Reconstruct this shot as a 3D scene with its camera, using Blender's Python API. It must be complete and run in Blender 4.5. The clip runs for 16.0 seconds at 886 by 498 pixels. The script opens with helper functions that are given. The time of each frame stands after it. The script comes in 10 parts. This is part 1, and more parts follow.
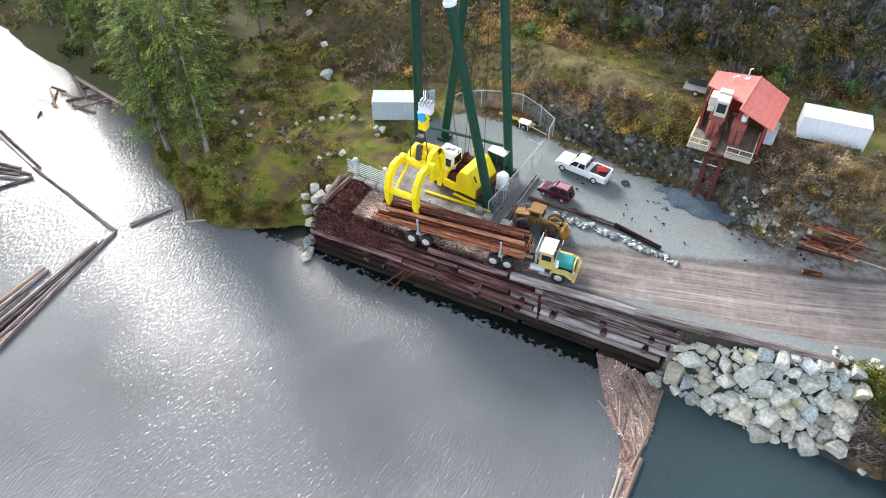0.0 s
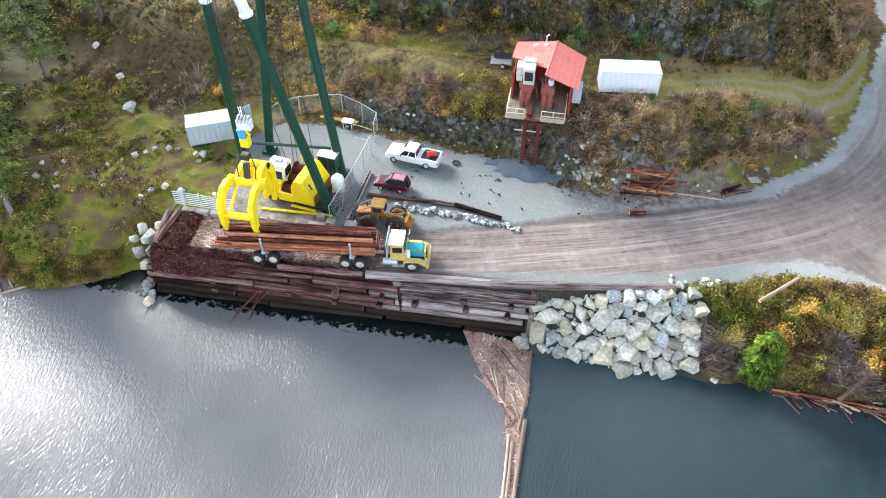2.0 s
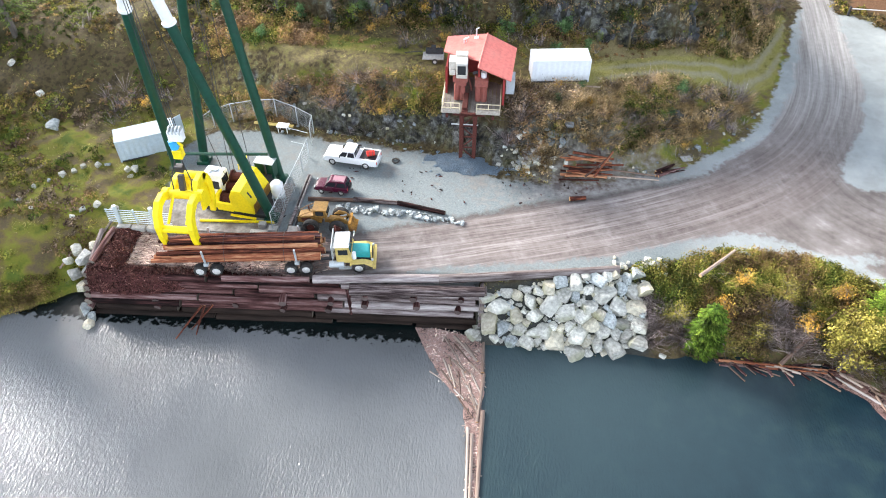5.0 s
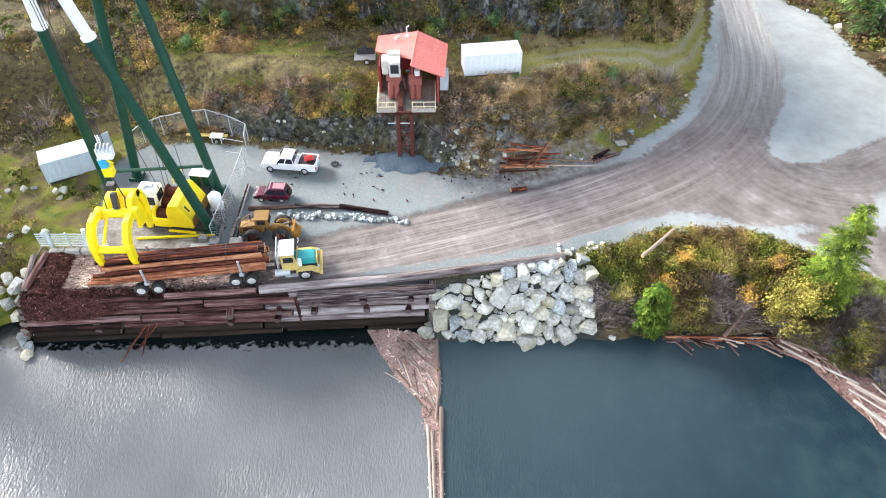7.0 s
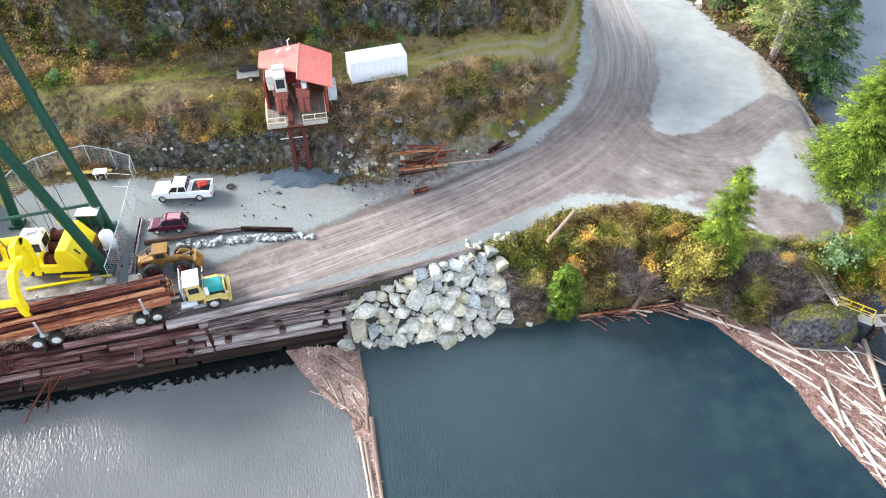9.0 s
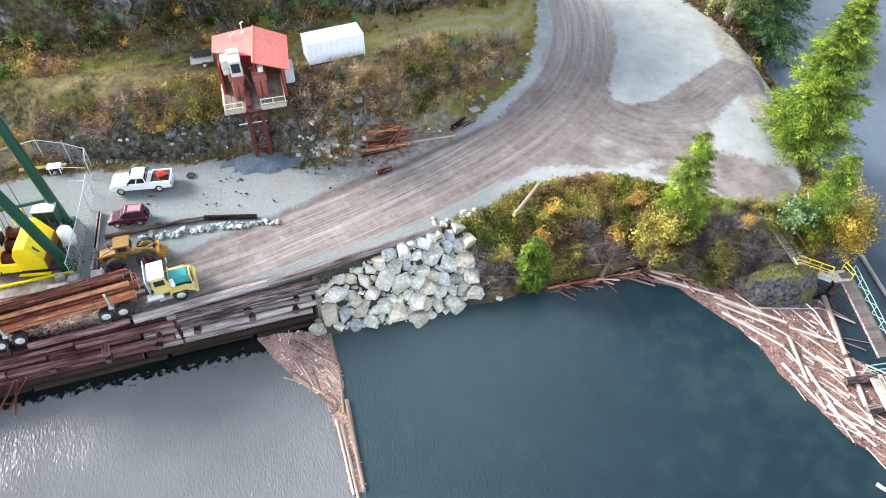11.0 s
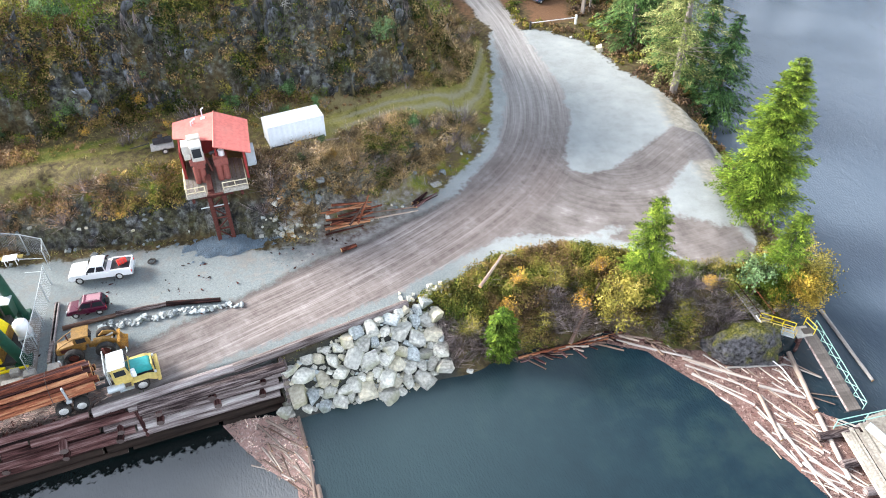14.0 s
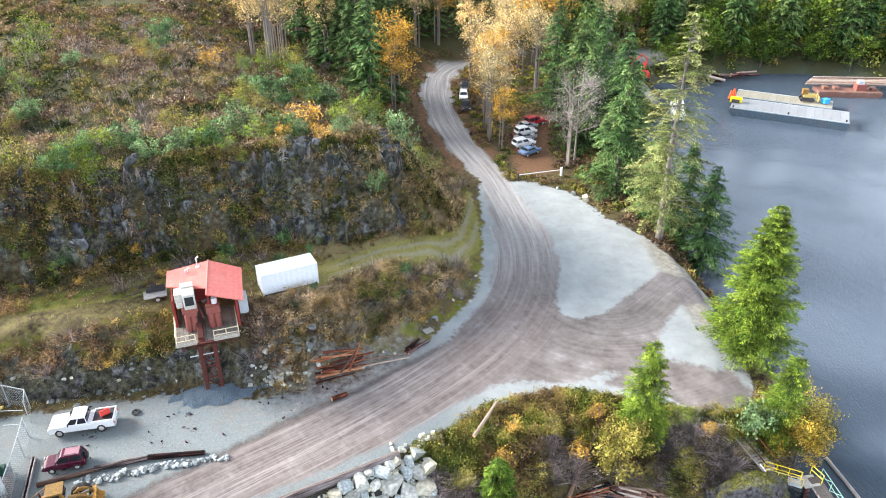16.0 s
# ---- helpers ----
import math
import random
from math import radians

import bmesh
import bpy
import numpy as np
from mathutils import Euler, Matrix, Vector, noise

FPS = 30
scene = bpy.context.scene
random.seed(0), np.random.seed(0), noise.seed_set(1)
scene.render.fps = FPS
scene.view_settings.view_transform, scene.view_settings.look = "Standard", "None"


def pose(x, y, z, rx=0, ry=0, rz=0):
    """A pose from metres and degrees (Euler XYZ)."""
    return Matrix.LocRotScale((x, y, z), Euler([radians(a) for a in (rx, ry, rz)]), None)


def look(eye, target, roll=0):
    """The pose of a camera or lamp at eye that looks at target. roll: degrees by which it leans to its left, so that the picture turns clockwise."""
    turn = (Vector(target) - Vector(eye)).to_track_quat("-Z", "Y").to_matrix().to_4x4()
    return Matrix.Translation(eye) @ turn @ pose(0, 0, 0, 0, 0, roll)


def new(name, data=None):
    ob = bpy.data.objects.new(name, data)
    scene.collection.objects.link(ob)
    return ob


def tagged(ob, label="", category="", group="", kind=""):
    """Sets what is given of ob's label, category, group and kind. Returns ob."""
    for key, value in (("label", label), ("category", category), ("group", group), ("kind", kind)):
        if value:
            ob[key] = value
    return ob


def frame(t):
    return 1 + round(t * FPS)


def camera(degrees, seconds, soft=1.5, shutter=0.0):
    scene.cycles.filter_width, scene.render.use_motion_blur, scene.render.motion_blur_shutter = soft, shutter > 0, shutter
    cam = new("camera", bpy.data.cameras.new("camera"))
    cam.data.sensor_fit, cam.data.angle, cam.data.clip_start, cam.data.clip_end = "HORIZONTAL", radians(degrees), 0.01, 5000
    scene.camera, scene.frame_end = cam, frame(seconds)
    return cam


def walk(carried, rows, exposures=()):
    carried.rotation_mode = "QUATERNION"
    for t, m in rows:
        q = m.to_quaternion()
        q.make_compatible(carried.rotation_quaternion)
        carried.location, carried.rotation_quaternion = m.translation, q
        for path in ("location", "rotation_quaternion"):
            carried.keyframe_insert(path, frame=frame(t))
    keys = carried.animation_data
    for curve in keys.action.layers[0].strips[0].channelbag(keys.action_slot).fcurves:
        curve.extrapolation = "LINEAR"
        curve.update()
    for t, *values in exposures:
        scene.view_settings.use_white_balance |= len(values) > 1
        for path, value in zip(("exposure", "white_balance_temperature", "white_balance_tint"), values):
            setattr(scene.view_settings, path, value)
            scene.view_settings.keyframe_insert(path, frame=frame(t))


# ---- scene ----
cam = camera(62.93, 16.0, soft=1.0)
EYE = (0.0, 0.0, 52.5)
TURNS = [
    (0.0, 28.00, -45.20, -0.04),
    (0.5, 21.96, -45.16, -0.11),
    (1.0, 18.19, -45.20, -0.09),
    (1.5, 14.15, -45.27, 0.00),
    (2.0, 11.21, -45.37, -0.08),
    (2.5, 9.99, -45.40, -0.05),
    (3.0, 8.78, -45.44, 0.02),
    (3.5, 7.67, -45.54, 0.01),
    (6.0, 2.62, -45.66, 0.10),
    (6.5, 0.84, -45.73, 0.11),
    (7.0, -0.96, -45.76, 0.09),
    (7.5, -3.06, -45.79, 0.15),
    (8.0, -4.48, -45.87, 0.09),
    (8.5, -7.46, -45.68, 0.17),
    (9.0, -11.18, -45.42, 0.11),
    (11.5, -15.71, -48.11, -0.03),
    (12.0, -16.94, -48.89, -0.04),
    (12.5, -17.61, -48.44, 0.00),
    (13.0, -18.14, -47.29, -0.02),
    (13.5, -18.37, -44.47, -0.07),
    (14.0, -18.63, -41.29, -0.11),
    (14.5, -18.93, -38.45, -0.07),
    (15.0, -19.12, -35.52, -0.07),
    (15.5, -19.23, -32.61, -0.10),
    (16.0, -19.41, -29.76, -0.07),
]
walk(cam, [(t, pose(*EYE, 0, 0, yaw) @ pose(0, 0, 0, 90 + pitch) @ pose(0, 0, 0, 0, 0, roll)) for t, yaw, pitch, roll in TURNS],
     exposures=[(0.0, 1.35), (0.5, 1.47), (1.5, 1.58), (3.5, 1.68), (9.0, 1.72), (12.5, 1.72), (16.0, 1.72)])

# ---------------------------------------------------------------- world and light
SUN_AZ, SUN_EL = 55.0, 23.0      # degrees left of +y, and above the horizon
world = bpy.data.worlds.new("sky")
scene.world = world
world.use_nodes = True
wn = world.node_tree.nodes
sky = wn.new("ShaderNodeTexSky")
sky.sky_type, sky.sun_disc = "NISHITA", False
sky.sun_elevation, sky.sun_rotation = radians(SUN_EL), radians(-SUN_AZ)
sky.air_density, sky.dust_density, sky.ozone_density = 1.0, 3.5, 1.6
cloud, veil, cover = wn.new("ShaderNodeTexNoise"), wn.new("ShaderNodeMapRange"), wn.new("ShaderNodeMix")
cloud.inputs["Scale"].default_value, cloud.inputs["Detail"].default_value = 2.2, 5
where = wn.new("ShaderNodeTexCoord")
world.node_tree.links.new(where.outputs["Generated"], cloud.inputs["Vector"])
veil.inputs[1].default_value, veil.inputs[2].default_value, veil.inputs[3].default_value, veil.inputs[4].default_value = 0.32, 0.68, 0.25, 0.7
world.node_tree.links.new(cloud.outputs[0], veil.inputs[0])
cover.data_type = "RGBA"
cover.inputs[7].default_value = (3.9, 4.25, 4.8, 1)
world.node_tree.links.new(veil.outputs[0], cover.inputs[0])
world.node_tree.links.new(sky.outputs[0], cover.inputs[6])
updown, low, haze = wn.new("ShaderNodeSeparateXYZ"), wn.new("ShaderNodeMapRange"), wn.new("ShaderNodeMix")
world.node_tree.links.new(where.outputs["Generated"], updown.inputs[0])
low.inputs[1].default_value, low.inputs[2].default_value, low.inputs[3].default_value, low.inputs[4].default_value = 0.6, 0.3, 0.0, 0.9
world.node_tree.links.new(updown.outputs[2], low.inputs[0])
haze.data_type = "RGBA"
haze.inputs[7].default_value = (9.9, 11.0, 12.6, 1)
world.node_tree.links.new(low.outputs[0], haze.inputs[0])
world.node_tree.links.new(cover.outputs[2], haze.inputs[6])
world.node_tree.links.new(haze.outputs[2], wn["Background"].inputs[0])
wn["Background"].inputs[1].default_value = 0.104
sun = new("sun", bpy.data.lights.new("sun", "SUN"))
sun.data.energy, sun.data.angle, sun.data.color = 5.0, radians(24), (1.0, 0.96, 0.915)
sa, se = radians(SUN_AZ), radians(SUN_EL)
sun_way = Vector((-math.sin(sa) * math.cos(se), math.cos(sa) * math.cos(se), math.sin(se)))
sun.matrix_world = look(sun_way * 200, (0, 0, 0))

# ---------------------------------------------------------------- materials
def nodes_of(m):
    return m.node_tree.nodes, m.node_tree.links


def plain(name, color, rough=0.6, metal=0.0, grain=8.0, vary=0.25, bump=0.15, dirt=(0.12, 0.09, 0.07), dirty=0.25, per_object=0.0):
    """Paint, metal, wood or stone: base colour with two scales of variation, patchy dirt and fine relief."""
    m = bpy.data.materials.new(name)
    m.use_nodes = True
    n, k = nodes_of(m)
    b = n["Principled BSDF"]
    b.inputs["Metallic"].default_value = metal
    b.inputs["Specular IOR Level"].default_value = 0.15 if rough > 0.7 else 0.4
    co = n.new("ShaderNodeTexCoord")
    fine, big = n.new("ShaderNodeTexNoise"), n.new("ShaderNodeTexNoise")
    fine.inputs["Scale"].default_value, fine.inputs["Detail"].default_value = grain, 6
    big.inputs["Scale"].default_value, big.inputs["Detail"].default_value = grain * 0.14, 5
    for t in (fine, big):
        k.new(co.outputs["Object"], t.inputs["Vector"])
    val = n.new("ShaderNodeMapRange")
    val.inputs[1].default_value, val.inputs[2].default_value = 0.3, 0.7
    val.inputs[3].default_value, val.inputs[4].default_value = 1 - vary, 1 + vary
    k.new(fine.outputs[0], val.inputs[0])
    mul = n.new("ShaderNodeVectorMath")
    mul.operation = "SCALE"
    mul.inputs[0].default_value = color
    k.new(val.outputs[0], mul.inputs["Scale"])
    last = mul.outputs[0]
    if per_object:
        info, mr, mo = n.new("ShaderNodeObjectInfo"), n.new("ShaderNodeMapRange"), n.new("ShaderNodeVectorMath")
        mo.operation = "SCALE"
        mr.inputs[3].default_value, mr.inputs[4].default_value = 1 - per_object, 1 + per_object
        k.new(info.outputs["Random"], mr.inputs[0])
        k.new(last, mo.inputs[0])
        k.new(mr.outputs[0], mo.inputs["Scale"])
        last = mo.outputs[0]
    edge = n.new("ShaderNodeMapRange")
    edge.inputs[1].default_value, edge.inputs[2].default_value = 0.48, 0.72
    edge.inputs[4].default_value = dirty
    k.new(big.outputs[0], edge.inputs[0])
    mix = n.new("ShaderNodeMix")
    mix.data_type = "RGBA"
    mix.inputs[7].default_value = (*dirt, 1)
    k.new(edge.outputs[0], mix.inputs[0])
    k.new(last, mix.inputs[6])
    k.new(mix.outputs[2], b.inputs["Base Color"])
    rr = n.new("ShaderNodeMapRange")
    rr.inputs[3].default_value, rr.inputs[4].default_value = max(rough - 0.12, 0.03), min(rough + 0.18, 1)
    k.new(big.outputs[0], rr.inputs[0])
    k.new(rr.outputs[0], b.inputs["Roughness"])
    if bump:
        bp = n.new("ShaderNodeBump")
        bp.inputs["Strength"].default_value, bp.inputs["Distance"].default_value = bump, 0.05
        k.new(fine.outputs[0], bp.inputs["Height"])
        k.new(bp.outputs[0], b.inputs["Normal"])
    return m


def ramp(n, stops):
    r = n.new("ShaderNodeValToRGB")
    e = r.color_ramp.elements
    while len(e) < len(stops):
        e.new(0.5)
    for el, (p, c) in zip(e, stops):
        el.position, el.color = p, (*c, 1)
    return r


def bark(name, stops, along="X", stretch=0.13, scale=6.0, rough=0.85, per_object=0.25, bump=0.6):
    """Weathered or barked wood, with grain drawn out along one axis of the object."""
    m = bpy.data.materials.new(name)
    m.use_nodes = True
    n, k = nodes_of(m)
    b = n["Principled BSDF"]
    b.inputs["Roughness"].default_value = rough
    b.inputs["Specular IOR Level"].default_value = 0.12
    co, mp, tx, big = n.new("ShaderNodeTexCoord"), n.new("ShaderNodeMapping"), n.new("ShaderNodeTexNoise"), n.new("ShaderNodeTexNoise")
    mp.inputs["Scale"].default_value = [stretch if a == along else 1.0 for a in "XYZ"]
    k.new(co.outputs["Object"], mp.inputs[0])
    tx.inputs["Scale"].default_value, tx.inputs["Detail"].default_value, tx.inputs["Roughness"].default_value = scale, 8, 0.65
    big.inputs["Scale"].default_value, big.inputs["Detail"].default_value = scale * 0.4, 5
    k.new(mp.outputs[0], tx.inputs["Vector"])
    k.new(mp.outputs[0], big.inputs["Vector"])
    mixv = n.new("ShaderNodeMix")
    mixv.inputs[0].default_value = 0.4
    k.new(tx.outputs[0], mixv.inputs[2])
    k.new(big.outputs[0], mixv.inputs[3])
    info, add = n.new("ShaderNodeObjectInfo"), n.new("ShaderNodeMath")
    add.operation, add.inputs[1].default_value = "MULTIPLY_ADD", per_object
    k.new(info.outputs["Random"], add.inputs[0])
    k.new(mixv.outputs[0], add.inputs[2])
    sub = n.new("ShaderNodeMath")
    sub.operation, sub.inputs[1].default_value = "SUBTRACT", per_object * 0.5
    k.new(add.outputs[0], sub.inputs[0])
    r = ramp(n, stops)
    k.new(sub.outputs[0], r.inputs[0])
    k.new(r.outputs[0], b.inputs["Base Color"])
    bp = n.new("ShaderNodeBump")
    bp.inputs["Strength"].default_value, bp.inputs["Distance"].default_value = bump, 0.06
    k.new(tx.outputs[0], bp.inputs["Height"])
    k.new(bp.outputs[0], b.inputs["Normal"])
    return m


def leafy(name, stops, rough=0.7):
    """Foliage: colour from each clump's own tint, varied leaf by leaf."""
    m = bpy.data.materials.new(name)
    m.use_nodes = True
    n, k = nodes_of(m)
    b = n["Principled BSDF"]
    b.inputs["Roughness"].default_value = rough
    b.inputs["Specular IOR Level"].default_value = 0.12
    at, ge, info = n.new("ShaderNodeAttribute"), n.new("ShaderNodeNewGeometry"), n.new("ShaderNodeObjectInfo")
    at.attribute_name = "tint"
    j = n.new("ShaderNodeMath")
    j.operation, j.inputs[1].default_value = "MULTIPLY_ADD", 0.09
    k.new(ge.outputs["Random Per Island"], j.inputs[0])
    k.new(at.outputs["Fac"], j.inputs[2])
    j2 = n.new("ShaderNodeMath")
    j2.operation, j2.inputs[1].default_value = "MULTIPLY_ADD", 0.12
    k.new(info.outputs["Random"], j2.inputs[0])
    k.new(j.outputs[0], j2.inputs[2])
    j3 = n.new("ShaderNodeMath")
    j3.operation, j3.inputs[1].default_value = "SUBTRACT", 0.105
    k.new(j2.outputs[0], j3.inputs[0])
    r = ramp(n, stops)
    k.new(j3.outputs[0], r.inputs[0])
    lum, tone = n.new("ShaderNodeMapRange"), n.new("ShaderNodeVectorMath")
    tone.operation = "SCALE"
    lum.inputs[3].default_value, lum.inputs[4].default_value = 0.38, 1.32
    k.new(ge.outputs["Random Per Island"], lum.inputs[0])
    k.new(r.outputs[0], tone.inputs[0])
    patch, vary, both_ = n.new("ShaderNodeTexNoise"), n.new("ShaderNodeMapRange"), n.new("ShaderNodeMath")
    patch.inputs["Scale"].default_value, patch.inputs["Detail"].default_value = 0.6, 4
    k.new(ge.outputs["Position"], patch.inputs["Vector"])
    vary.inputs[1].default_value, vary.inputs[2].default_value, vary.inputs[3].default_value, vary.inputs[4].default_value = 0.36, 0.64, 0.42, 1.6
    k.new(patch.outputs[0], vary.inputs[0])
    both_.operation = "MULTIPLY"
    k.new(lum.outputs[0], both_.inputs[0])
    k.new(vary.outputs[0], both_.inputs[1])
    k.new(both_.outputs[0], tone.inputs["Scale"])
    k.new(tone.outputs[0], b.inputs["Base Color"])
    tr, mx, out = n.new("ShaderNodeBsdfTranslucent"), n.new("ShaderNodeMixShader"), n["Material Output"]
    mx.inputs[0].default_value = 0.13
    k.new(tone.outputs[0], tr.inputs[0])
    k.new(b.outputs[0], mx.inputs[1])
    k.new(tr.outputs[0], mx.inputs[2])
    k.new(mx.outputs[0], out.inputs["Surface"])
    return m


def glass(name, color=(0.02, 0.025, 0.03)):
    m = bpy.data.materials.new(name)
    m.use_nodes = True
    b = m.node_tree.nodes["Principled BSDF"]
    b.inputs["Base Color"].default_value, b.inputs["Roughness"].default_value = (*color, 1), 0.06
    return m


M = {}
M["green_paint"] = plain("green_paint", (0.002, 0.048, 0.028), 0.45, grain=3, vary=0.2, bump=0.05, dirty=0.25, dirt=(0.01, 0.03, 0.02))
M["white_paint"] = plain("white_paint", (0.78, 0.79, 0.8), 0.4, grain=4, vary=0.04, bump=0.03, dirty=0.12, dirt=(0.5, 0.48, 0.45))
M["container_white"] = plain("container_white", (0.7, 0.74, 0.78), 0.5, grain=4, vary=0.05, bump=0.04, dirty=0.16, dirt=(0.45, 0.4, 0.34))
M["container_grey"] = plain("container_grey", (0.42, 0.5, 0.56), 0.5, grain=4, vary=0.08, bump=0.04, dirty=0.25, dirt=(0.3, 0.27, 0.24))
M["yellow_paint"] = plain("yellow_paint", (0.86, 0.68, 0.008), 0.4, grain=5, vary=0.08, bump=0.04, dirty=0.16, dirt=(0.3, 0.2, 0.03))
M["old_yellow"] = plain("old_yellow", (0.25, 0.135, 0.03), 0.65, grain=7, vary=0.35, bump=0.15, dirty=0.8, dirt=(0.14, 0.08, 0.03))
M["cream_yellow"] = plain("cream_yellow", (0.55, 0.42, 0.13), 0.5, grain=6, vary=0.12, bump=0.05, dirty=0.35, dirt=(0.25, 0.18, 0.1))
M["teal_paint"] = plain("teal_paint", (0.03, 0.3, 0.3), 0.4, grain=5, vary=0.1, bump=0.04, dirty=0.15)
M["tyre"] = plain("tyre", (0.035, 0.034, 0.034), 0.85, grain=14, vary=0.25, bump=0.3, dirt=(0.14, 0.12, 0.1), dirty=0.5)
M["rim"] = plain("rim", (0.55, 0.55, 0.53), 0.45, grain=8, vary=0.15, dirty=0.3, dirt=(0.25, 0.2, 0.16))
M["dark_steel"] = plain("dark_steel", (0.045, 0.045, 0.05), 0.55, 0.3, grain=10, vary=0.3, dirty=0.4, dirt=(0.1, 0.07, 0.05))
M["galv"] = plain("galv", (0.5, 0.54, 0.56), 0.45, 0.4, grain=10, vary=0.12, dirty=0.2, dirt=(0.3, 0.28, 0.25))
M["pale_steel"] = plain("pale_steel", (0.5, 0.58, 0.62), 0.5, 0.0, grain=10, vary=0.1, dirty=0.3, dirt=(0.3, 0.28, 0.25))
M["rust"] = plain("rust", (0.085, 0.028, 0.023), 0.8, 0.0, grain=9, vary=0.35, bump=0.25, dirty=0.5, dirt=(0.08, 0.03, 0.025))
M["red_wall"] = plain("red_wall", (0.28, 0.032, 0.03), 0.7, grain=6, vary=0.15, dirty=0.3, dirt=(0.15, 0.04, 0.03))
M["roof_red"] = plain("roof_red", (0.64, 0.185, 0.155), 0.55, grain=3, vary=0.12, bump=0.05, dirty=0.3, dirt=(0.62, 0.3, 0.25), per_object=0.04)
M["cream"] = plain("cream", (0.62, 0.55, 0.38), 0.6, grain=8, vary=0.15, dirty=0.3, dirt=(0.3, 0.22, 0.14))
M["dull_red"] = plain("dull_red", (0.25, 0.075, 0.06), 0.6, grain=7, vary=0.25, dirty=0.4, dirt=(0.2, 0.1, 0.08))
M["maroon"] = plain("maroon", (0.075, 0.008, 0.026), 0.25, grain=4, vary=0.08, bump=0.0, dirty=0.12)
M["car_white"] = plain("car_white", (0.82, 0.83, 0.84), 0.25, grain=4, vary=0.03, bump=0.0, dirty=0.1, dirt=(0.5, 0.47, 0.42))
M["car_grey"] = plain("car_grey", (0.36, 0.38, 0.4), 0.25, 0.2, grain=4, vary=0.05, bump=0.0, dirty=0.1)
M["car_black"] = plain("car_black", (0.02, 0.02, 0.022), 0.22, grain=4, vary=0.05, bump=0.0, dirty=0.1)
M["car_blue"] = plain("car_blue", (0.12, 0.2, 0.34), 0.25, grain=4, vary=0.05, bump=0.0, dirty=0.1)
M["car_red"] = plain("car_red", (0.42, 0.02, 0.03), 0.25, grain=4, vary=0.05, bump=0.0, dirty=0.1)
M["red_paint"] = plain("red_paint", (0.6, 0.03, 0.02), 0.4, grain=6, vary=0.1, dirty=0.2)
M["orange_red"] = plain("orange_red", (0.75, 0.09, 0.02), 0.5, grain=6, vary=0.1, dirty=0.2)
M["blue_paint"] = plain("blue_paint", (0.04, 0.36, 0.75), 0.4, grain=6, vary=0.1, dirty=0.1)
M["glass"] = glass("glass")
M["concrete"] = plain("concrete", (0.36, 0.35, 0.33), 0.85, grain=5, vary=0.2, bump=0.3, dirty=0.45, dirt=(0.2, 0.17, 0.14))
M["pad_concrete"] = plain("pad_concrete", (0.24, 0.225, 0.21), 0.8, grain=3, vary=0.3, bump=0.2, dirty=0.9, dirt=(0.1, 0.08, 0.07))
M["deck_boards"] = plain("deck_boards", (0.33, 0.3, 0.26), 0.8, grain=6, vary=0.3, bump=0.3, dirty=0.4, dirt=(0.14, 0.11, 0.09), per_object=0.25)
M["old_boards"] = plain("old_boards", (0.2, 0.18, 0.16), 0.85, grain=6, vary=0.3, bump=0.3, dirty=0.4, dirt=(0.1, 0.08, 0.07), per_object=0.3)
M["stone"] = plain("stone", (0.5, 0.49, 0.44), 0.85, grain=3.2, vary=0.4, bump=0.9, dirty=0.85, dirt=(0.22, 0.225, 0.13), per_object=0.36)
M["dark_stone"] = plain("dark_stone", (0.2, 0.22, 0.23), 0.85, grain=2.5, vary=0.4, bump=0.6, dirty=0.6, dirt=(0.16, 0.17, 0.07), per_object=0.3)
M["log_red"] = bark("log_red", [(0.35, (0.035, 0.012, 0.009)), (0.46, (0.13, 0.04, 0.024)), (0.56, (0.27, 0.09, 0.046)), (0.7, (0.48, 0.24, 0.13))], per_object=0.36, scale=8)
M["log_grey"] = bark("log_grey", [(0.36, (0.03, 0.02, 0.02)), (0.44, (0.13, 0.1, 0.096)), (0.54, (0.26, 0.22, 0.215)), (0.7, (0.5, 0.46, 0.44))], scale=9, stretch=0.06)
M["log_dark"] = bark("log_dark", [(0.36, (0.008, 0.004, 0.004)), (0.46, (0.045, 0.018, 0.017)), (0.56, (0.125, 0.06, 0.056)), (0.7, (0.29, 0.2, 0.19))], scale=9, stretch=0.06)
M["log_mid"] = bark("log_mid", [(0.36, (0.018, 0.012, 0.012)), (0.45, (0.09, 0.07, 0.067)), (0.55, (0.19, 0.16, 0.152)), (0.72, (0.36, 0.32, 0.31))], scale=9, stretch=0.06)
M["drift"] = bark("drift", [(0.2, (0.09, 0.052, 0.04)), (0.5, (0.28, 0.195, 0.15)), (0.8, (0.56, 0.47, 0.39))], per_object=0.6, scale=5)
M["white_log"] = bark("white_log", [(0.2, (0.22, 0.19, 0.17)), (0.5, (0.38, 0.345, 0.32)), (0.8, (0.54, 0.51, 0.48))], per_object=0.1, scale=5)
M["pale_drift"] = bark("pale_drift", [(0.2, (0.15, 0.1, 0.08)), (0.5, (0.31, 0.245, 0.205)), (0.8, (0.52, 0.46, 0.41))], per_object=0.5, scale=5)
M["cut_end"] = plain("cut_end", (0.55, 0.33, 0.16), 0.8, grain=10, vary=0.2, dirty=0.4, dirt=(0.3, 0.15, 0.07), per_object=0.2)
M["trunk"] = bark("trunk", [(0.3, (0.04, 0.03, 0.025)), (0.6, (0.13, 0.11, 0.095)), (0.85, (0.26, 0.24, 0.22))], along="Z", scale=4)
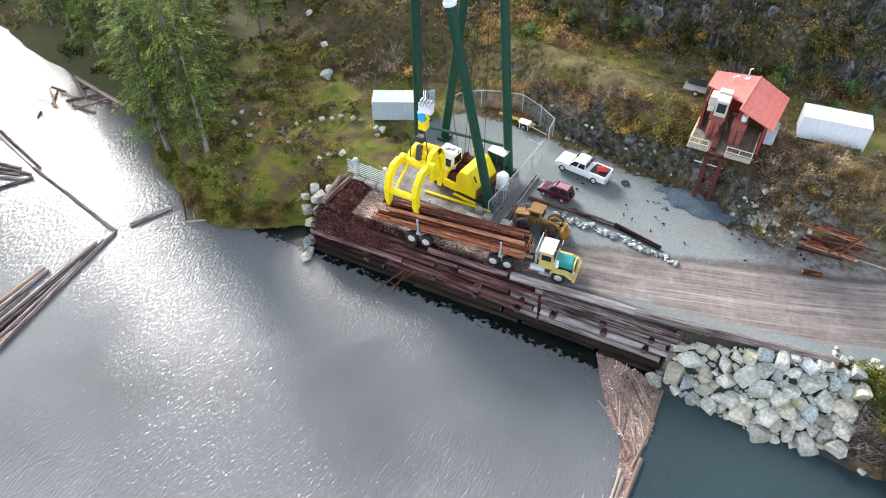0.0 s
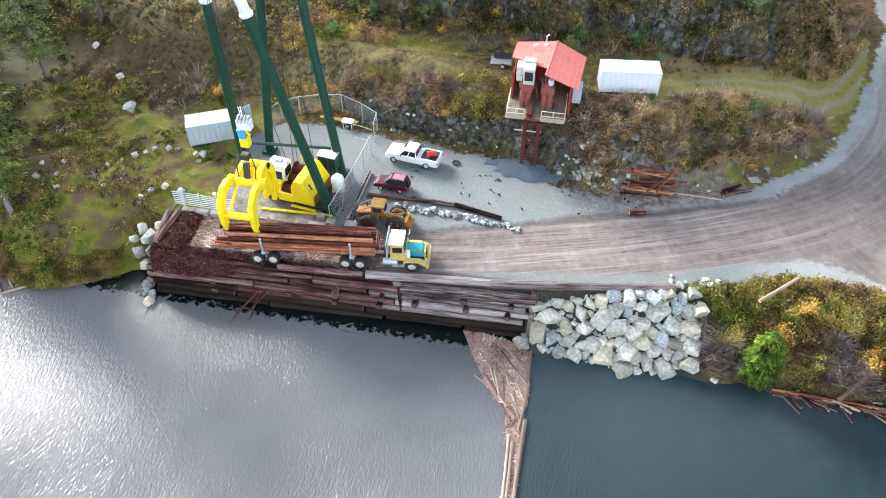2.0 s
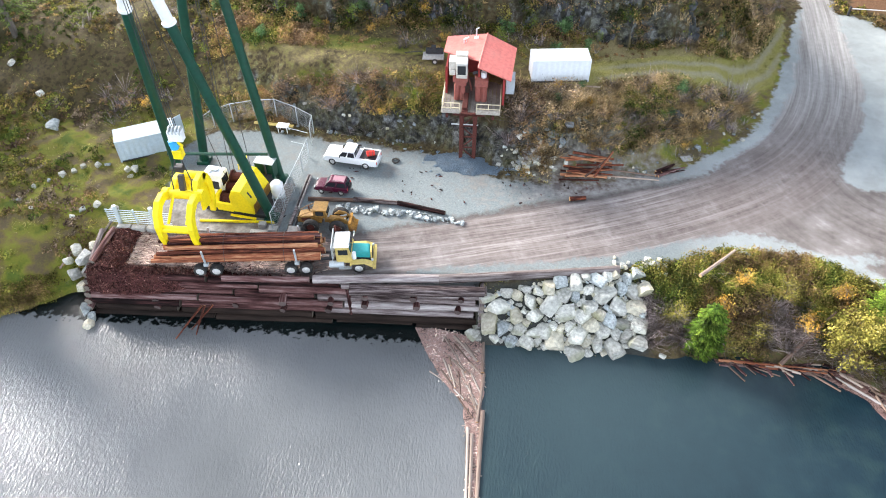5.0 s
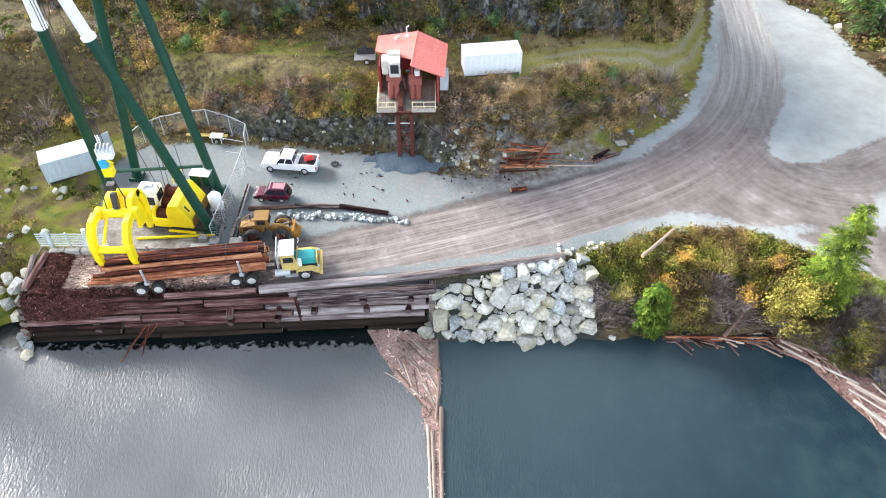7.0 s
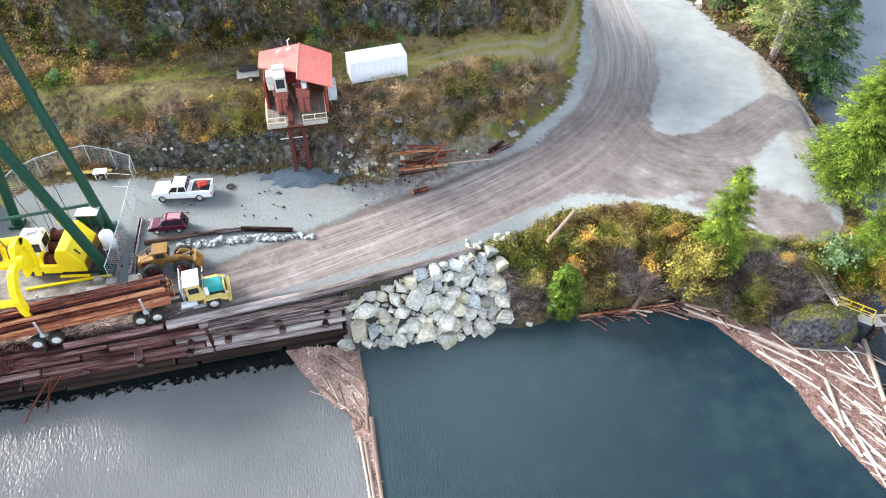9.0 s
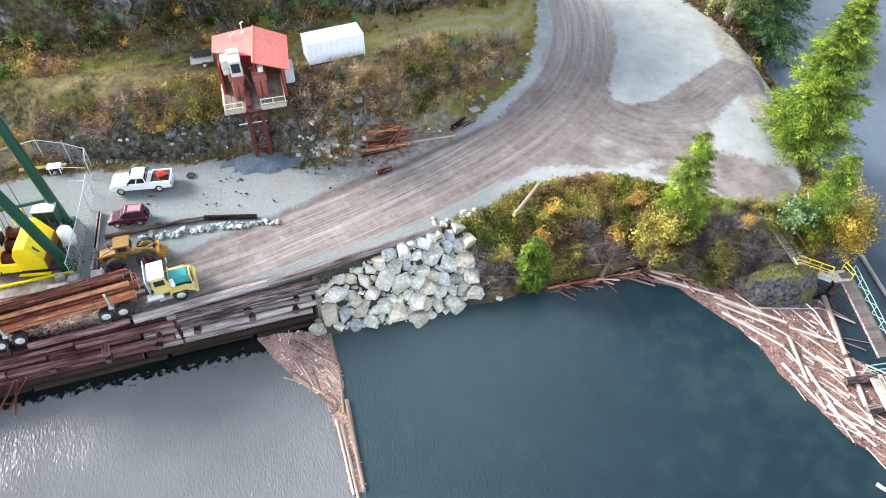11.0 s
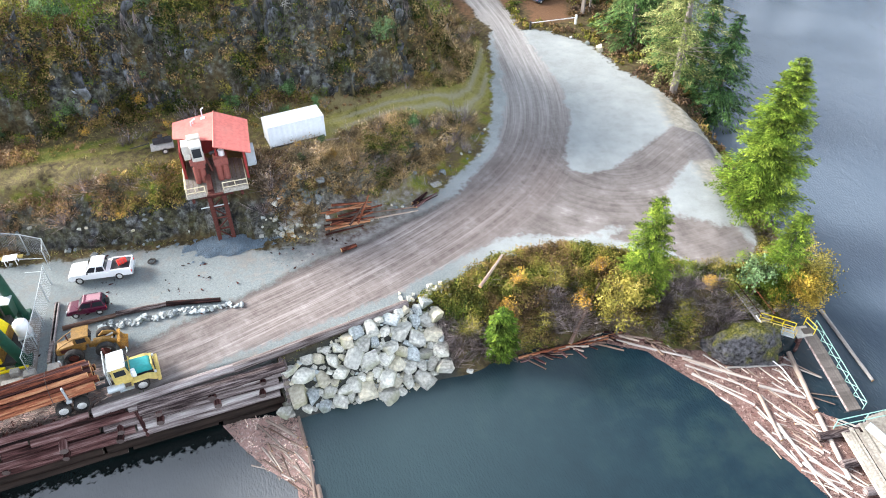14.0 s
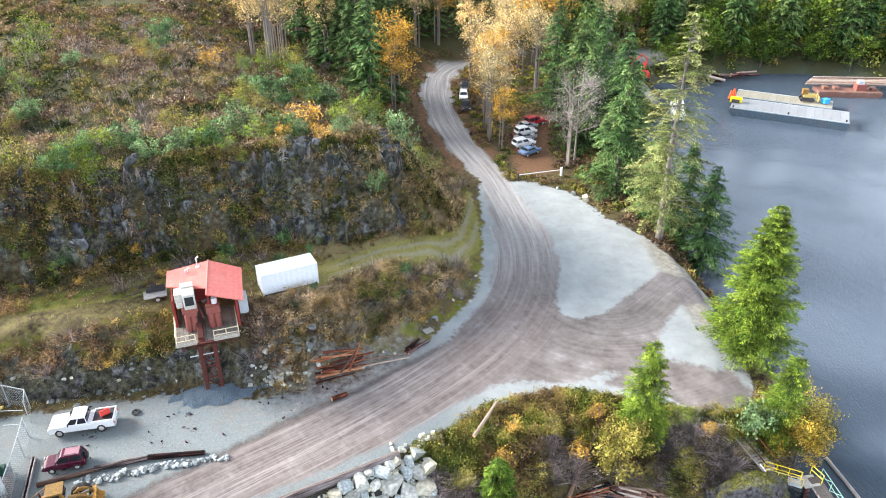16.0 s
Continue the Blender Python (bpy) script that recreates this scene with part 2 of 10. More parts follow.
M["pale_trunk"] = bark("pale_trunk", [(0.3, (0.1, 0.085, 0.075)), (0.6, (0.23, 0.2, 0.18)), (0.85, (0.38, 0.35, 0.32))], along="Z", scale=4)
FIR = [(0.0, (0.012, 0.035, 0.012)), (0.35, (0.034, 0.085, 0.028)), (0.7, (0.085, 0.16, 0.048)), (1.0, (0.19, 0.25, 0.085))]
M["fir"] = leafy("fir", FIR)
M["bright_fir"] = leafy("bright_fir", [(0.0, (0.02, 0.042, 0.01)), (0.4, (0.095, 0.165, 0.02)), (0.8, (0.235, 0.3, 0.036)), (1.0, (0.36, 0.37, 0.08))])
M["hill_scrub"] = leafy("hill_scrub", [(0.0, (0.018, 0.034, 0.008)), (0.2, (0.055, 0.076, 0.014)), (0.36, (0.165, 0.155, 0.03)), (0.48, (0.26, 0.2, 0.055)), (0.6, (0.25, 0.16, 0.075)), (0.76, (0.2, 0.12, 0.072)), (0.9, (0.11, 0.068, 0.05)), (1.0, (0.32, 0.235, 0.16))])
M["west_fir"] = leafy("west_fir", [(0.0, (0.025, 0.045, 0.014)), (0.4, (0.085, 0.135, 0.03)), (0.75, (0.19, 0.24, 0.055)), (1.0, (0.32, 0.34, 0.12))])
M["gold_leaf"] = leafy("gold_leaf", [(0.0, (0.16, 0.15, 0.03)), (0.4, (0.33, 0.26, 0.045)), (0.75, (0.48, 0.33, 0.05)), (1.0, (0.56, 0.36, 0.07))])
M["olive_fir"] = leafy("olive_fir", [(0.0, (0.045, 0.07, 0.025)), (0.4, (0.14, 0.175, 0.05)), (0.75, (0.27, 0.28, 0.1)), (1.0, (0.4, 0.38, 0.2))])
M["pale_autumn"] = leafy("pale_autumn", [(0.0, (0.34, 0.3, 0.2)), (0.4, (0.6, 0.5, 0.27)), (0.75, (0.74, 0.54, 0.24)), (1.0, (0.72, 0.42, 0.14))])
M["autumn"] = leafy("autumn", [(0.0, (0.3, 0.22, 0.06)), (0.35, (0.62, 0.4, 0.085)), (0.7, (0.72, 0.37, 0.05)), (1.0, (0.68, 0.24, 0.03))])
M["bank_leaf"] = leafy("bank_leaf", [(0.0, (0.016, 0.036, 0.008)), (0.18, (0.06, 0.1, 0.018)), (0.36, (0.17, 0.19, 0.035)), (0.48, (0.3, 0.27, 0.055)), (0.6, (0.3, 0.2, 0.08)), (0.76, (0.21, 0.135, 0.08)), (0.9, (0.12, 0.08, 0.06)), (1.0, (0.3, 0.23, 0.16))])
M["shrub"] = leafy("shrub", [(0.0, (0.018, 0.042, 0.009)), (0.18, (0.06, 0.098, 0.016)), (0.36, (0.17, 0.185, 0.04)), (0.48, (0.38, 0.3, 0.08)), (0.6, (0.39, 0.25, 0.1)), (0.76, (0.32, 0.195, 0.1)), (0.9, (0.17, 0.105, 0.07)), (1.0, (0.38, 0.28, 0.18))])
M["silver_leaf"] = leafy("silver_leaf", [(0.0, (0.035, 0.085, 0.028)), (0.5, (0.1, 0.195, 0.07)), (1.0, (0.21, 0.3, 0.135))])
M["dry_twig"] = leafy("dry_twig", [(0.0, (0.12, 0.092, 0.09)), (0.5, (0.28, 0.225, 0.22)), (1.0, (0.48, 0.42, 0.4))])
M["olive_leaf"] = leafy("olive_leaf", [(0.0, (0.05, 0.055, 0.01)), (0.45, (0.2, 0.185, 0.035)), (0.8, (0.36, 0.3, 0.07)), (1.0, (0.46, 0.38, 0.13))])
M["cab_white"] = plain("cab_white", (0.52, 0.5, 0.46), 0.5, grain=7, vary=0.15, bump=0.05, dirty=0.5, dirt=(0.25, 0.16, 0.1))
M["red_chips"] = leafy("red_chips", [(0.0, (0.1, 0.052, 0.044)), (0.5, (0.21, 0.128, 0.112)), (0.85, (0.33, 0.235, 0.205)), (1.0, (0.72, 0.6, 0.52))])
M["dry_brush"] = leafy("dry_brush", [(0.0, (0.26, 0.16, 0.075)), (0.5, (0.46, 0.325, 0.16)), (1.0, (0.64, 0.5, 0.31))])
M["grass_blade"] = leafy("grass_blade", [(0.0, (0.1, 0.12, 0.025)), (0.4, (0.22, 0.22, 0.05)), (0.7, (0.38, 0.31, 0.11)), (1.0, (0.48, 0.39, 0.2))])
M["chips"] = leafy("chips", [(0.0, (0.02, 0.008, 0.007)), (0.5, (0.07, 0.026, 0.023)), (0.85, (0.14, 0.06, 0.05)), (1.0, (0.34, 0.2, 0.16))])
M["pale_chips"] = leafy("pale_chips", [(0.0, (0.36, 0.24, 0.21)), (0.6, (0.46, 0.34, 0.3)), (1.0, (0.68, 0.56, 0.46))])

# ---------------------------------------------------------------- mesh helpers
class Geo:
    """Collects vertices and faces of one mesh."""

    def __init__(self):
        self.v, self.f = [], []

    def add(self, verts, faces):
        o = len(self.v)
        self.v += [tuple(p) for p in verts]
        self.f += [tuple(i + o for i in f) for f in faces]
        return self

    def box(self, c, s, m=None, taper=1.0):
        x, y, z = s[0] / 2, s[1] / 2, s[2] / 2
        vs = [Vector((sx * x * (taper if sz > 0 else 1), sy * y * (taper if sz > 0 else 1), sz * z)) for sz in (-1, 1) for sy in (-1, 1) for sx in (-1, 1)]
        if m is not None:
            vs = [m @ p for p in vs]
        vs = [p + Vector(c) for p in vs]
        return self.add(vs, [(0, 2, 3, 1), (4, 5, 7, 6), (0, 1, 5, 4), (2, 6, 7, 3), (0, 4, 6, 2), (1, 3, 7, 5)])

    def tube(self, pts, radii, n=10, caps=True, wob=0.0):
        pts = [Vector(p) for p in pts]
        if not hasattr(radii, "__len__"):
            radii = [radii] * len(pts)
        vs, fs = [], []
        side = None
        for i, p in enumerate(pts):
            d = (pts[min(i + 1, len(pts) - 1)] - pts[max(i - 1, 0)]).normalized()
            if side is None:
                side = d.cross(Vector((0, 0, 1)) if abs(d.z) < 0.9 else Vector((1, 0, 0))).normalized()
            side = (side - d * side.dot(d)).normalized()
            up = d.cross(side)
            for j in range(n):
                a = 2 * math.pi * j / n
                r = radii[i] * (1 + (random.uniform(-wob, wob) if wob else 0))
                vs.append(p + (side * math.cos(a) + up * math.sin(a)) * r)
        for i in range(len(pts) - 1):
            for j in range(n):
                fs.append((i * n + j, i * n + (j + 1) % n, (i + 1) * n + (j + 1) % n, (i + 1) * n + j))
        if caps:
            fs += [tuple(range(n))[::-1], tuple(range((len(pts) - 1) * n, len(pts) * n))]
        return self.add(vs, fs)

    def prism(self, prof, y0, y1, axis="y"):
        """A profile in (x, z), drawn out along y (or a profile in (y, z) along x, or (x, y) along z)."""
        k = len(prof)
        put = {"y": lambda a, b, t: (a, t, b), "x": lambda a, b, t: (t, a, b), "z": lambda a, b, t: (a, b, t)}[axis]
        vs = [put(a, b, y0) for a, b in prof] + [put(a, b, y1) for a, b in prof]
        fs = [(i, (i + 1) % k, k + (i + 1) % k, k + i) for i in range(k)] + [tuple(range(k))[::-1], tuple(range(k, 2 * k))]
        return self.add(vs, fs)


def mesh_of(name, g, mat, bevel=0.0, smooth=False):
    me = bpy.data.meshes.new(name)
    me.from_pydata(g.v, [], g.f)
    bm = bmesh.new()
    bm.from_mesh(me)
    bmesh.ops.recalc_face_normals(bm, faces=bm.faces)
    if bevel:
        bmesh.ops.bevel(bm, geom=list(bm.edges), offset=bevel, segments=1, affect="EDGES", clamp_overlap=True)
    bm.to_mesh(me)
    bm.free()
    if smooth:
        me.polygons.foreach_set("use_smooth", [True] * len(me.polygons))
        me.set_sharp_from_angle(angle=radians(42))
    me.materials.append(mat)
    return me


def part(name, g, mat, parent, label="", bevel=0.0, smooth=False, at=None):
    ob = new(name, mesh_of(name, g, mat, bevel, smooth))
    ob.parent = parent
    if at is not None:
        ob.matrix_basis = at
    return tagged(ob, label)


def thing(name, m, label, category, group="", kind=""):
    ob = new(name)
    ob.matrix_basis = m
    return tagged(ob, label, category, group, kind)


def cards(name, verts, quads, mat, tint=None, smooth=False):
    """A large joined mesh from arrays: quads as rows of four indices."""
    me = bpy.data.meshes.new(name)
    verts, quads = np.asarray(verts, np.float32), np.asarray(quads, np.int32)
    me.vertices.add(len(verts))
    me.vertices.foreach_set("co", verts.ravel())
    w = quads.shape[1]
    me.loops.add(quads.size)
    me.loops.foreach_set("vertex_index", quads.ravel())
    me.polygons.add(len(quads))
    me.polygons.foreach_set("loop_start", np.arange(0, quads.size, w, dtype=np.int32))
    me.polygons.foreach_set("loop_total", np.full(len(quads), w, np.int32))
    if smooth:
        me.polygons.foreach_set("use_smooth", np.ones(len(quads), bool))
    me.update(calc_edges=True)
    if tint is not None:
        at = me.attributes.new("tint", "FLOAT", "POINT")
        at.data.foreach_set("value", np.asarray(tint, np.float32))
    me.materials.append(mat)
    return me


rng = np.random.default_rng(7)


def lattice(ix, iy, seed):
    h = (ix * 374761393 + iy * 668265263 + seed * 974634777) & 0x7FFFFFFF
    h = ((h ^ (h >> 13)) * 1274126177) & 0x7FFFFFFF
    return ((h ^ (h >> 16)) & 0xFFFF) / 65535.0


def vnoise(x, y, seed=0):
    x, y = np.asarray(x, float), np.asarray(y, float)
    ix, iy = np.floor(x).astype(np.int64), np.floor(y).astype(np.int64)
    fx, fy = x - ix, y - iy
    fx, fy = fx * fx * (3 - 2 * fx), fy * fy * (3 - 2 * fy)
    a, b = lattice(ix, iy, seed), lattice(ix + 1, iy, seed)
    c, d = lattice(ix, iy + 1, seed), lattice(ix + 1, iy + 1, seed)
    return (a * (1 - fx) + b * fx) * (1 - fy) + (c * (1 - fx) + d * fx) * fy


def fbm(x, y, seed=0, octaves=4):
    s, amp = 0.0, 0.5
    for i in range(octaves):
        s = s + amp * (vnoise(x * 2**i, y * 2**i, seed + i) - 0.5)
        amp *= 0.55
    return s * 2


def line_dist(x, y, line):
    """Distance to an open line, positive on its left, and the way along it."""
    best, sign, along, run = np.full(np.shape(x), 1e9), np.ones(np.shape(x)), np.zeros(np.shape(x)), 0.0
    for (x0, y0), (x1, y1) in zip(line[:-1], line[1:]):
        dx, dy = x1 - x0, y1 - y0
        ln = math.hypot(dx, dy)
        t = np.clip(((x - x0) * dx + (y - y0) * dy) / ln**2, 0, 1)
        dd = np.hypot(x - x0 - t * dx, y - y0 - t * dy)
        s = np.sign(dx * (y - y0) - dy * (x - x0))
        near = dd < best - 1e-9
        best, sign, along = np.where(near, dd, best), np.where(near, s, sign), np.where(near, run + t * ln, along)
        run += ln
    return best * sign, along


def inside(x, y, poly):
    r = np.zeros(np.shape(x), bool)
    for (x0, y0), (x1, y1) in zip(poly, poly[1:] + poly[:1]):
        if y0 != y1:
            r ^= ((y0 > y) != (y1 > y)) & (x < (x1 - x0) * (y - y0) / (y1 - y0) + x0)
    return r


def smooth01(t):
    t = np.clip(t, 0, 1)
    return t * t * (3 - 2 * t)


# ---------------------------------------------------------------- the lie of the land
YARD = 4.5
SHORE_WEST = [(-900, 190), (-300, 100), (-160, 71), (-103, 56), (-89, 53), (-74, 50), (-66, 46.5), (-60, 42.5), (-55, 41), (-51.3, 38.9), (-47.7, 38.2), (-44.5, 39.2), (-41, 41.3), (-38.3, 43)]
SHORE_DOCK = [(-36.2, 42.6), (-35.7, 41.7), (-20, 42.3), (-0.9, 42.9), (-0.4, 41), (0.8, 39.9), (4.3, 39.9), (7.8, 38.4), (13.4, 39.6), (18.4, 40.1), (24.8, 40.3), (31, 39.7), (35.3, 36.4), (38.5, 34.2), (41, 33.4), (44.5, 33.4)]
SHORE_EAST = [(46.8, 35), (50.5, 38), (53.5, 43), (56, 49), (57.5, 57), (60, 66), (63, 73), (67, 81), (74, 93), (78, 102), (82, 115), (90, 123), (96, 126), (101, 138), (104, 147), (119, 148), (144, 142), (160, 130), (200, 118), (300, 100), (900, 60)]
COAST = SHORE_WEST + SHORE_DOCK + SHORE_EAST
FOOT = [(-220, 120), (-110, 84), (-70, 68), (-52, 61), (-42, 61.5), (-32, 65), (-22, 64.2), (-18, 63.2), (-10, 61.9), (-6.5, 61.6), (0, 58.7), (4, 57.7), (12, 58.8), (19.3, 61.7), (28, 68.3), (33, 77), (36.8, 88), (38.6, 96), (38.8, 110.6), (40, 127), (44, 147), (51, 161), (62, 169), (100, 190), (140, 196), (900, 150)]
CLIFF = [(-260, 170), (-120, 108), (-70, 92), (-45, 84), (-30, 79.5), (-20, 77), (-5.7, 78.3), (5, 77), (13.4, 75.3), (20, 76.6), (25.2, 79), (31, 84), (33.8, 92), (34.5, 102), (34.5, 115), (36, 130), (39.5, 150), (46, 168), (60, 182), (100, 205), (150, 212), (900, 170)]
ROAD_N = [(-36, 46.8), (-18.7, 46.8), (-12.6, 48.1), (-5.3, 50.2), (2.9, 53.2), (11.4, 55.6), (21.2, 59.4), (28.9, 66.4), (34.8, 77), (38.3, 88.1), (40.3, 95.8), (40.5, 110.6), (41.8, 127), (45.8, 146), (53, 160), (64, 168), (80, 176)]
ROAD_E = [(84, 170), (62, 159.5), (54, 148), (49.1, 133), (46.6, 117), (45.4, 101), (44.3, 88), (43, 77.4), (40, 69), (36, 62.5), (35.6, 60), (37.5, 58.8), (41, 59.1), (46, 61.5), (52, 64.5), (56.3, 62), (54, 58), (50.5, 54.5), (46, 52.5), (47, 47), (48.4, 43), (46, 40.6), (41.5, 41)]
ROAD_S = [(38.6, 44), (34.2, 47.3), (29.3, 50.5), (23.4, 51.4), (16.7, 49.3), (10.5, 47.1), (5, 45.8), (-0.3, 45.2), (-5.3, 44.2), (-12, 41.6), (-36, 40.6)]
ROAD = ROAD_N + ROAD_E + ROAD_S
LANE_WAY = [(-60, 42.5), (-36, 43.4), (-20, 44.2), (-10, 45.2), (0, 48), (10, 51.2), (20, 55.5), (28, 60.5), (34, 67), (38.5, 77), (41.2, 90), (42.8, 102), (43.5, 117), (45.5, 131), (50, 147), (58, 161), (80, 173)]
YARD_GRAVEL = [(-33, 47), (-33, 60), (-30, 63.2), (-20, 62.6), (-6.5, 60.6), (0, 57.8), (4, 56.8), (11, 57.6), (20, 61), (28.2, 67.6), (32, 75), (36, 85), (40, 97), (47, 95.5), (52, 90), (54, 78), (57, 66), (57, 60), (52, 54.5), (50.5, 48.5), (49, 43), (46, 40), (40, 41.5), (34, 46), (29.5, 48.6), (23, 49.2), (17, 47.2), (11.5, 45.6), (-4, 42.6), (-36, 40)]
def flowing(line, steps=5):
    """The same line with its corners rounded off."""
    p = [np.array(q, float) for q in line]
    p = [2 * p[0] - p[1]] + p + [2 * p[-1] - p[-2]]
    out = []
    for a, b, c, d in zip(p, p[1:], p[2:], p[3:]):
        for t in np.arange(steps) / steps:
            q = 0.5 * (2 * b + (c - a) * t + (2 * a - 5 * b + 4 * c - d) * t**2 + (3 * b - a - 3 * c + d) * t**3)
            out.append((float(q[0]), float(q[1])))
    return out + [tuple(line[-1])]


LANE = flowing(LANE_WAY)
TURN_OFF = flowing([(44.5, 112), (43.4, 96), (42, 80), (40, 70), (38.6, 64), (39.6, 59.5), (43, 58.4), (47, 60.2), (52, 63), (58, 66.5)])
TRACK = [(-60, 70.5), (-30, 70), (-8, 69), (2, 68.6), (9.4, 68.2), (14.4, 69.7), (20.7, 71.2), (27, 75), (31.5, 80), (36, 88), (39.5, 95)]
FAR_ROAD_PAD = [(47, 98), (54, 97), (60, 112), (66, 122), (62, 126), (54, 116), (50, 106)]
LANDING = [(86, 126), (97, 127), (103, 150), (118, 150), (112, 162), (92, 158), (84, 142)]


def heights(x, y):
    """Height of the ground, and how natural it is there (0 on roads and yards)."""
    x, y = np.asarray(x, float), np.asarray(y, float)
    dc, _ = line_dist(x, y, COAST)
    wild_edge = fbm(x * 0.22, y * 0.22, 3) * 1.3
    dcn = dc + np.where((x > -37) & (x < 0), 0, wild_edge * np.exp(-np.abs(dc) / 6))
    z = np.interp(dcn, [-60, -12, -3, -0.6, 0, 1.8, 4.2, 7.5], [-9, -6, -2.4, -0.5, 0.1, 2.0, 3.9, YARD])
    quay = (x > -36.5) & (x < -0.4) & (dc > 0)
    z = np.where(quay, np.interp(dc, [0, 0.3, 0.6], [1.0, 4.0, YARD - 0.02]), z)
    top = 42.9 + 0.2 * x
    fill = np.where(y < 39.2, (y - 39.2) * 0.8 - 0.4, -0.4 + (YARD + 0.4) * np.clip((y - 39.2) / (top - 39.2), 0, 1))
    slope_rocks = (x > -0.4) * smooth01((16 - x) / 3)
    z = np.where(y > 30, z * (1 - slope_rocks) + slope_rocks * fill, z)
    dn, _ = line_dist(x, y, FOOT)
    dk, _ = line_dist(x, y, CLIFF)
    bench = 6.0 * smooth01((37 - x) / 20) * smooth01((104 - y) / 14) + 2.0 * smooth01((y - 100) / 30)
    width = 6.6 + 9 * smooth01((-24 - x) / 14)
    rock = fbm(x * 0.35, y * 0.35, 11, 4)
    rise = smooth01((dn + rock * 1.1) / width)
    tall = 3.2 + (8.2 + 3.2 * smooth01((4 - x) / 24)) * smooth01((33 - x) / 16) * smooth01((98 - y + 0.2 * x) / 22)
    wall = smooth01((dk + rock * 2.4 + 4.5 * (vnoise(x * 0.12, y * 0.12, 45) - 0.5)) / (3.8 + 6 * smooth01((-26 - x) / 14)))
    inland = smooth01((dk - 3) / (16 + 0.5 * np.clip(y - 84, 0, 60)))
    tall = np.maximum(tall, 3.2 + 9.6 * inland)
    back = 0.05 * np.clip(dk - 5, 0, 80) + 0.24 * np.clip(dk - 95, 0, 400)
    ledge = 1.7 * smooth01((dn - 0.8 + rock * 0.7) / 0.45) * (1 - rise) * smooth01((x + 24) / 3) * smooth01((4 - x) / 3)
    wild = np.clip(np.maximum(dn / 2.0, (8.5 - dc) / 3), 0, 1) * np.where(quay, 0, 1)
    wild = np.where((x < -34) & (y < 66) & (dc > 0), 1, wild)
    z = z + np.where(dc > 0, bench * rise * (dn > 0) + ledge + (tall * wall + back) * (dk > 0), 0)
    dt, _ = line_dist(x, y, TRACK)
    level = smooth01((np.abs(dt) - 1.6) / 1.5)
    inr = inside(x, y, ROAD) | inside(x, y, YARD_GRAVEL)
    rough = np.where(inr, 0.12, 1) * wild * (0.25 + 0.75 * level)
    z = z + rough * (fbm(x * 0.45, y * 0.45, 21, 4) * 0.5 + fbm(x * 0.09, y * 0.09, 31, 3) * 0.7 * np.clip(dn / 6, 0.1, 1)) * np.clip(dc / 2 + 0.3, 0, 1)
    steep = wall * (1 - wall) * 4 * (dk > -2)
    z = z + steep * ((vnoise(x * 0.8, y * 0.8, 41) - 0.5) * 1.8 + (vnoise(x * 0.25, y * 0.25, 43) - 0.5) * 3.0)
    lane, _ = line_dist(x, y, LANE)
    ruts = (vnoise(lane * 2.2, y * 0.03, 5) - 0.5) * 0.07 * inside(x, y, ROAD)
    return z + ruts, dc, dn, dk, dt, wild


def height(x, y):
    return float(heights(np.array([x]), np.array([y]))[0][0])


def spread(lo, hi, step, far_lo, far_hi, grow=1.11):
    mid = list(np.arange(lo, hi + step * 0.5, step))
    up, s = [], step
    while (up[-1] if up else hi) < far_hi:
        s *= grow
        up.append((up[-1] if up else hi) + s)
    dn, s = [], step
    while (dn[-1] if dn else lo) > far_lo:
        s *= grow
        dn.append((dn[-1] if dn else lo) - s)
    return np.array(dn[::-1] + mid + up)


gx, gy = spread(-58, 62, 0.5, -1500, 1500), spread(36, 98, 0.5, -300, 1800)
X, Y = np.meshgrid(gx, gy)
Z, DC, DN, DK, DT, WILD = heights(X, Y)
nx, ny = len(gx), len(gy)
idx = np.arange(nx * ny).reshape(ny, nx)
quads = np.stack([idx[:-1, :-1], idx[:-1, 1:], idx[1:, 1:], idx[1:, :-1]], -1).reshape(-1, 4)


def soft_mask(poly, soft=0.6, wobble=0.8):
    w = wobble * fbm(X * 0.5, Y * 0.5, 51)
    d, _ = line_dist(X + w, Y + w * 0.7, poly + poly[:1])
    s = np.where(inside(X + w, Y + w * 0.7, poly), 1, -1)
    return np.clip(0.5 + 0.5 * s * np.abs(d) / soft, 0, 1)


dirt = soft_mask(ROAD, 0.8, 1.0)
APRON = [(50.2, 57.4), (52.2, 56.9), (50.6, 53.4), (49.6, 50.0), (48.0, 46.2), (45.8, 46.2), (44.6, 47.4), (42.2, 49.6), (44.4, 53.3), (46.8, 55.4)]
dirt = dirt * (1 - soft_mask(APRON, 0.9, 1.2))
dirt = dirt * (1 - 0.75 * np.exp(-(((X - 34.6) / 2.6) ** 2) - ((Y - 48.9) / 0.9) ** 2))
gravel = np.clip(soft_mask(YARD_GRAVEL, 0.8, 1.2) + soft_mask(LANDING, 2, 2), 0, 1)
trk = smooth01((2.6 - np.abs(DT + fbm(X * 0.3, Y * 0.3, 8) * 0.8)) / 0.9)
tracks = np.where(DN > 0.5, trk * (0.3 + 0.7 * smooth01((X - 4) / 8)) * (X > -34), 0)
meadow = np.clip(smooth01((-30 - X) / 4) * smooth01((4 - DN) / 4) + smooth01((X - 5) / 5) * smooth01((40 - X) / 5) * smooth01((2.6 - np.abs(DN)) / 1.5) + 0.8 * smooth01((2.5 - np.abs(np.abs(DT) - 3)) / 1.5) * (DN > 3) * (X > -30), 0, 1)
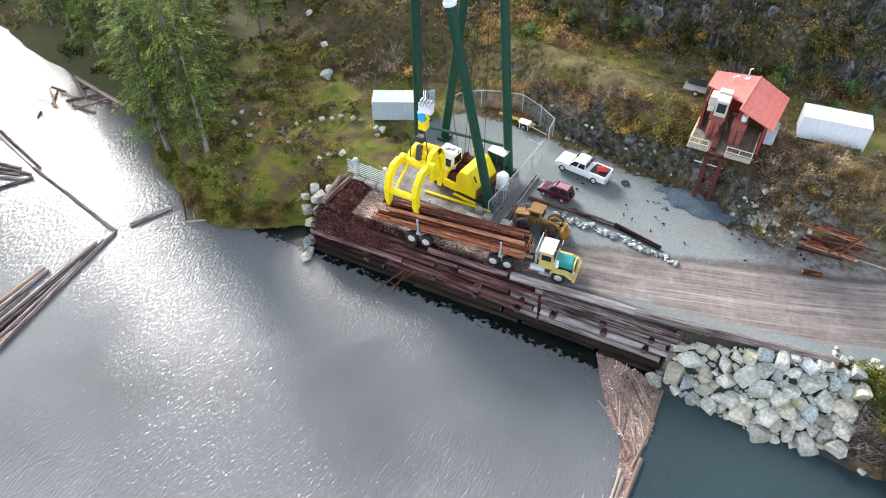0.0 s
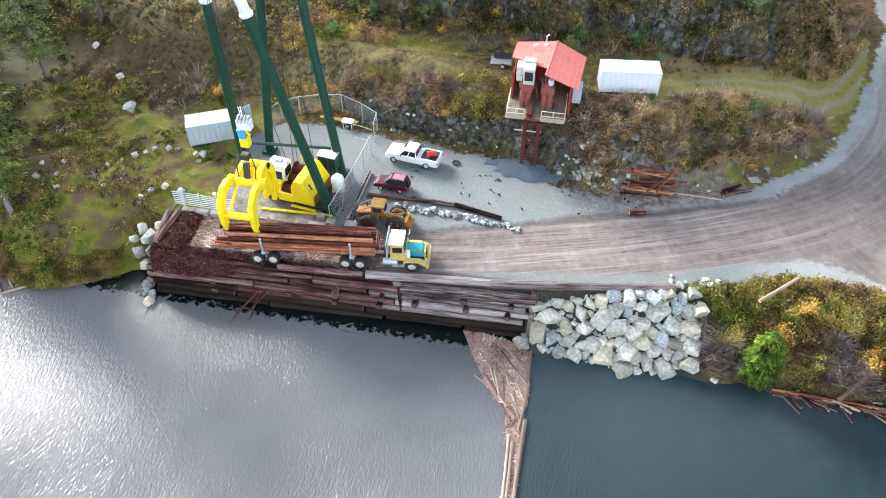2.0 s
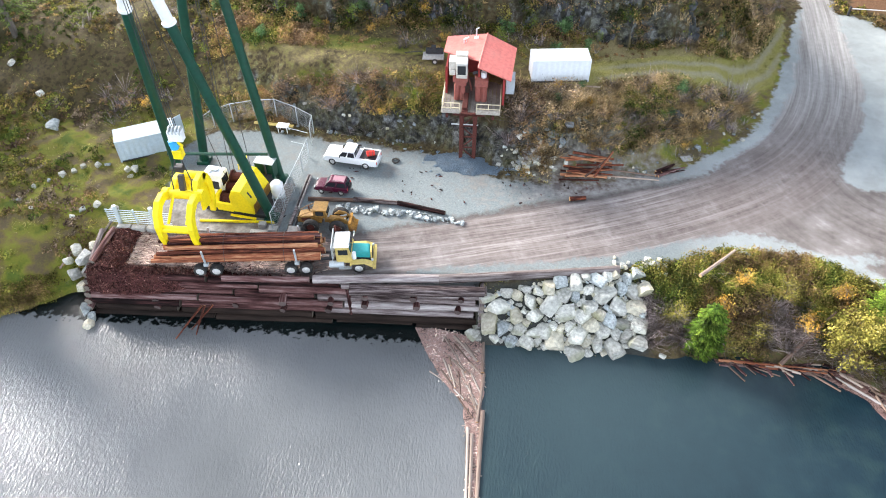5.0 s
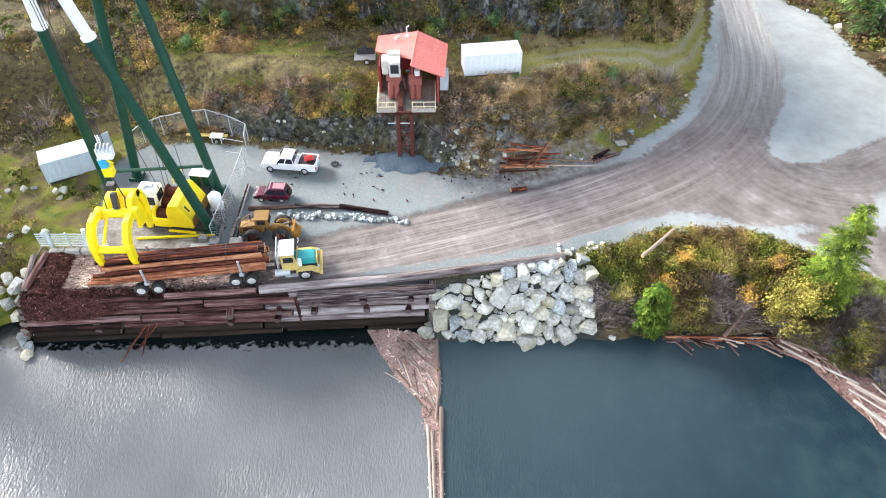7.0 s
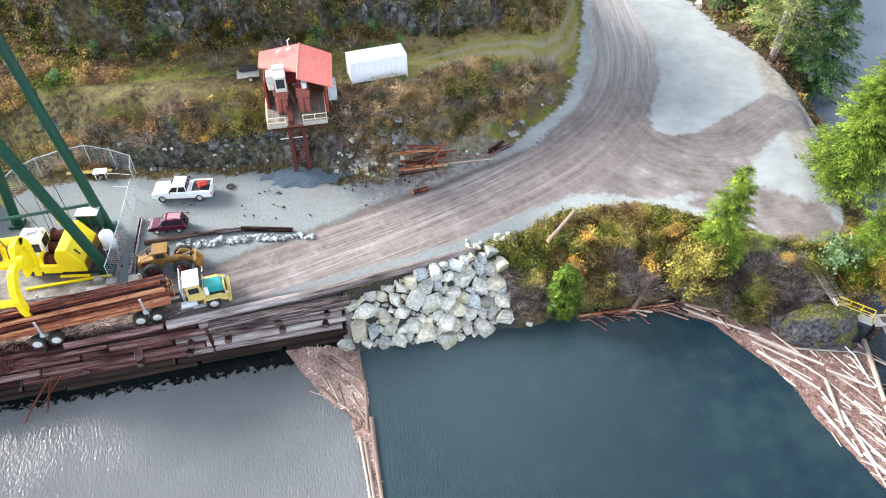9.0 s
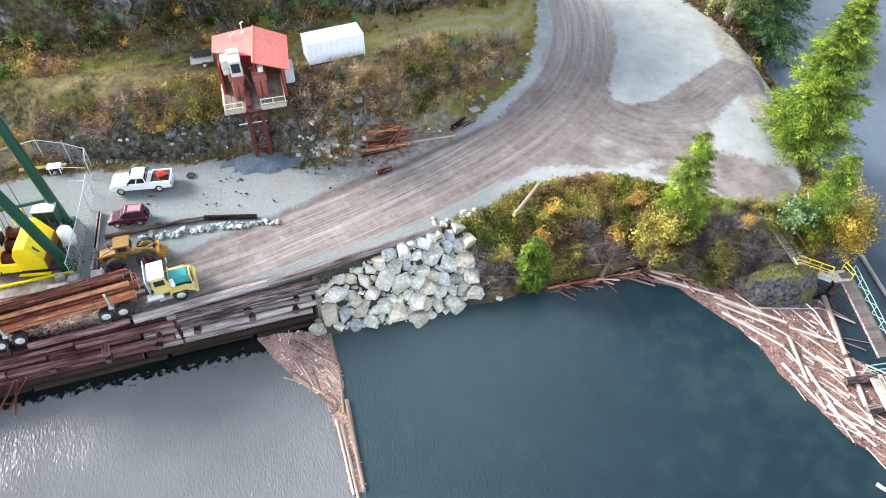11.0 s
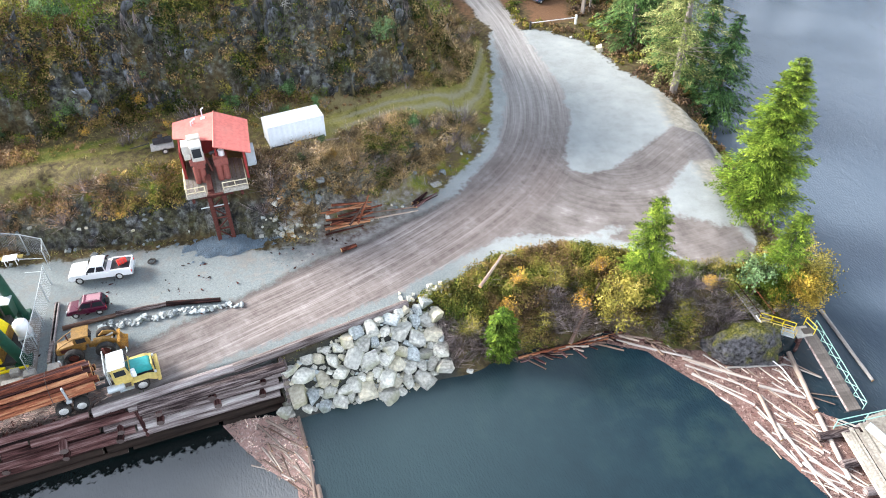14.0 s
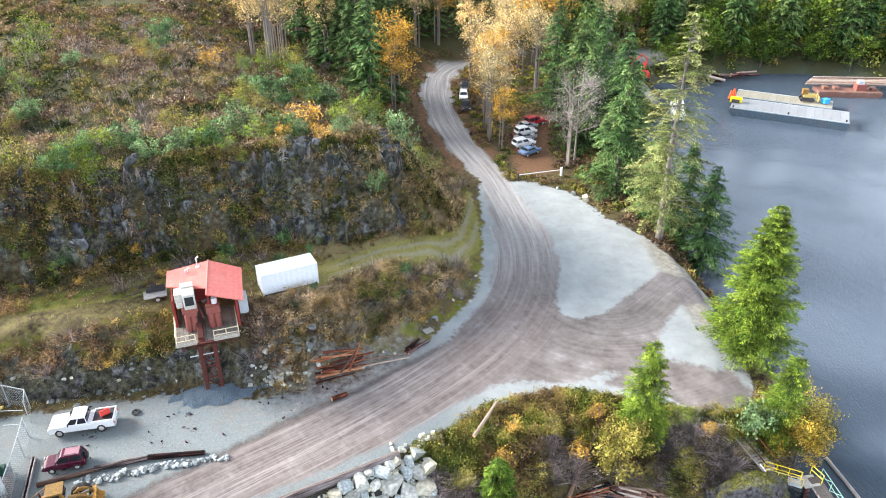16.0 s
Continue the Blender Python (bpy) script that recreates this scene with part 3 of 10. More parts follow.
pad_brown = np.maximum(soft_mask(FAR_ROAD_PAD, 1.5, 1.5), np.clip(1.9 * soft_mask(ROAD, 3.6, 1.5), 0, 0.85) * (1 - dirt) * (1 - gravel) * smooth01((Y - 98) / 8))
LAT, RUN = line_dist(X, Y, LANE)
LAT2, RUN2 = line_dist(X, Y, TURN_OFF)
ny_, nx_ = np.gradient(Z, gy, gx)
slope = np.hypot(ny_, nx_)
rocky = smooth01((slope - 0.7) / 0.6) * (DN > 0) * smooth01((fbm(X * 0.2, Y * 0.2, 61) + 0.75) / 0.8)
rocky = rocky * (1 - 0.4 * smooth01((X - 16) / 8) * (DK < 8)) * (0.25 + 0.75 * smooth01((fbm(X * 0.13, Z * 0.3, 64) + 0.35) / 0.3))
rocky = np.maximum(rocky, 0.95 * smooth01((DN - 0.2) / 0.5) * smooth01((3.2 - DN) / 1.4) * smooth01((X + 25) / 3) * smooth01((5 - X) / 3))
bark_mess = smooth01((-14 - X) / 9) * smooth01((47.2 - Y) / 0.6) * (Y > 40) * (X > -36.4)
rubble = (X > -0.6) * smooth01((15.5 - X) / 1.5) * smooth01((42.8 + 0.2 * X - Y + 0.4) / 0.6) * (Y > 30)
ruts_m = np.exp(-(((np.abs(DT) - 0.85) / 0.42) ** 2)) * smooth01((X - 8) / 6) * (DN > 0.5)
forest = np.clip(np.maximum(np.maximum(smooth01((-56 - X) / 8), 0.75 * smooth01((DK - 3) / 14)), np.maximum(smooth01((X - 70) / 14), smooth01((Y - 160) / 14))), 0, 1) * (1 - gravel) * (1 - dirt)
ground_mesh = cards("ground", np.stack([X, Y, Z], -1).reshape(-1, 3), quads, bpy.data.materials.new("ground"), smooth=True)
for nm, val in (("dirt", dirt), ("gravel", gravel), ("tracks", tracks), ("meadow", meadow), ("rocky", rocky), ("lat", LAT), ("run", RUN), ("lat2", LAT2), ("run2", RUN2), ("turn", smooth01((5.5 - np.abs(LAT2)) / 3) * smooth01((78 - Y) / 10)), ("needles", pad_brown), ("bark_mess", bark_mess), ("under", np.clip(-Z / 2.2, 0, 1)), ("forest", forest), ("ruts", ruts_m), ("rubble", rubble), ("fringe", smooth01((9.5 - DC) / 4) * smooth01((X - 46) / 3) * smooth01((Y - 48) / 6) * gravel), ("dry", smooth01((DN - 1.0) / 1.5) * smooth01((6 - DK) / 6) * (0.3 + 0.7 * smooth01((X - 2) / 6)) * (X > -34) * (X < 42) * (Y < 112) * (1 - smooth01((slope - 0.45) / 0.45))), ("berm", np.clip(1 - np.abs(2 * dirt - 1), 0, 1) * (np.gradient(dirt, gy, axis=0) < 0) * smooth01((26 - X) / 8) * (Y < 70) * 0.9), ("clean", smooth01((X - 15) / 9) * (Y < 100)), ("upper", smooth01((Y - 60) / 22) * (X > 22)), ("muddy", np.exp(-(((X - 11) / 8.5) ** 2) - ((Y - 57.5 - 0.25 * (X - 11)) / 4.5) ** 2)), ("way", smooth01((7.5 - np.abs(LAT)) / 3.5))):
    ground_mesh.attributes.new(nm, "FLOAT", "POINT").data.foreach_set("value", val.astype(np.float32).ravel())


def ground_material(m):
    m.use_nodes = True
    n, k = nodes_of(m)
    b = n["Principled BSDF"]
    co = n.new("ShaderNodeTexCoord")

    def noise(scale, detail=6, rough=0.6, vec=None):
        t = n.new("ShaderNodeTexNoise")
        t.inputs["Scale"].default_value, t.inputs["Detail"].default_value, t.inputs["Roughness"].default_value = scale, detail, rough
        k.new(vec or co.outputs["Object"], t.inputs["Vector"])
        return t.outputs[0]

    def attr(name):
        a = n.new("ShaderNodeAttribute")
        a.attribute_name = name
        return a.outputs["Fac"]

    def colors(fac, stops):
        r = ramp(n, stops)
        k.new(fac, r.inputs[0])
        return r.outputs[0]

    def mix(a, c, fac):
        x = n.new("ShaderNodeMix")
        x.data_type = "RGBA"
        k.new(fac, x.inputs[0])
        k.new(a, x.inputs[6])
        k.new(c, x.inputs[7])
        return x.outputs[2]

    def math2(op, a, c):
        x = n.new("ShaderNodeMath")
        x.operation = op
        for i, v in enumerate((a, c)):
            if isinstance(v, float):
                x.inputs[i].default_value = v
            else:
                k.new(v, x.inputs[i])
        return x.outputs[0]

    def broken(mask, nz, hard=6.0):
        """A mask with its edge eaten into by noise."""
        s = math2("ADD", mask, math2("MULTIPLY", math2("SUBTRACT", nz, 0.5), 1.1))
        x = n.new("ShaderNodeMapRange")
        x.inputs[1].default_value, x.inputs[2].default_value = 0.5 - 1 / hard, 0.5 + 1 / hard
        k.new(s, x.inputs[0])
        return x.outputs[0]

    n1, n2, n3, n4 = noise(0.35), noise(1.7), noise(7.0, 8, 0.7), noise(28.0, 6, 0.7)
    brown = colors(n2, [(0.25, (0.018, 0.015, 0.008)), (0.42, (0.05, 0.038, 0.019)), (0.54, (0.095, 0.07, 0.033)), (0.66, (0.06, 0.065, 0.018)), (0.85, (0.15, 0.11, 0.062))])
    green = colors(n3, [(0.25, (0.035, 0.042, 0.009)), (0.5, (0.115, 0.122, 0.021)), (0.7, (0.2, 0.18, 0.042)), (0.85, (0.26, 0.19, 0.085))])
    earth = colors(n1, [(0.36, (0.06, 0.1, 0.014)), (0.46, (0.19, 0.19, 0.026)), (0.53, (0.16, 0.115, 0.045)), (0.58, (0.115, 0.07, 0.06)), (0.68, (0.06, 0.035, 0.036))])
    meadow_c = mix(green, earth, math2("ADD", 0.25, math2("MULTIPLY", n2, 0.8)))
    base = mix(brown, meadow_c, broken(attr("meadow"), n1))
    sere = colors(n3, [(0.25, (0.08, 0.06, 0.028)), (0.45, (0.21, 0.168, 0.078)), (0.62, (0.33, 0.27, 0.135)), (0.8, (0.42, 0.355, 0.2))])
    base = mix(base, sere, math2("MULTIPLY", broken(attr("dry"), n1, 2.5), 0.85))
    v1 = n.new("ShaderNodeTexVoronoi")
    v1.feature, v1.inputs["Scale"].default_value = "DISTANCE_TO_EDGE", 0.9
    wv = n.new("ShaderNodeVectorMath")
    wv.operation = "MULTIPLY_ADD"
    wv.inputs[1].default_value = (1, 1, 0.6)
    k.new(co.outputs["Object"], wv.inputs[0])
    wn_ = n.new("ShaderNodeTexNoise")
    wn_.inputs["Scale"].default_value = 1.2
    k.new(co.outputs["Object"], wn_.inputs["Vector"])
    k.new(wn_.outputs["Color"], wv.inputs[2])
    k.new(wv.outputs[0], v1.inputs["Vector"])
    crack = math2("MULTIPLY", math2("MINIMUM", math2("MULTIPLY", v1.outputs["Distance"], 6.0), 1.0), 0.1)
    stone = colors(math2("ADD", math2("MULTIPLY", math2("ADD", math2("MULTIPLY", n2, 1.3), math2("MULTIPLY", n3, 0.7)), 0.55), crack), [(0.46, (0.006, 0.006, 0.007)), (0.56, (0.022, 0.022, 0.026)), (0.66, (0.058, 0.061, 0.07)), (0.84, (0.25, 0.265, 0.3))])
    vc, slab, flat_ = n.new("ShaderNodeTexVoronoi"), n.new("ShaderNodeMapRange"), n.new("ShaderNodeVectorMath")
    vc.inputs["Scale"].default_value = 0.9
    k.new(wv.outputs[0], vc.inputs["Vector"])
    slab.inputs[3].default_value, slab.inputs[4].default_value = 0.25, 2.1
    k.new(vc.outputs["Color"], slab.inputs[0])
    flat_.operation = "SCALE"
    k.new(stone, flat_.inputs[0])
    k.new(slab.outputs[0], flat_.inputs["Scale"])
    stone = flat_.outputs[0]
    mossy = mix(stone, mix(brown, green, math2("MULTIPLY", n3, 0.8)), math2("MULTIPLY", broken(n1, n2, 4.0), 0.65))
    base = mix(base, mossy, broken(attr("rocky"), n2, 5.0))
    grav = colors(n4, [(0.2, (0.165, 0.18, 0.18)), (0.5, (0.335, 0.36, 0.358)), (0.8, (0.49, 0.52, 0.516))])
    damp = colors(math2("ADD", math2("MULTIPLY", n1, 0.75), math2("MULTIPLY", n2, 0.25)), [(0.36, (0.2, 0.205, 0.198)), (0.5, (0.315, 0.336, 0.337)), (0.64, (0.42, 0.448, 0.452))])
    grav = mix(grav, damp, math2("MULTIPLY", n1, 1.1))
    worn = colors(n3, [(0.25, (0.08, 0.095, 0.098)), (0.5, (0.15, 0.175, 0.18)), (0.75, (0.235, 0.265, 0.27))])
    grav = mix(worn, grav, math2("ADD", 0.16, math2("MULTIPLY", attr("clean"), 0.74)))
    soil = colors(n2, [(0.3, (0.1, 0.075, 0.06)), (0.7, (0.22, 0.19, 0.165))])
    grav = mix(grav, soil, math2("MULTIPLY", broken(math2("SUBTRACT", math2("MULTIPLY", n1, 1.5), 0.5), n2, 4.0), math2("SUBTRACT", 0.75, math2("MULTIPLY", attr("clean"), 0.6))))
    base = mix(base, grav, broken(attr("gravel"), n2, 7.0))
    tan_soil = colors(n2, [(0.3, (0.2, 0.17, 0.12)), (0.55, (0.36, 0.32, 0.25)), (0.75, (0.47, 0.44, 0.37))])
    base = mix(base, tan_soil, math2("MULTIPLY", broken(attr("fringe"), n2, 3.0), 0.8))
    slush = colors(math2("ADD", math2("MULTIPLY", n1, 0.5), math2("MULTIPLY", n2, 0.5)), [(0.4, (0.1, 0.06, 0.048)), (0.48, (0.2, 0.175, 0.16)), (0.6, (0.33, 0.32, 0.305))])
    base = mix(base, slush, math2("MULTIPLY", broken(attr("muddy"), n2, 3.0), 0.85))
    straw = colors(n3, [(0.25, (0.12, 0.115, 0.03)), (0.5, (0.25, 0.23, 0.06)), (0.75, (0.38, 0.31, 0.13))])
    base = mix(base, straw, math2("MULTIPLY", broken(attr("tracks"), n2, 4.0), 0.8))
    ruts_c = colors(n3, [(0.3, (0.2, 0.18, 0.14)), (0.7, (0.36, 0.34, 0.29))])
    base = mix(base, ruts_c, math2("MULTIPLY", broken(attr("ruts"), n2, 3.0), 0.55))
    lane = n.new("ShaderNodeCombineXYZ")
    k.new(math2("MULTIPLY", attr("run"), 0.03), lane.inputs[0])
    k.new(attr("lat"), lane.inputs[1])
    st1, st2 = noise(1.5, 5, 0.65, lane.outputs[0]), noise(5.0, 6, 0.7, lane.outputs[0])
    streak = math2("ADD", math2("MULTIPLY", st1, 0.62), math2("ADD", math2("MULTIPLY", st2, 0.24), math2("MULTIPLY", n2, 0.14)))
    mud = colors(streak, [(0.34, (0.07, 0.054, 0.05)), (0.44, (0.14, 0.112, 0.105)), (0.53, (0.19, 0.158, 0.15)), (0.65, (0.29, 0.256, 0.245))])
    furrow = math2("ADD", math2("MULTIPLY", st1, 0.45), math2("ADD", math2("MULTIPLY", st2, 0.45), math2("MULTIPLY", n2, 0.1)))
    trod = colors(furrow, [(0.38, (0.055, 0.04, 0.037)), (0.46, (0.13, 0.104, 0.099)), (0.53, (0.21, 0.178, 0.17)), (0.62, (0.4, 0.365, 0.35))])
    mud = mix(trod, mud, attr("clean"))
    lane2 = n.new("ShaderNodeCombineXYZ")
    k.new(math2("MULTIPLY", attr("run2"), 0.04), lane2.inputs[0])
    k.new(attr("lat2"), lane2.inputs[1])
    st3 = noise(2.2, 5, 0.7, lane2.outputs[0])
    mudv = colors(math2("ADD", math2("MULTIPLY", n1, 0.6), math2("ADD", math2("MULTIPLY", st3, 0.25), math2("MULTIPLY", n2, 0.15))), [(0.38, (0.125, 0.107, 0.1)), (0.48, (0.18, 0.158, 0.149)), (0.57, (0.23, 0.207, 0.198)), (0.66, (0.33, 0.312, 0.302))])
    mud = mix(mudv, mud, math2("MULTIPLY", attr("way"), math2("SUBTRACT", 1.05, math2("MULTIPLY", n2, 0.9))))
    swing = colors(math2("ADD", math2("MULTIPLY", st3, 0.5), math2("ADD", math2("MULTIPLY", n1, 0.3), math2("MULTIPLY", n2, 0.2))), [(0.36, (0.1, 0.085, 0.08)), (0.46, (0.155, 0.135, 0.128)), (0.56, (0.21, 0.19, 0.182)), (0.66, (0.3, 0.28, 0.27))])
    mud = mix(mud, swing, math2("MULTIPLY", attr("turn"), 0.75))
    grit = colors(streak, [(0.36, (0.18, 0.168, 0.158)), (0.5, (0.31, 0.296, 0.287)), (0.64, (0.47, 0.455, 0.44))])
    mud = mix(mud, grit, math2("MULTIPLY", attr("upper"), 0.9))
    base = mix(base, mud, broken(attr("dirt"), n2, 6.0))
    churn = colors(n3, [(0.3, (0.035, 0.028, 0.027)), (0.6, (0.09, 0.075, 0.07)), (0.8, (0.17, 0.15, 0.142))])
    base = mix(base, churn, math2("MULTIPLY", broken(attr("berm"), n2, 3.0), 0.75))
    chips = colors(math2("ADD", math2("MULTIPLY", n3, 0.5), math2("MULTIPLY", st2, 0.5)), [(0.36, (0.07, 0.03, 0.024)), (0.46, (0.2, 0.13, 0.11)), (0.54, (0.36, 0.29, 0.265)), (0.66, (0.58, 0.53, 0.5))])
    base = mix(base, chips, math2("MULTIPLY", broken(attr("bark_mess"), n1, 3.0), 0.75))
    fall = colors(n3, [(0.3, (0.09, 0.045, 0.025)), (0.6, (0.2, 0.11, 0.06)), (0.8, (0.3, 0.19, 0.1))])
    base = mix(base, fall, broken(attr("needles"), n2, 4.0))
    # dark grey rubble, darkened further to paint the shade in the boulder gaps
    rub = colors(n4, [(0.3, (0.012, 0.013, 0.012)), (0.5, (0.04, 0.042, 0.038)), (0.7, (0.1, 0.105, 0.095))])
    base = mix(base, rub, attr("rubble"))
    floor_c = colors(n3, [(0.3, (0.022, 0.028, 0.012)), (0.5, (0.065, 0.065, 0.026)), (0.65, (0.11, 0.09, 0.04)), (0.8, (0.16, 0.13, 0.07))])
    base = mix(base, floor_c, attr("forest"))
    bed = colors(n2, [(0.3, (0.045, 0.07, 0.055)), (0.7, (0.13, 0.15, 0.12))])
    base = mix(base, bed, attr("under"))
    k.new(base, b.inputs["Base Color"])
    b.inputs["Roughness"].default_value = 0.92
    b.inputs["Specular IOR Level"].default_value = 0.2
    bp = n.new("ShaderNodeBump")
    bp.inputs["Strength"].default_value, bp.inputs["Distance"].default_value = 0.6, 0.12
    k.new(math2("ADD", math2("MULTIPLY", n3, 0.6), math2("MULTIPLY", n4, 0.35)), bp.inputs["Height"])
    k.new(bp.outputs[0], b.inputs["Normal"])


ground_material(ground_mesh.materials[0])
ground = tagged(new("ground", ground_mesh), "hillside, meadow, gravel yard and dirt road", "ground", kind="structure")

# ---------------------------------------------------------------- water
water_mat = bpy.data.materials.new("water")
water_mat.use_nodes = True
n, k = nodes_of(water_mat)
wb = n["Principled BSDF"]
co = n.new("ShaderNodeTexCoord")
cloudy = n.new("ShaderNodeTexNoise")
cloudy.inputs["Scale"].default_value, cloudy.inputs["Detail"].default_value = 0.06, 4
k.new(co.outputs["Object"], cloudy.inputs["Vector"])
body = ramp(n, [(0.3, (0.003, 0.006, 0.006)), (0.55, (0.004, 0.008, 0.008)), (0.8, (0.007, 0.013, 0.012))])
clear = ramp(n, [(0.3, (0.004, 0.012, 0.02)), (0.5, (0.007, 0.02, 0.029)), (0.62, (0.014, 0.031, 0.035)), (0.8, (0.012, 0.029, 0.041))])
k.new(cloudy.outputs[0], body.inputs[0])
# bright sky reflection west of the bark raft, painted into the base colour
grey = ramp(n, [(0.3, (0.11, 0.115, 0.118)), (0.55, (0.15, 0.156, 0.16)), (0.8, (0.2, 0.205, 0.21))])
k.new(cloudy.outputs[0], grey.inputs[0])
part_xyz, side, sheen_mix = n.new("ShaderNodeSeparateXYZ"), n.new("ShaderNodeMapRange"), n.new("ShaderNodeMix")
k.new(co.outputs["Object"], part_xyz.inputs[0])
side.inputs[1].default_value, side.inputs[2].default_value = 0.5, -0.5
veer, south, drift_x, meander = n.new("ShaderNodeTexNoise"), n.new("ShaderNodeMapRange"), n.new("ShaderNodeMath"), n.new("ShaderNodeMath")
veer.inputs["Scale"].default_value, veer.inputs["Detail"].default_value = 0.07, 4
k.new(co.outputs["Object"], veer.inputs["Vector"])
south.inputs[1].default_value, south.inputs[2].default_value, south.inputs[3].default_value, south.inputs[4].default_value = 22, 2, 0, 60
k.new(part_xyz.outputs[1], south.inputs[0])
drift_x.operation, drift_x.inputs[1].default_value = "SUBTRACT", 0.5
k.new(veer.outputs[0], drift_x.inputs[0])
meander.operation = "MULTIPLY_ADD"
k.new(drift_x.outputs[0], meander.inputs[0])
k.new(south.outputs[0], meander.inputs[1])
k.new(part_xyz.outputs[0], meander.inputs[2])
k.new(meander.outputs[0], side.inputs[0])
# dark quay and shore reflection painted by holding the grey sheen back there
shore_reflection, edge_n, edge_y, open_w, both = n.new("ShaderNodeMapRange"), n.new("ShaderNodeTexNoise"), n.new("ShaderNodeMath"), n.new("ShaderNodeMapRange"), n.new("ShaderNodeMath")
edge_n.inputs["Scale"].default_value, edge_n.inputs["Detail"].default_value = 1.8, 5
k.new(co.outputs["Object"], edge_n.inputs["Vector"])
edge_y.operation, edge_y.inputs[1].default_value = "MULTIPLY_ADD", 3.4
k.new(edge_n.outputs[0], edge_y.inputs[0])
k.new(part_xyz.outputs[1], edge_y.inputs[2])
shore_reflection.inputs[1].default_value, shore_reflection.inputs[2].default_value, shore_reflection.inputs[3].default_value, shore_reflection.inputs[4].default_value = 40.75, 41.15, 1.0, 0.0
k.new(edge_y.outputs[0], shore_reflection.inputs[0])
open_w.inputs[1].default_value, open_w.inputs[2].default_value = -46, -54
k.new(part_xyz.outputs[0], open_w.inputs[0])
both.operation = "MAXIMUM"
k.new(shore_reflection.outputs[0], both.inputs[0])
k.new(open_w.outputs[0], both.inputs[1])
sky_sheen = n.new("ShaderNodeMath")
sky_sheen.operation = "MULTIPLY"
k.new(side.outputs[0], sky_sheen.inputs[0])
k.new(both.outputs[0], sky_sheen.inputs[1])
sheen_mix.data_type = "RGBA"
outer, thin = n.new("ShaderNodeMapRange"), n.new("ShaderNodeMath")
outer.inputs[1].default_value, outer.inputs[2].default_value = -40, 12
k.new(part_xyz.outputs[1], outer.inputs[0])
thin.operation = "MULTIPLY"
k.new(sky_sheen.outputs[0], thin.inputs[0])
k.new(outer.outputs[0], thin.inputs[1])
k.new(thin.outputs[0], sheen_mix.inputs[0])
k.new(grey.outputs[0], sheen_mix.inputs[7])
near, nearx, shoal, pale = n.new("ShaderNodeMapRange"), n.new("ShaderNodeMapRange"), n.new("ShaderNodeMath"), n.new("ShaderNodeMix")
near.inputs[1].default_value, near.inputs[2].default_value = 8, 41
k.new(part_xyz.outputs[1], near.inputs[0])
nearx.inputs[1].default_value, nearx.inputs[2].default_value = 33, 8
k.new(part_xyz.outputs[0], nearx.inputs[0])
shoal.operation = "MULTIPLY"
k.new(near.outputs[0], shoal.inputs[0])
k.new(nearx.outputs[0], shoal.inputs[1])
pale.data_type = "RGBA"
pale.inputs[7].default_value = (0.042, 0.067, 0.074, 1)
right, shoal_r = n.new("ShaderNodeMapRange"), n.new("ShaderNodeMath")
right.inputs[1].default_value, right.inputs[2].default_value = -1.0, 0.5
k.new(part_xyz.outputs[0], right.inputs[0])
shoal_r.operation = "MULTIPLY"
k.new(shoal.outputs[0], shoal_r.inputs[0])
k.new(right.outputs[0], shoal_r.inputs[1])
k.new(shoal_r.outputs[0], pale.inputs[0])
# paler blue-grey east of the point: sky reflection put into the base colour
east, east_sheen = n.new("ShaderNodeMapRange"), n.new("ShaderNodeMix")
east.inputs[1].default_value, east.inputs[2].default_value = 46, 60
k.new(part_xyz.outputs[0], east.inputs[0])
east_sheen.data_type = "RGBA"
east_sheen.inputs[7].default_value = (0.075, 0.1, 0.132, 1)
k.new(east.outputs[0], east_sheen.inputs[0])
offing, mottle, mixed = n.new("ShaderNodeMix"), n.new("ShaderNodeTexNoise"), n.new("ShaderNodeMath")
offing.data_type = "RGBA"
mottle.inputs["Scale"].default_value, mottle.inputs["Detail"].default_value = 0.5, 5
k.new(co.outputs["Object"], mottle.inputs["Vector"])
mixed.operation, mixed.inputs[1].default_value = "MULTIPLY_ADD", 0.5
half = n.new("ShaderNodeMath")
half.operation, half.inputs[1].default_value = "MULTIPLY", 0.5
k.new(cloudy.outputs[0], half.inputs[0])
k.new(mottle.outputs[0], mixed.inputs[0])
k.new(half.outputs[0], mixed.inputs[2])
k.new(mixed.outputs[0], clear.inputs[0])
k.new(right.outputs[0], offing.inputs[0])
k.new(body.outputs[0], offing.inputs[6])
k.new(clear.outputs[0], offing.inputs[7])
k.new(offing.outputs[2], east_sheen.inputs[6])
k.new(east_sheen.outputs[2], pale.inputs[6])
k.new(pale.outputs[2], sheen_mix.inputs[6])
k.new(sheen_mix.outputs[2], wb.inputs["Base Color"])
wb.inputs["Roughness"].default_value, wb.inputs["IOR"].default_value = 0.1, 1.33
mapr = n.new("ShaderNodeMapping")
mapr.inputs["Rotation"].default_value, mapr.inputs["Scale"].default_value = (0, 0, radians(12)), (2.2, 0.75, 1)
k.new(co.outputs["Object"], mapr.inputs[0])
rip, swell, patch = n.new("ShaderNodeTexNoise"), n.new("ShaderNodeTexNoise"), n.new("ShaderNodeTexNoise")
rip.inputs["Scale"].default_value, rip.inputs["Detail"].default_value = 2.6, 3
swell.inputs["Scale"].default_value, swell.inputs["Detail"].default_value = 0.35, 3
patch.inputs["Scale"].default_value, patch.inputs["Detail"].default_value = 0.05, 3
for t in (rip, swell):
    k.new(mapr.outputs[0], t.inputs["Vector"])
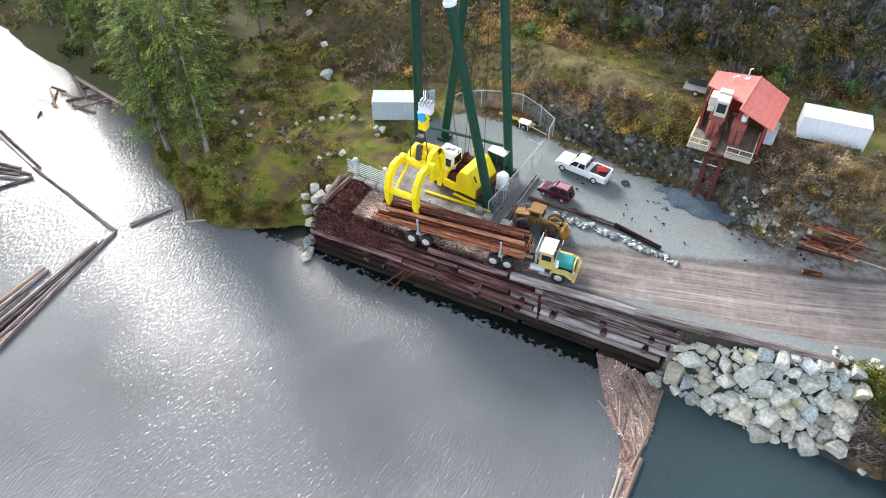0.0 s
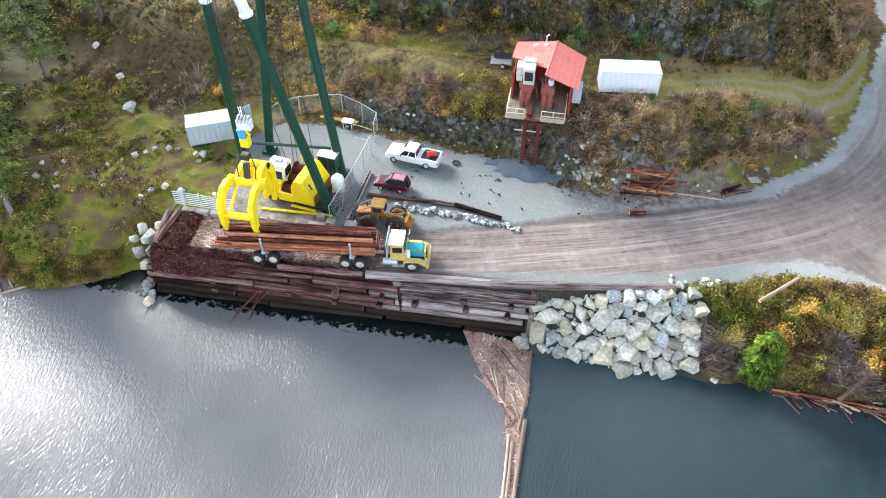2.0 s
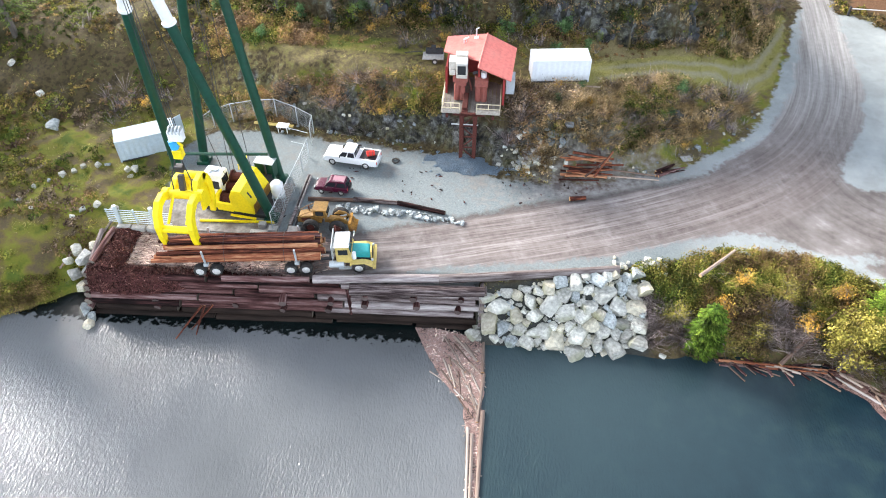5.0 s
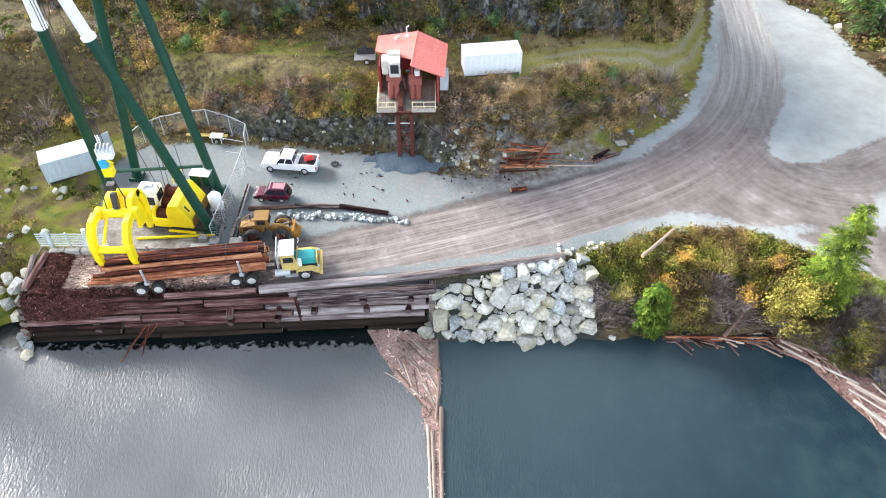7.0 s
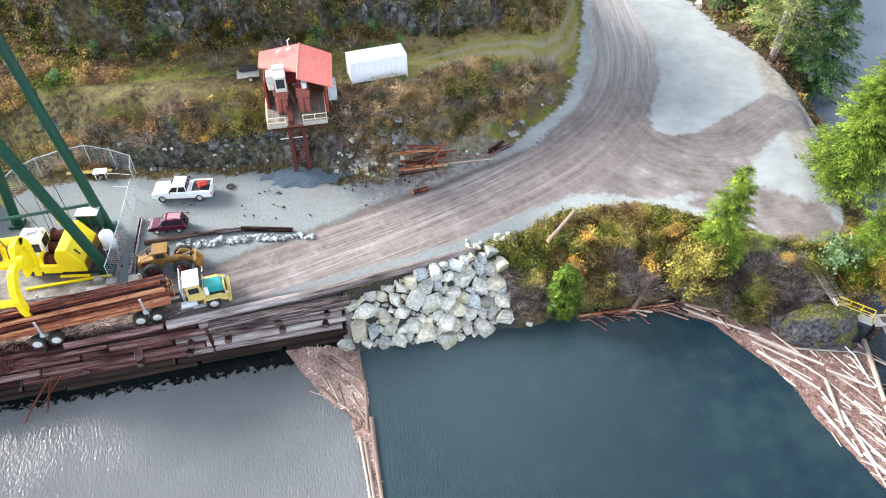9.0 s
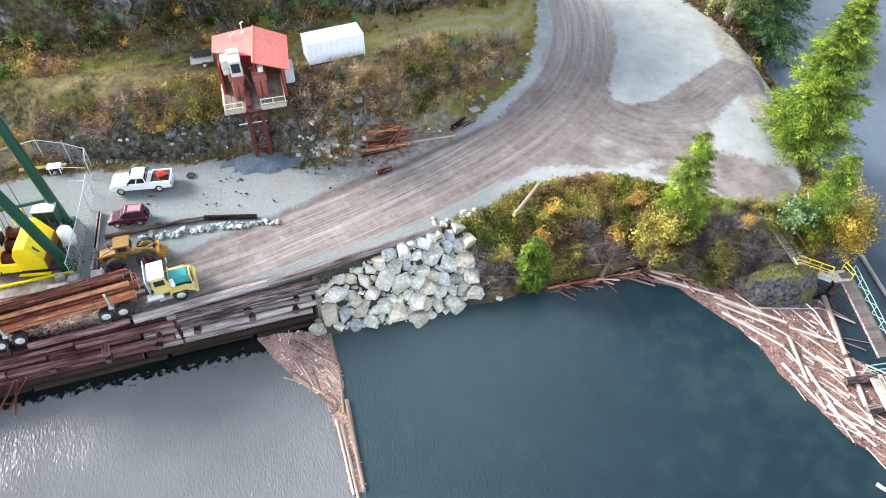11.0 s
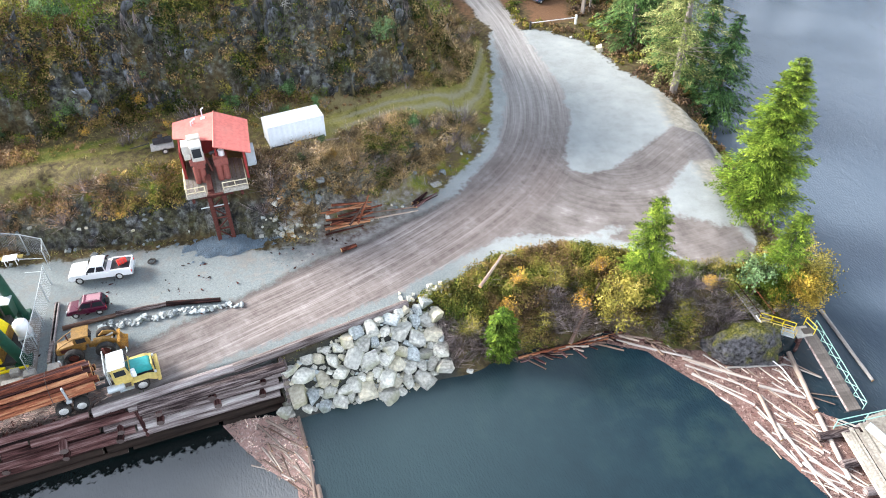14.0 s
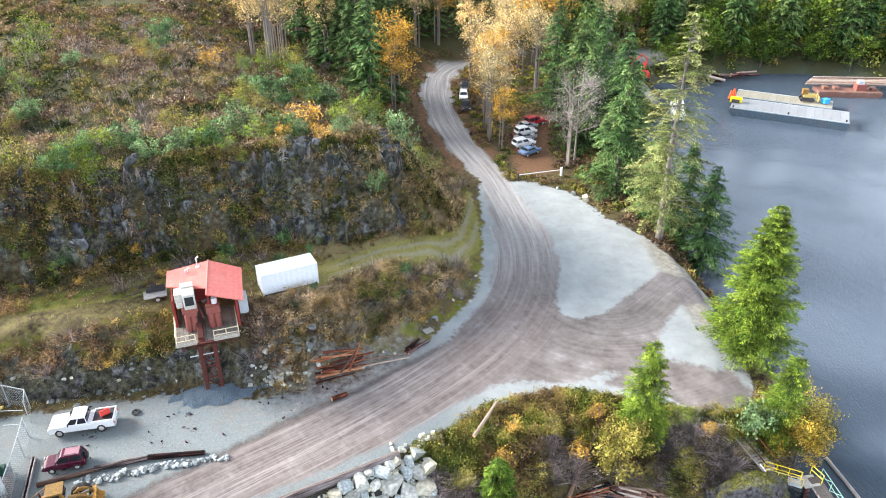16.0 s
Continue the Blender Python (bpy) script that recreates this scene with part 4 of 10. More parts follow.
k.new(co.outputs["Object"], patch.inputs["Vector"])
amp = n.new("ShaderNodeMapRange")
amp.inputs[1].default_value, amp.inputs[2].default_value, amp.inputs[3].default_value, amp.inputs[4].default_value = 0.38, 0.62, 0.35, 1.0
k.new(patch.outputs[0], amp.inputs[0])
ms = n.new("ShaderNodeMath")
ms.operation = "MULTIPLY"
shel, rough_w = n.new("ShaderNodeMapRange"), n.new("ShaderNodeMath")
shel.inputs[1].default_value, shel.inputs[2].default_value, shel.inputs[3].default_value, shel.inputs[4].default_value = -0.5, 1.0, 1.0, 0.75
k.new(part_xyz.outputs[0], shel.inputs[0])
rough_w.operation = "MULTIPLY"
k.new(rip.outputs[0], rough_w.inputs[0])
k.new(shel.outputs[0], rough_w.inputs[1])
k.new(rough_w.outputs[0], ms.inputs[0])
k.new(amp.outputs[0], ms.inputs[1])
ad = n.new("ShaderNodeMath")
ad.operation = "ADD"
k.new(ms.outputs[0], ad.inputs[0])
calm = n.new("ShaderNodeMath")
calm.operation, calm.inputs[1].default_value = "MULTIPLY", 0.45
k.new(swell.outputs[0], calm.inputs[0])
k.new(calm.outputs[0], ad.inputs[1])
wbp = n.new("ShaderNodeBump")
wbp.inputs["Strength"].default_value, wbp.inputs["Distance"].default_value = 0.75, 0.15
k.new(ad.outputs[0], wbp.inputs["Height"])
k.new(wbp.outputs[0], wb.inputs["Normal"])
g = Geo().add([(-2500, -2500, 0), (2500, -2500, 0), (2500, 2500, 0), (-2500, 2500, 0)], [(0, 1, 2, 3)])
tagged(new("water", mesh_of("water", g, water_mat)), "dark rippled sheltered sea water", "water", kind="structure")

# ---------------------------------------------------------------- crane, its winch and its pad
def rot(rx=0, ry=0, rz=0):
    return pose(0, 0, 0, rx, ry, rz)


APEX, BACK_APEX = Vector((-28.0, 48.0, 39.0)), Vector((-26.2, 58.2, 40.2))
P1, P2, P3, P4 = Vector((-31.5, 53.9, 4.7)), Vector((-21.0, 49.4, 4.7)), Vector((-30.3, 57.4, 4.7)), Vector((-21.6, 55.2, 4.7))
crane = thing("log_crane", pose(-26, 53, 4.5), "tall green tubular A-frame log crane with white boom tips", "crane")
C0 = Vector((-26, 53, 4.5))
for q, a in ((P1, APEX), (P2, APEX)):
    e = q + (a - q) * 0.6
    leg = part("boom_leg", Geo().tube([q - C0, e - C0], [0.48, 0.42], 16), M["green_paint"], crane, smooth=True)
    part("boom_tip", Geo().tube([e - C0, a - C0], [0.45, 0.36], 16), M["white_paint"], crane, "white painted tubular tip", smooth=True)
    part("flange", Geo().tube([e - C0 - (a - q).normalized() * 0.12, e - C0 + (a - q).normalized() * 0.12], 0.56, 16), M["white_paint"], leg)
for q in (P3, P4):
    part("mast_leg", Geo().tube([q - C0, BACK_APEX - C0], [0.46, 0.38], 16), M["green_paint"], crane, smooth=True)
part("boom_head", Geo().box(APEX - C0, (1.6, 0.7, 1.1)).tube([APEX - C0 + Vector((-0.9, 0, -0.3)), APEX - C0 + Vector((0.9, 0, -0.3))], 0.5, 14), M["white_paint"], crane, bevel=0.04)
part("mast_head", Geo().box(BACK_APEX - C0, (1.3, 0.8, 0.9)), M["green_paint"], crane, bevel=0.04)
part("stay", Geo().tube([BACK_APEX - C0, APEX - C0], 0.05, 6), M["dark_steel"], crane)
for q in (P1, P2, P3, P4):
    part("foot", Geo().box(q - C0 + Vector((0, 0, -0.05)), (1.3, 1.3, 0.35)).box(q - C0 + Vector((0, 0, 0.3)), (0.25, 1.0, 0.6)), M["green_paint"], crane, bevel=0.03)
part("cross_strut", Geo().tube([Vector((-32.0, 53.8, 8.2)) - C0, Vector((-22.2, 54.6, 8.2)) - C0], 0.16, 8), M["green_paint"], crane)
hook = Vector((-26.5, 46.7, 15.2))
for dx in (-0.25, -0.08, 0.1, 0.27):
    part("hoist_rope", Geo().tube([hook + Vector((dx, 0, 0.9)) - C0, APEX + Vector((dx * 1.5, 0, -0.4)) - C0], 0.03, 5), M["dark_steel"], crane)
for a, b in (((-25.6, 51.6, 7.6), APEX), ((-24.9, 52.2, 7.6), BACK_APEX), ((-25.4, 52.4, 7.6), BACK_APEX), ((-23.6, 53.2, 7.6), BACK_APEX)):
    part("winch_rope", Geo().tube([Vector(a) - C0, Vector(b) - C0], 0.03, 5), M["dark_steel"], crane)

# the hook block and grapple that hang from the boom and bite into the load
G0 = Vector((-26.8, 45.4, 6.4))
grapple = thing("log_grapple", pose(*G0), "bright yellow steel log grapple clamped over the log load", "grapple")


def arc_plate(side, x, w=0.42, shift=0.0):
    """One curved tine, from the pivot out and down to a pointed tip; side -1 towards the water."""
    outer, inner = [], []
    ctl = [(0.25, 4.35, 0.34), (1.0, 4.75, 0.4), (1.9, 4.7, 0.43), (2.6, 4.1, 0.44), (2.95, 3.1, 0.42), (2.95, 1.9, 0.36), (2.72, 0.85, 0.28), (2.45, 0.2, 0.14)]
    for i, (y, z, r) in enumerate(ctl):
        y0, z0, _ = ctl[max(i - 1, 0)]
        y1, z1, _ = ctl[min(i + 1, len(ctl) - 1)]
        d = Vector((y1 - y0, z1 - z0)).normalized()
        outer.append((side * (y - d.y * r), z + d.x * r))
        inner.append((side * (y + d.y * r), z - d.x * r))
    return Geo().prism(outer + inner[::-1], x - w / 2, x + w / 2, "x")


for x in (-1.45, 1.45):
    part("front_tine", arc_plate(-1, x, 0.5), M["yellow_paint"], grapple, bevel=0.05)
for x in (-0.95, 0.95):
    part("back_tine", arc_plate(1, x, 0.5), M["yellow_paint"], grapple, bevel=0.05)
part("front_tube", Geo().tube([(-1.45, -2.85, 2.7), (1.45, -2.85, 2.7)], 0.33, 14), M["yellow_paint"], grapple, smooth=True)
part("toe_bar", Geo().box((0, -2.7, 0.75), (2.9, 0.3, 0.35), rot(12)), M["yellow_paint"], grapple, bevel=0.03)
part("pivot_tube", Geo().tube([(-1.75, 0, 4.25), (1.75, 0, 4.25)], 0.42, 16).tube([(-1.8, 0, 4.25), (-1.3, 0, 4.25)], 0.55, 16).tube([(1.3, 0, 4.25), (1.8, 0, 4.25)], 0.55, 16), M["yellow_paint"], grapple, smooth=True)
part("back_tube", Geo().tube([(-1.2, 2.2, 4.65), (1.2, 2.2, 4.65)], 0.36, 14), M["yellow_paint"], grapple, smooth=True)
for x in (-0.8, 0.8):
    part("closing_ram", Geo().tube([(x, -2.5, 3.0), (x, -0.1, 4.5)], 0.13, 10), M["yellow_paint"], grapple, smooth=True)
    part("hose", Geo().tube([(x, 0.1, 4.6), (x * 1.1, 0.4, 5.6), (x * 0.4, 0.9, 7.2), (0.2 * x, 1.2, 8.2)], 0.05, 6), M["dark_steel"], grapple)
part("side_plate", Geo().prism([(0.9, 1.6), (2.5, 1.2), (2.9, 2.8), (2.4, 4.4), (1.2, 4.2)], 0.72, 0.98, "x"), M["yellow_paint"], grapple, bevel=0.03)
part("yoke", Geo().box((0, 0.35, 5.3), (0.5, 0.4, 1.5), rot(-14)).box((0, 0.75, 6.6), (0.7, 0.6, 0.6)), M["dark_steel"], grapple, bevel=0.03)
part("swivel", Geo().box((0.1, 1.15, 7.9), (0.8, 0.75, 0.85)), M["yellow_paint"], grapple, bevel=0.06)
part("motor", Geo().tube([(-0.1, 1.25, 8.2), (-0.2, 1.3, 9.1)], 0.36, 12), M["blue_paint"], grapple, "blue hydraulic rotator motor", smooth=True)
block = thing("hook_block", pose(*hook), "white steel hook block with hoist ropes hung from the boom", "hook")
part("cheek", Geo().box((0, 0, 0.9), (1.25, 0.7, 1.0)), M["white_paint"], block, bevel=0.05)
for i in range(4):
    part("sheave", Geo().tube([(-0.45 + i * 0.3, 0, 1.35), (-0.33 + i * 0.3, 0, 1.35)], 0.42, 14), M["galv"], block)
part("hook", Geo().tube([(0, 0, 0.5), (0, 0, 0.05), (0.25, 0, -0.2), (0.1, 0, -0.45)], 0.12, 8), M["yellow_paint"], block)

# winch skid
winch = thing("winch_unit", pose(-24.3, 51.3, 4.5, 0, 0, -8), "yellow skid-mounted diesel winch with drums and white cab", "winch")
part("base_frame", Geo().box((0, 0, 0.55), (6.2, 3.6, 0.3)).box((0, -1.5, 0.25), (6.4, 0.35, 0.4)).box((0, 1.5, 0.25), (6.4, 0.35, 0.4)), M["dark_steel"], winch, bevel=0.03)
part("housing", Geo().prism([(-0.2, 0.7), (2.1, 0.7), (2.1, 1.6), (1.1, 3.35), (0.2, 3.35), (-0.2, 2.5)], -2.0, 1.9), M["yellow_paint"], winch, "yellow winch housing with dark slots", bevel=0.05)
part("lower_panel", Geo().box((2.16, -0.1, 1.25), (0.08, 3.5, 1.0)), M["old_yellow"], winch)
for y in (-1.3, 0.0):
    part("slot", Geo().box((-0.03, y, 0), (0.7, 0.16, 0.05)), M["dark_steel"], winch, at=pose(1.62, 0, 2.5, 0, 60, 0))
for z, y in ((1.3, -1.0), (1.5, 0.4), (2.0, 1.4)):
    part("drum", Geo().tube([(-1.5, y, z), (-0.25, y, z)], 0.55, 18).tube([(-1.5, y, z), (-1.4, y, z)], 0.75, 18).tube([(-0.35, y, z), (-0.25, y, z)], 0.75, 18), M["rust"], winch, "rusty red rope drum", smooth=True)
part("drum_frame", Geo().box((-1.65, 0, 1.5), (0.25, 3.2, 1.6)).box((-0.9, -1.9, 1.1), (1.6, 0.3, 0.9)), M["yellow_paint"], winch, bevel=0.03)
cab = part("cab", Geo().prism([(-1.0, 0.8), (0.7, 0.8), (0.7, 2.9), (0.5, 3.1), (-0.8, 3.1), (-1.05, 2.0)], -0.9, 0.9, "x"), M["white_paint"], winch, "white operator cab with dark windows", bevel=0.04, at=pose(-2.4, 0.2, 0.6))
part("window", Geo().box((0, -1.045, 2.05), (1.45, 0.05, 0.85), rot(-8)), M["glass"], cab)
part("window", Geo().box((0.92, -0.1, 2.2), (0.05, 1.1, 0.9)), M["glass"], cab)
part("window", Geo().box((-0.92, -0.1, 2.2), (0.05, 1.1, 0.9)), M["glass"], cab)
part("roof_vent", Geo().box((0, 0, 3.2), (0.8, 0.5, 0.16)).box((-0.3, -0.4, 3.18), (0.3, 0.3, 0.12)), M["galv"], cab, bevel=0.02)
part("walkway", Geo().box((-2.4, -0.9, 1.0), (1.5, 2.0, 0.5)), M["yellow_paint"], winch, bevel=0.04)
engine = part("engine", Geo().box((1.1, 2.6, 1.2), (1.7, 1.1, 1.0)).box((0.6, 2.6, 1.9), (0.5, 0.6, 0.4)).tube([(1.5, 2.7, 1.7), (1.5, 2.7, 3.0)], 0.09, 8).tube([(0.2, 2.6, 1.2), (0.5, 2.6, 1.2)], 0.5, 12), M["dark_steel"], winch, "dark diesel engine block")
part("green_hood", Geo().box((1.2, 3.5, 2.0), (1.9, 1.1, 1.7)), M["green_paint"], winch, bevel=0.04)
part("hood_lid", Geo().box((1.2, 3.5, 2.9), (2.0, 1.2, 0.08)), M["galv"], winch)
for x in (-0.9, -0.5, -0.1):
    part("guard_rail", Geo().tube([(x, 1.9, 2.6), (x + 0.1, 2.4, 4.1)], 0.05, 6).tube([(x, 1.9, 3.2), (x + 0.4, 1.9, 3.6)], 0.05, 6), M["yellow_paint"], winch)
for y, l in ((-2.25, 2.6), (2.2, 3.0)):
    part("step_beam", Geo().box((1.0, y, 0.45), (l, 0.22, 0.14)), M["yellow_paint"], winch)

pad = tagged(new("crane_pad", mesh_of("crane_pad", Geo().box((-26.2, 50.9, 4.42), (12.4, 7.6, 0.28)), M["pad_concrete"], 0.05)), "stained concrete crane pad", "pad", kind="structure")
tagged(new("yellow_beam", mesh_of("yellow_beam", Geo().box((-24.2, 48.55, 4.68), (7.2, 0.22, 0.2), rot(0, 0, 3)), M["yellow_paint"], 0.02)), "yellow painted steel edge beam on the crane pad", "beam")
tank = thing("water_tank", pose(-20.75, 51.6, 4.5, 0, 0, 10), "white plastic tank on a steel stand", "tank")
part("body", Geo().tube([(0, 0, 1.25), (0, 0, 1.45), (0, 0, 2.55), (0, 0, 2.8)], [0.5, 0.62, 0.62, 0.4], 18), M["white_paint"], tank, smooth=True)
part("stand", Geo().box((0, 0, 1.2), (1.2, 1.2, 0.12)).box((-0.5, -0.5, 0.6), (0.1, 0.1, 1.2)).box((0.5, -0.5, 0.6), (0.1, 0.1, 1.2)).box((-0.5, 0.5, 0.6), (0.1, 0.1, 1.2)).box((0.5, 0.5, 0.6), (0.1, 0.1, 1.2)), M["galv"], tank)

# chain-link fence round the pad
wire = bpy.data.materials.new("chain_link")
wire.use_nodes = True
n, k = nodes_of(wire)
co, ck = n.new("ShaderNodeTexCoord"), n.new("ShaderNodeTexNoise")
ck.inputs["Scale"].default_value = 60.0
k.new(co.outputs["Object"], ck.inputs["Vector"])
n["Principled BSDF"].inputs["Base Color"].default_value = (0.55, 0.58, 0.6, 1)
n["Principled BSDF"].inputs["Roughness"].default_value = 0.5
fence = thing("chain_link_fence", pose(-20, 55, 4.5), "galvanised chain-link fence round the crane pad", "fence")
FENCE = [(-20.4, 47.6), (-20.1, 50.5), (-19.8, 53.5), (-19.6, 56.5), (-19.5, 59.0)]
FENCE_BACK = [(-19.7, 61.2), (-19.9, 63.2), (-22.0, 64.6), (-24.5, 65.3), (-27.0, 65.2), (-29.3, 64.5), (-31.0, 63.2), (-31.8, 61.4)]
F0 = Vector((-20, 55, 4.5))


def net(a, b, z0, z1, parent):
    """Woven wire between two posts: two families of slanting wires."""
    g = Geo()
    a, b = Vector(a), Vector(b)
    ln, h, cell = (b - a).length, z1 - z0, 0.24
    d = (b - a).normalized()
    off = d.cross(Vector((0, 0, 1))) * 0.006
    for s in (1, -1):
        t = -h
        while t < ln:
            u0, u1 = max(t, 0), min(t + h, ln)
            v0, v1 = u0 - t, u1 - t
            if s < 0:
                v0, v1 = h - v0, h - v1
            p, q = a + d * u0 + Vector((0, 0, z0 + v0)), a + d * u1 + Vector((0, 0, z0 + v1))
            w = Vector((0, 0, 0.009))
            g.add([p - w + off * s, q - w + off * s, q + w + off * s, p + w + off * s], [(0, 1, 2, 3)])
            t += cell
    part("mesh", g, wire, parent)


for line in (FENCE, FENCE_BACK):
    for i, (x, y) in enumerate(line):
        zb = height(x, y) - 4.5 if line is FENCE_BACK else 0.0
        p = Vector((x, y, 4.5 + max(zb, 0))) - F0
        part("post", Geo().tube([p, p + Vector((0, 0, 2.45))], 0.045, 8), M["galv"], fence)
        if i + 1 < len(line):
            x1, y1 = line[i + 1]
            q = Vector((x1, y1, 4.5 + (max(height(x1, y1) - 4.5, 0) if line is FENCE_BACK else 0))) - F0
            part("top_rail", Geo().tube([p + Vector((0, 0, 2.4)), q + Vector((0, 0, 2.4))], 0.035, 6), M["galv"], fence)
            net(p, q, 0.05, 2.4, fence)
for y, x2, y2 in ((60.2, -22.0, 60.9), (58.3, -21.0, 58.6)):
    part("brace_rail", Geo().tube([Vector((-19.6, y, 6.8)) - F0, Vector((x2, y2, 6.8)) - F0], 0.03, 6), M["galv"], fence)

# pale steel guard fence by the meadow
guard = thing("guard_fence", pose(-33, 47.4, 4.5), "pale steel guard fence with heavy end posts", "fence")
for x in (-2.3, 1.2):
    part("post", Geo().tube([(x, 0, 0), (x, 0, 2.3)], 0.2, 12), M["pale_steel"], guard, smooth=True)
for z in (0.25, 0.5, 0.75, 1.0, 1.25, 1.5, 1.75):
    part("rail", Geo().tube([(-3.4, 0.05, z), (2.9, -0.05, z)], 0.04, 8), M["pale_steel"], guard)
part("post", Geo().tube([(-0.6, 0.02, 0), (-0.6, 0.02, 1.9)], 0.08, 8), M["pale_steel"], guard)
rack = thing("pipe_trestle", pose(-24.2, 63.4, height(-24.2, 63.4), 0, 0, -4), "white trestle with yellow pipes in the fenced corner", "trestle")
part("board", Geo().box((0.9, 0, 0.8), (1.3, 0.9, 0.08)).box((0.4, -0.3, 0.4), (0.08, 0.08, 0.8)).box((1.4, -0.3, 0.4), (0.08, 0.08, 0.8)).box((0.4, 0.3, 0.4), (0.08, 0.08, 0.8)).box((1.4, 0.3, 0.4), (0.08, 0.08, 0.8)), M["white_paint"], rack, bevel=0.01)
for y in (0.35, 0.6):
    part("pipe", Geo().tube([(-2.6, y, 0.45), (1.9, y, 0.45)], 0.09, 8), M["cream_yellow"], rack)

# concrete blocks and sleepers along the back of the landing
for i, x in enumerate((-34.6, -33.2, -31.7, -30.2, -28.8)):
    tagged(new("concrete_block", mesh_of("concrete_block", Geo().box((x, 46.75, 4.7), (1.3, 0.55, 0.5), rot(0, 0, random.uniform(-3, 3))), M["concrete"], 0.04)), "weathered grey concrete edge block at the landing", "block", "edge blocks")
for x, y, sx, sy in ((-21.6, 47.0, 1.7, 0.6), (-19.4, 46.9, 1.8, 0.6), (-18.4, 47.6, 1.2, 0.9), (-20.4, 47.6, 0.9, 0.7), (-21.6, 48.2, 0.7, 0.6)):
    tagged(new("concrete_block", mesh_of("concrete_block", Geo().box((x, y, 4.75), (sx, sy, 0.6), rot(0, 0, random.uniform(-6, 6))), M["concrete"], 0.05)), "weathered grey concrete block by the fence end", "block", "fence blocks")
for y, l in ((52.2, 7.5), (53.4, 5.0)):
    tagged(new("timber_curb", mesh_of("timber_curb", Geo().box((-18.9 + 0.1 * (y - 52), y, 4.65), (0.3, l, 0.32), rot(0, 0, -2)), M["log_grey"], 0.03)), "grey weathered timber curb beside the fence", "timber")

# ---------------------------------------------------------------- log crib quay
def log_mesh(name, length, r0, r1, mat, ends, n=12, rings=9, bend=0.05, wob=0.05, seed=0):
    """A log along x: slightly bent, tapered and uneven; cut ends of their own colour."""
    rnd = random.Random(seed)
    ph, vs, fs = [rnd.uniform(0, 6.28) for _ in range(4)], [], []
    lumps = [1 + rnd.uniform(-wob, wob) for _ in range(n)]
    for i in range(rings):
        t = i / (rings - 1)
        cy, cz = bend * math.sin(t * 3.1 + ph[0]) * length * 0.1, bend * math.sin(t * 2.3 + ph[1]) * length * 0.06
        r = r0 + (r1 - r0) * t + rnd.uniform(-wob, wob) * r0 * 0.6
        for j in range(n):
            a = 2 * math.pi * j / n
            q = r * lumps[j] * (1 + rnd.uniform(-wob, wob) * 0.5)
            vs.append(((t - 0.5) * length, cy + q * math.cos(a), cz + q * math.sin(a)))
    for i in range(rings - 1):
        for j in range(n):
            fs.append((i * n + j, i * n + (j + 1) % n, (i + 1) * n + (j + 1) % n, (i + 1) * n + j))
    fs += [tuple(range(n))[::-1], tuple(range((rings - 1) * n, rings * n))]
    me = bpy.data.meshes.new(name)
    me.from_pydata(vs, [], fs)
    me.materials.append(mat)
    me.materials.append(ends)
    for p in me.polygons[-2:]:
        p.material_index = 1
    me.polygons.foreach_set("use_smooth", [True] * len(me.polygons))
    me.set_sharp_from_angle(angle=radians(50))
    return me


def lay(a, b):
    """The pose of a log's middle that points from a to b."""
    a, b = Vector(a), Vector(b)
    return Matrix.Translation((a + b) / 2) @ (b - a).to_track_quat("X", "Z").to_matrix().to_4x4()


def log_between(name, a, b, r, mat, parent=None, label="", category="log", group="", taper=0.85, ends=None, bend=0.04, seed=None, wob=0.05, rings=9, n=12):
    ln = (Vector(b) - Vector(a)).length
    ob = new(name, log_mesh(name, ln, r, r * taper, mat, ends or M["cut_end"], bend=bend, seed=random.randrange(9999) if seed is None else seed, wob=wob, rings=rings, n=n))
    if parent:
        ob.parent = parent
        ob.matrix_basis = Matrix.Translation(-parent.matrix_basis.translation) @ lay(a, b)
        return tagged(ob, label)
    ob.matrix_basis = lay(a, b)
    return tagged(ob, label, category, group)


def quay_y(x):
    return 41.05 + 0.037 * (x + 36)


random.seed(5)
# wet waterline logs, with the shade under the quay put into their colour
M["wet_shaded_log"] = bark("wet_shaded_log", [(0.32, (0.006, 0.005, 0.004)), (0.5, (0.016, 0.011, 0.009)), (0.7, (0.035, 0.023, 0.018)), (0.9, (0.08, 0.055, 0.045))], scale=8, rough=0.85, stretch=0.06)
quay = thing("log_quay", pose(-18, 41.6, 0), "weathered log crib quay wall over the water", "quay", kind="structure")
M["grey_end"] = plain("grey_end", (0.2, 0.17, 0.14), 0.9, grain=9, vary=0.3, dirty=0.4, dirt=(0.06, 0.045, 0.04), per_object=0.3)
ROWS = 7
for row in range(ROWS):
    z = 4.0 - row * 0.68
    out = -0.2 + row * 0.16
    cuts = [-36.2]
    while cuts[-1] < -9:
        cuts.append(cuts[-1] + random.uniform(7.5, 13.5))
    cuts = [c for c in cuts if c < -6] + [-0.35 - random.uniform(0, 0.9) + (0.4 if row < 5 else 0)]
    for a, b in zip(cuts[:-1], cuts[1:]):
        g = random.uniform(0.05, 0.3)
        j = random.uniform(-0.14, 0.1)
        mat = M["wet_shaded_log"] if row > 4 else M["log_dark"] if a < -16 or random.random() < 0.3 else M["log_grey"]
        log_between("face_log", (a + g, quay_y(a) - out + j, z + random.uniform(-0.06, 0.06)), (b - g, quay_y(b) - out + j, z + random.uniform(-0.06, 0.06)), random.uniform(0.34, 0.43), mat, quay, ends=M["grey_end"], taper=random.uniform(0.8, 1.05), wob=0.07)
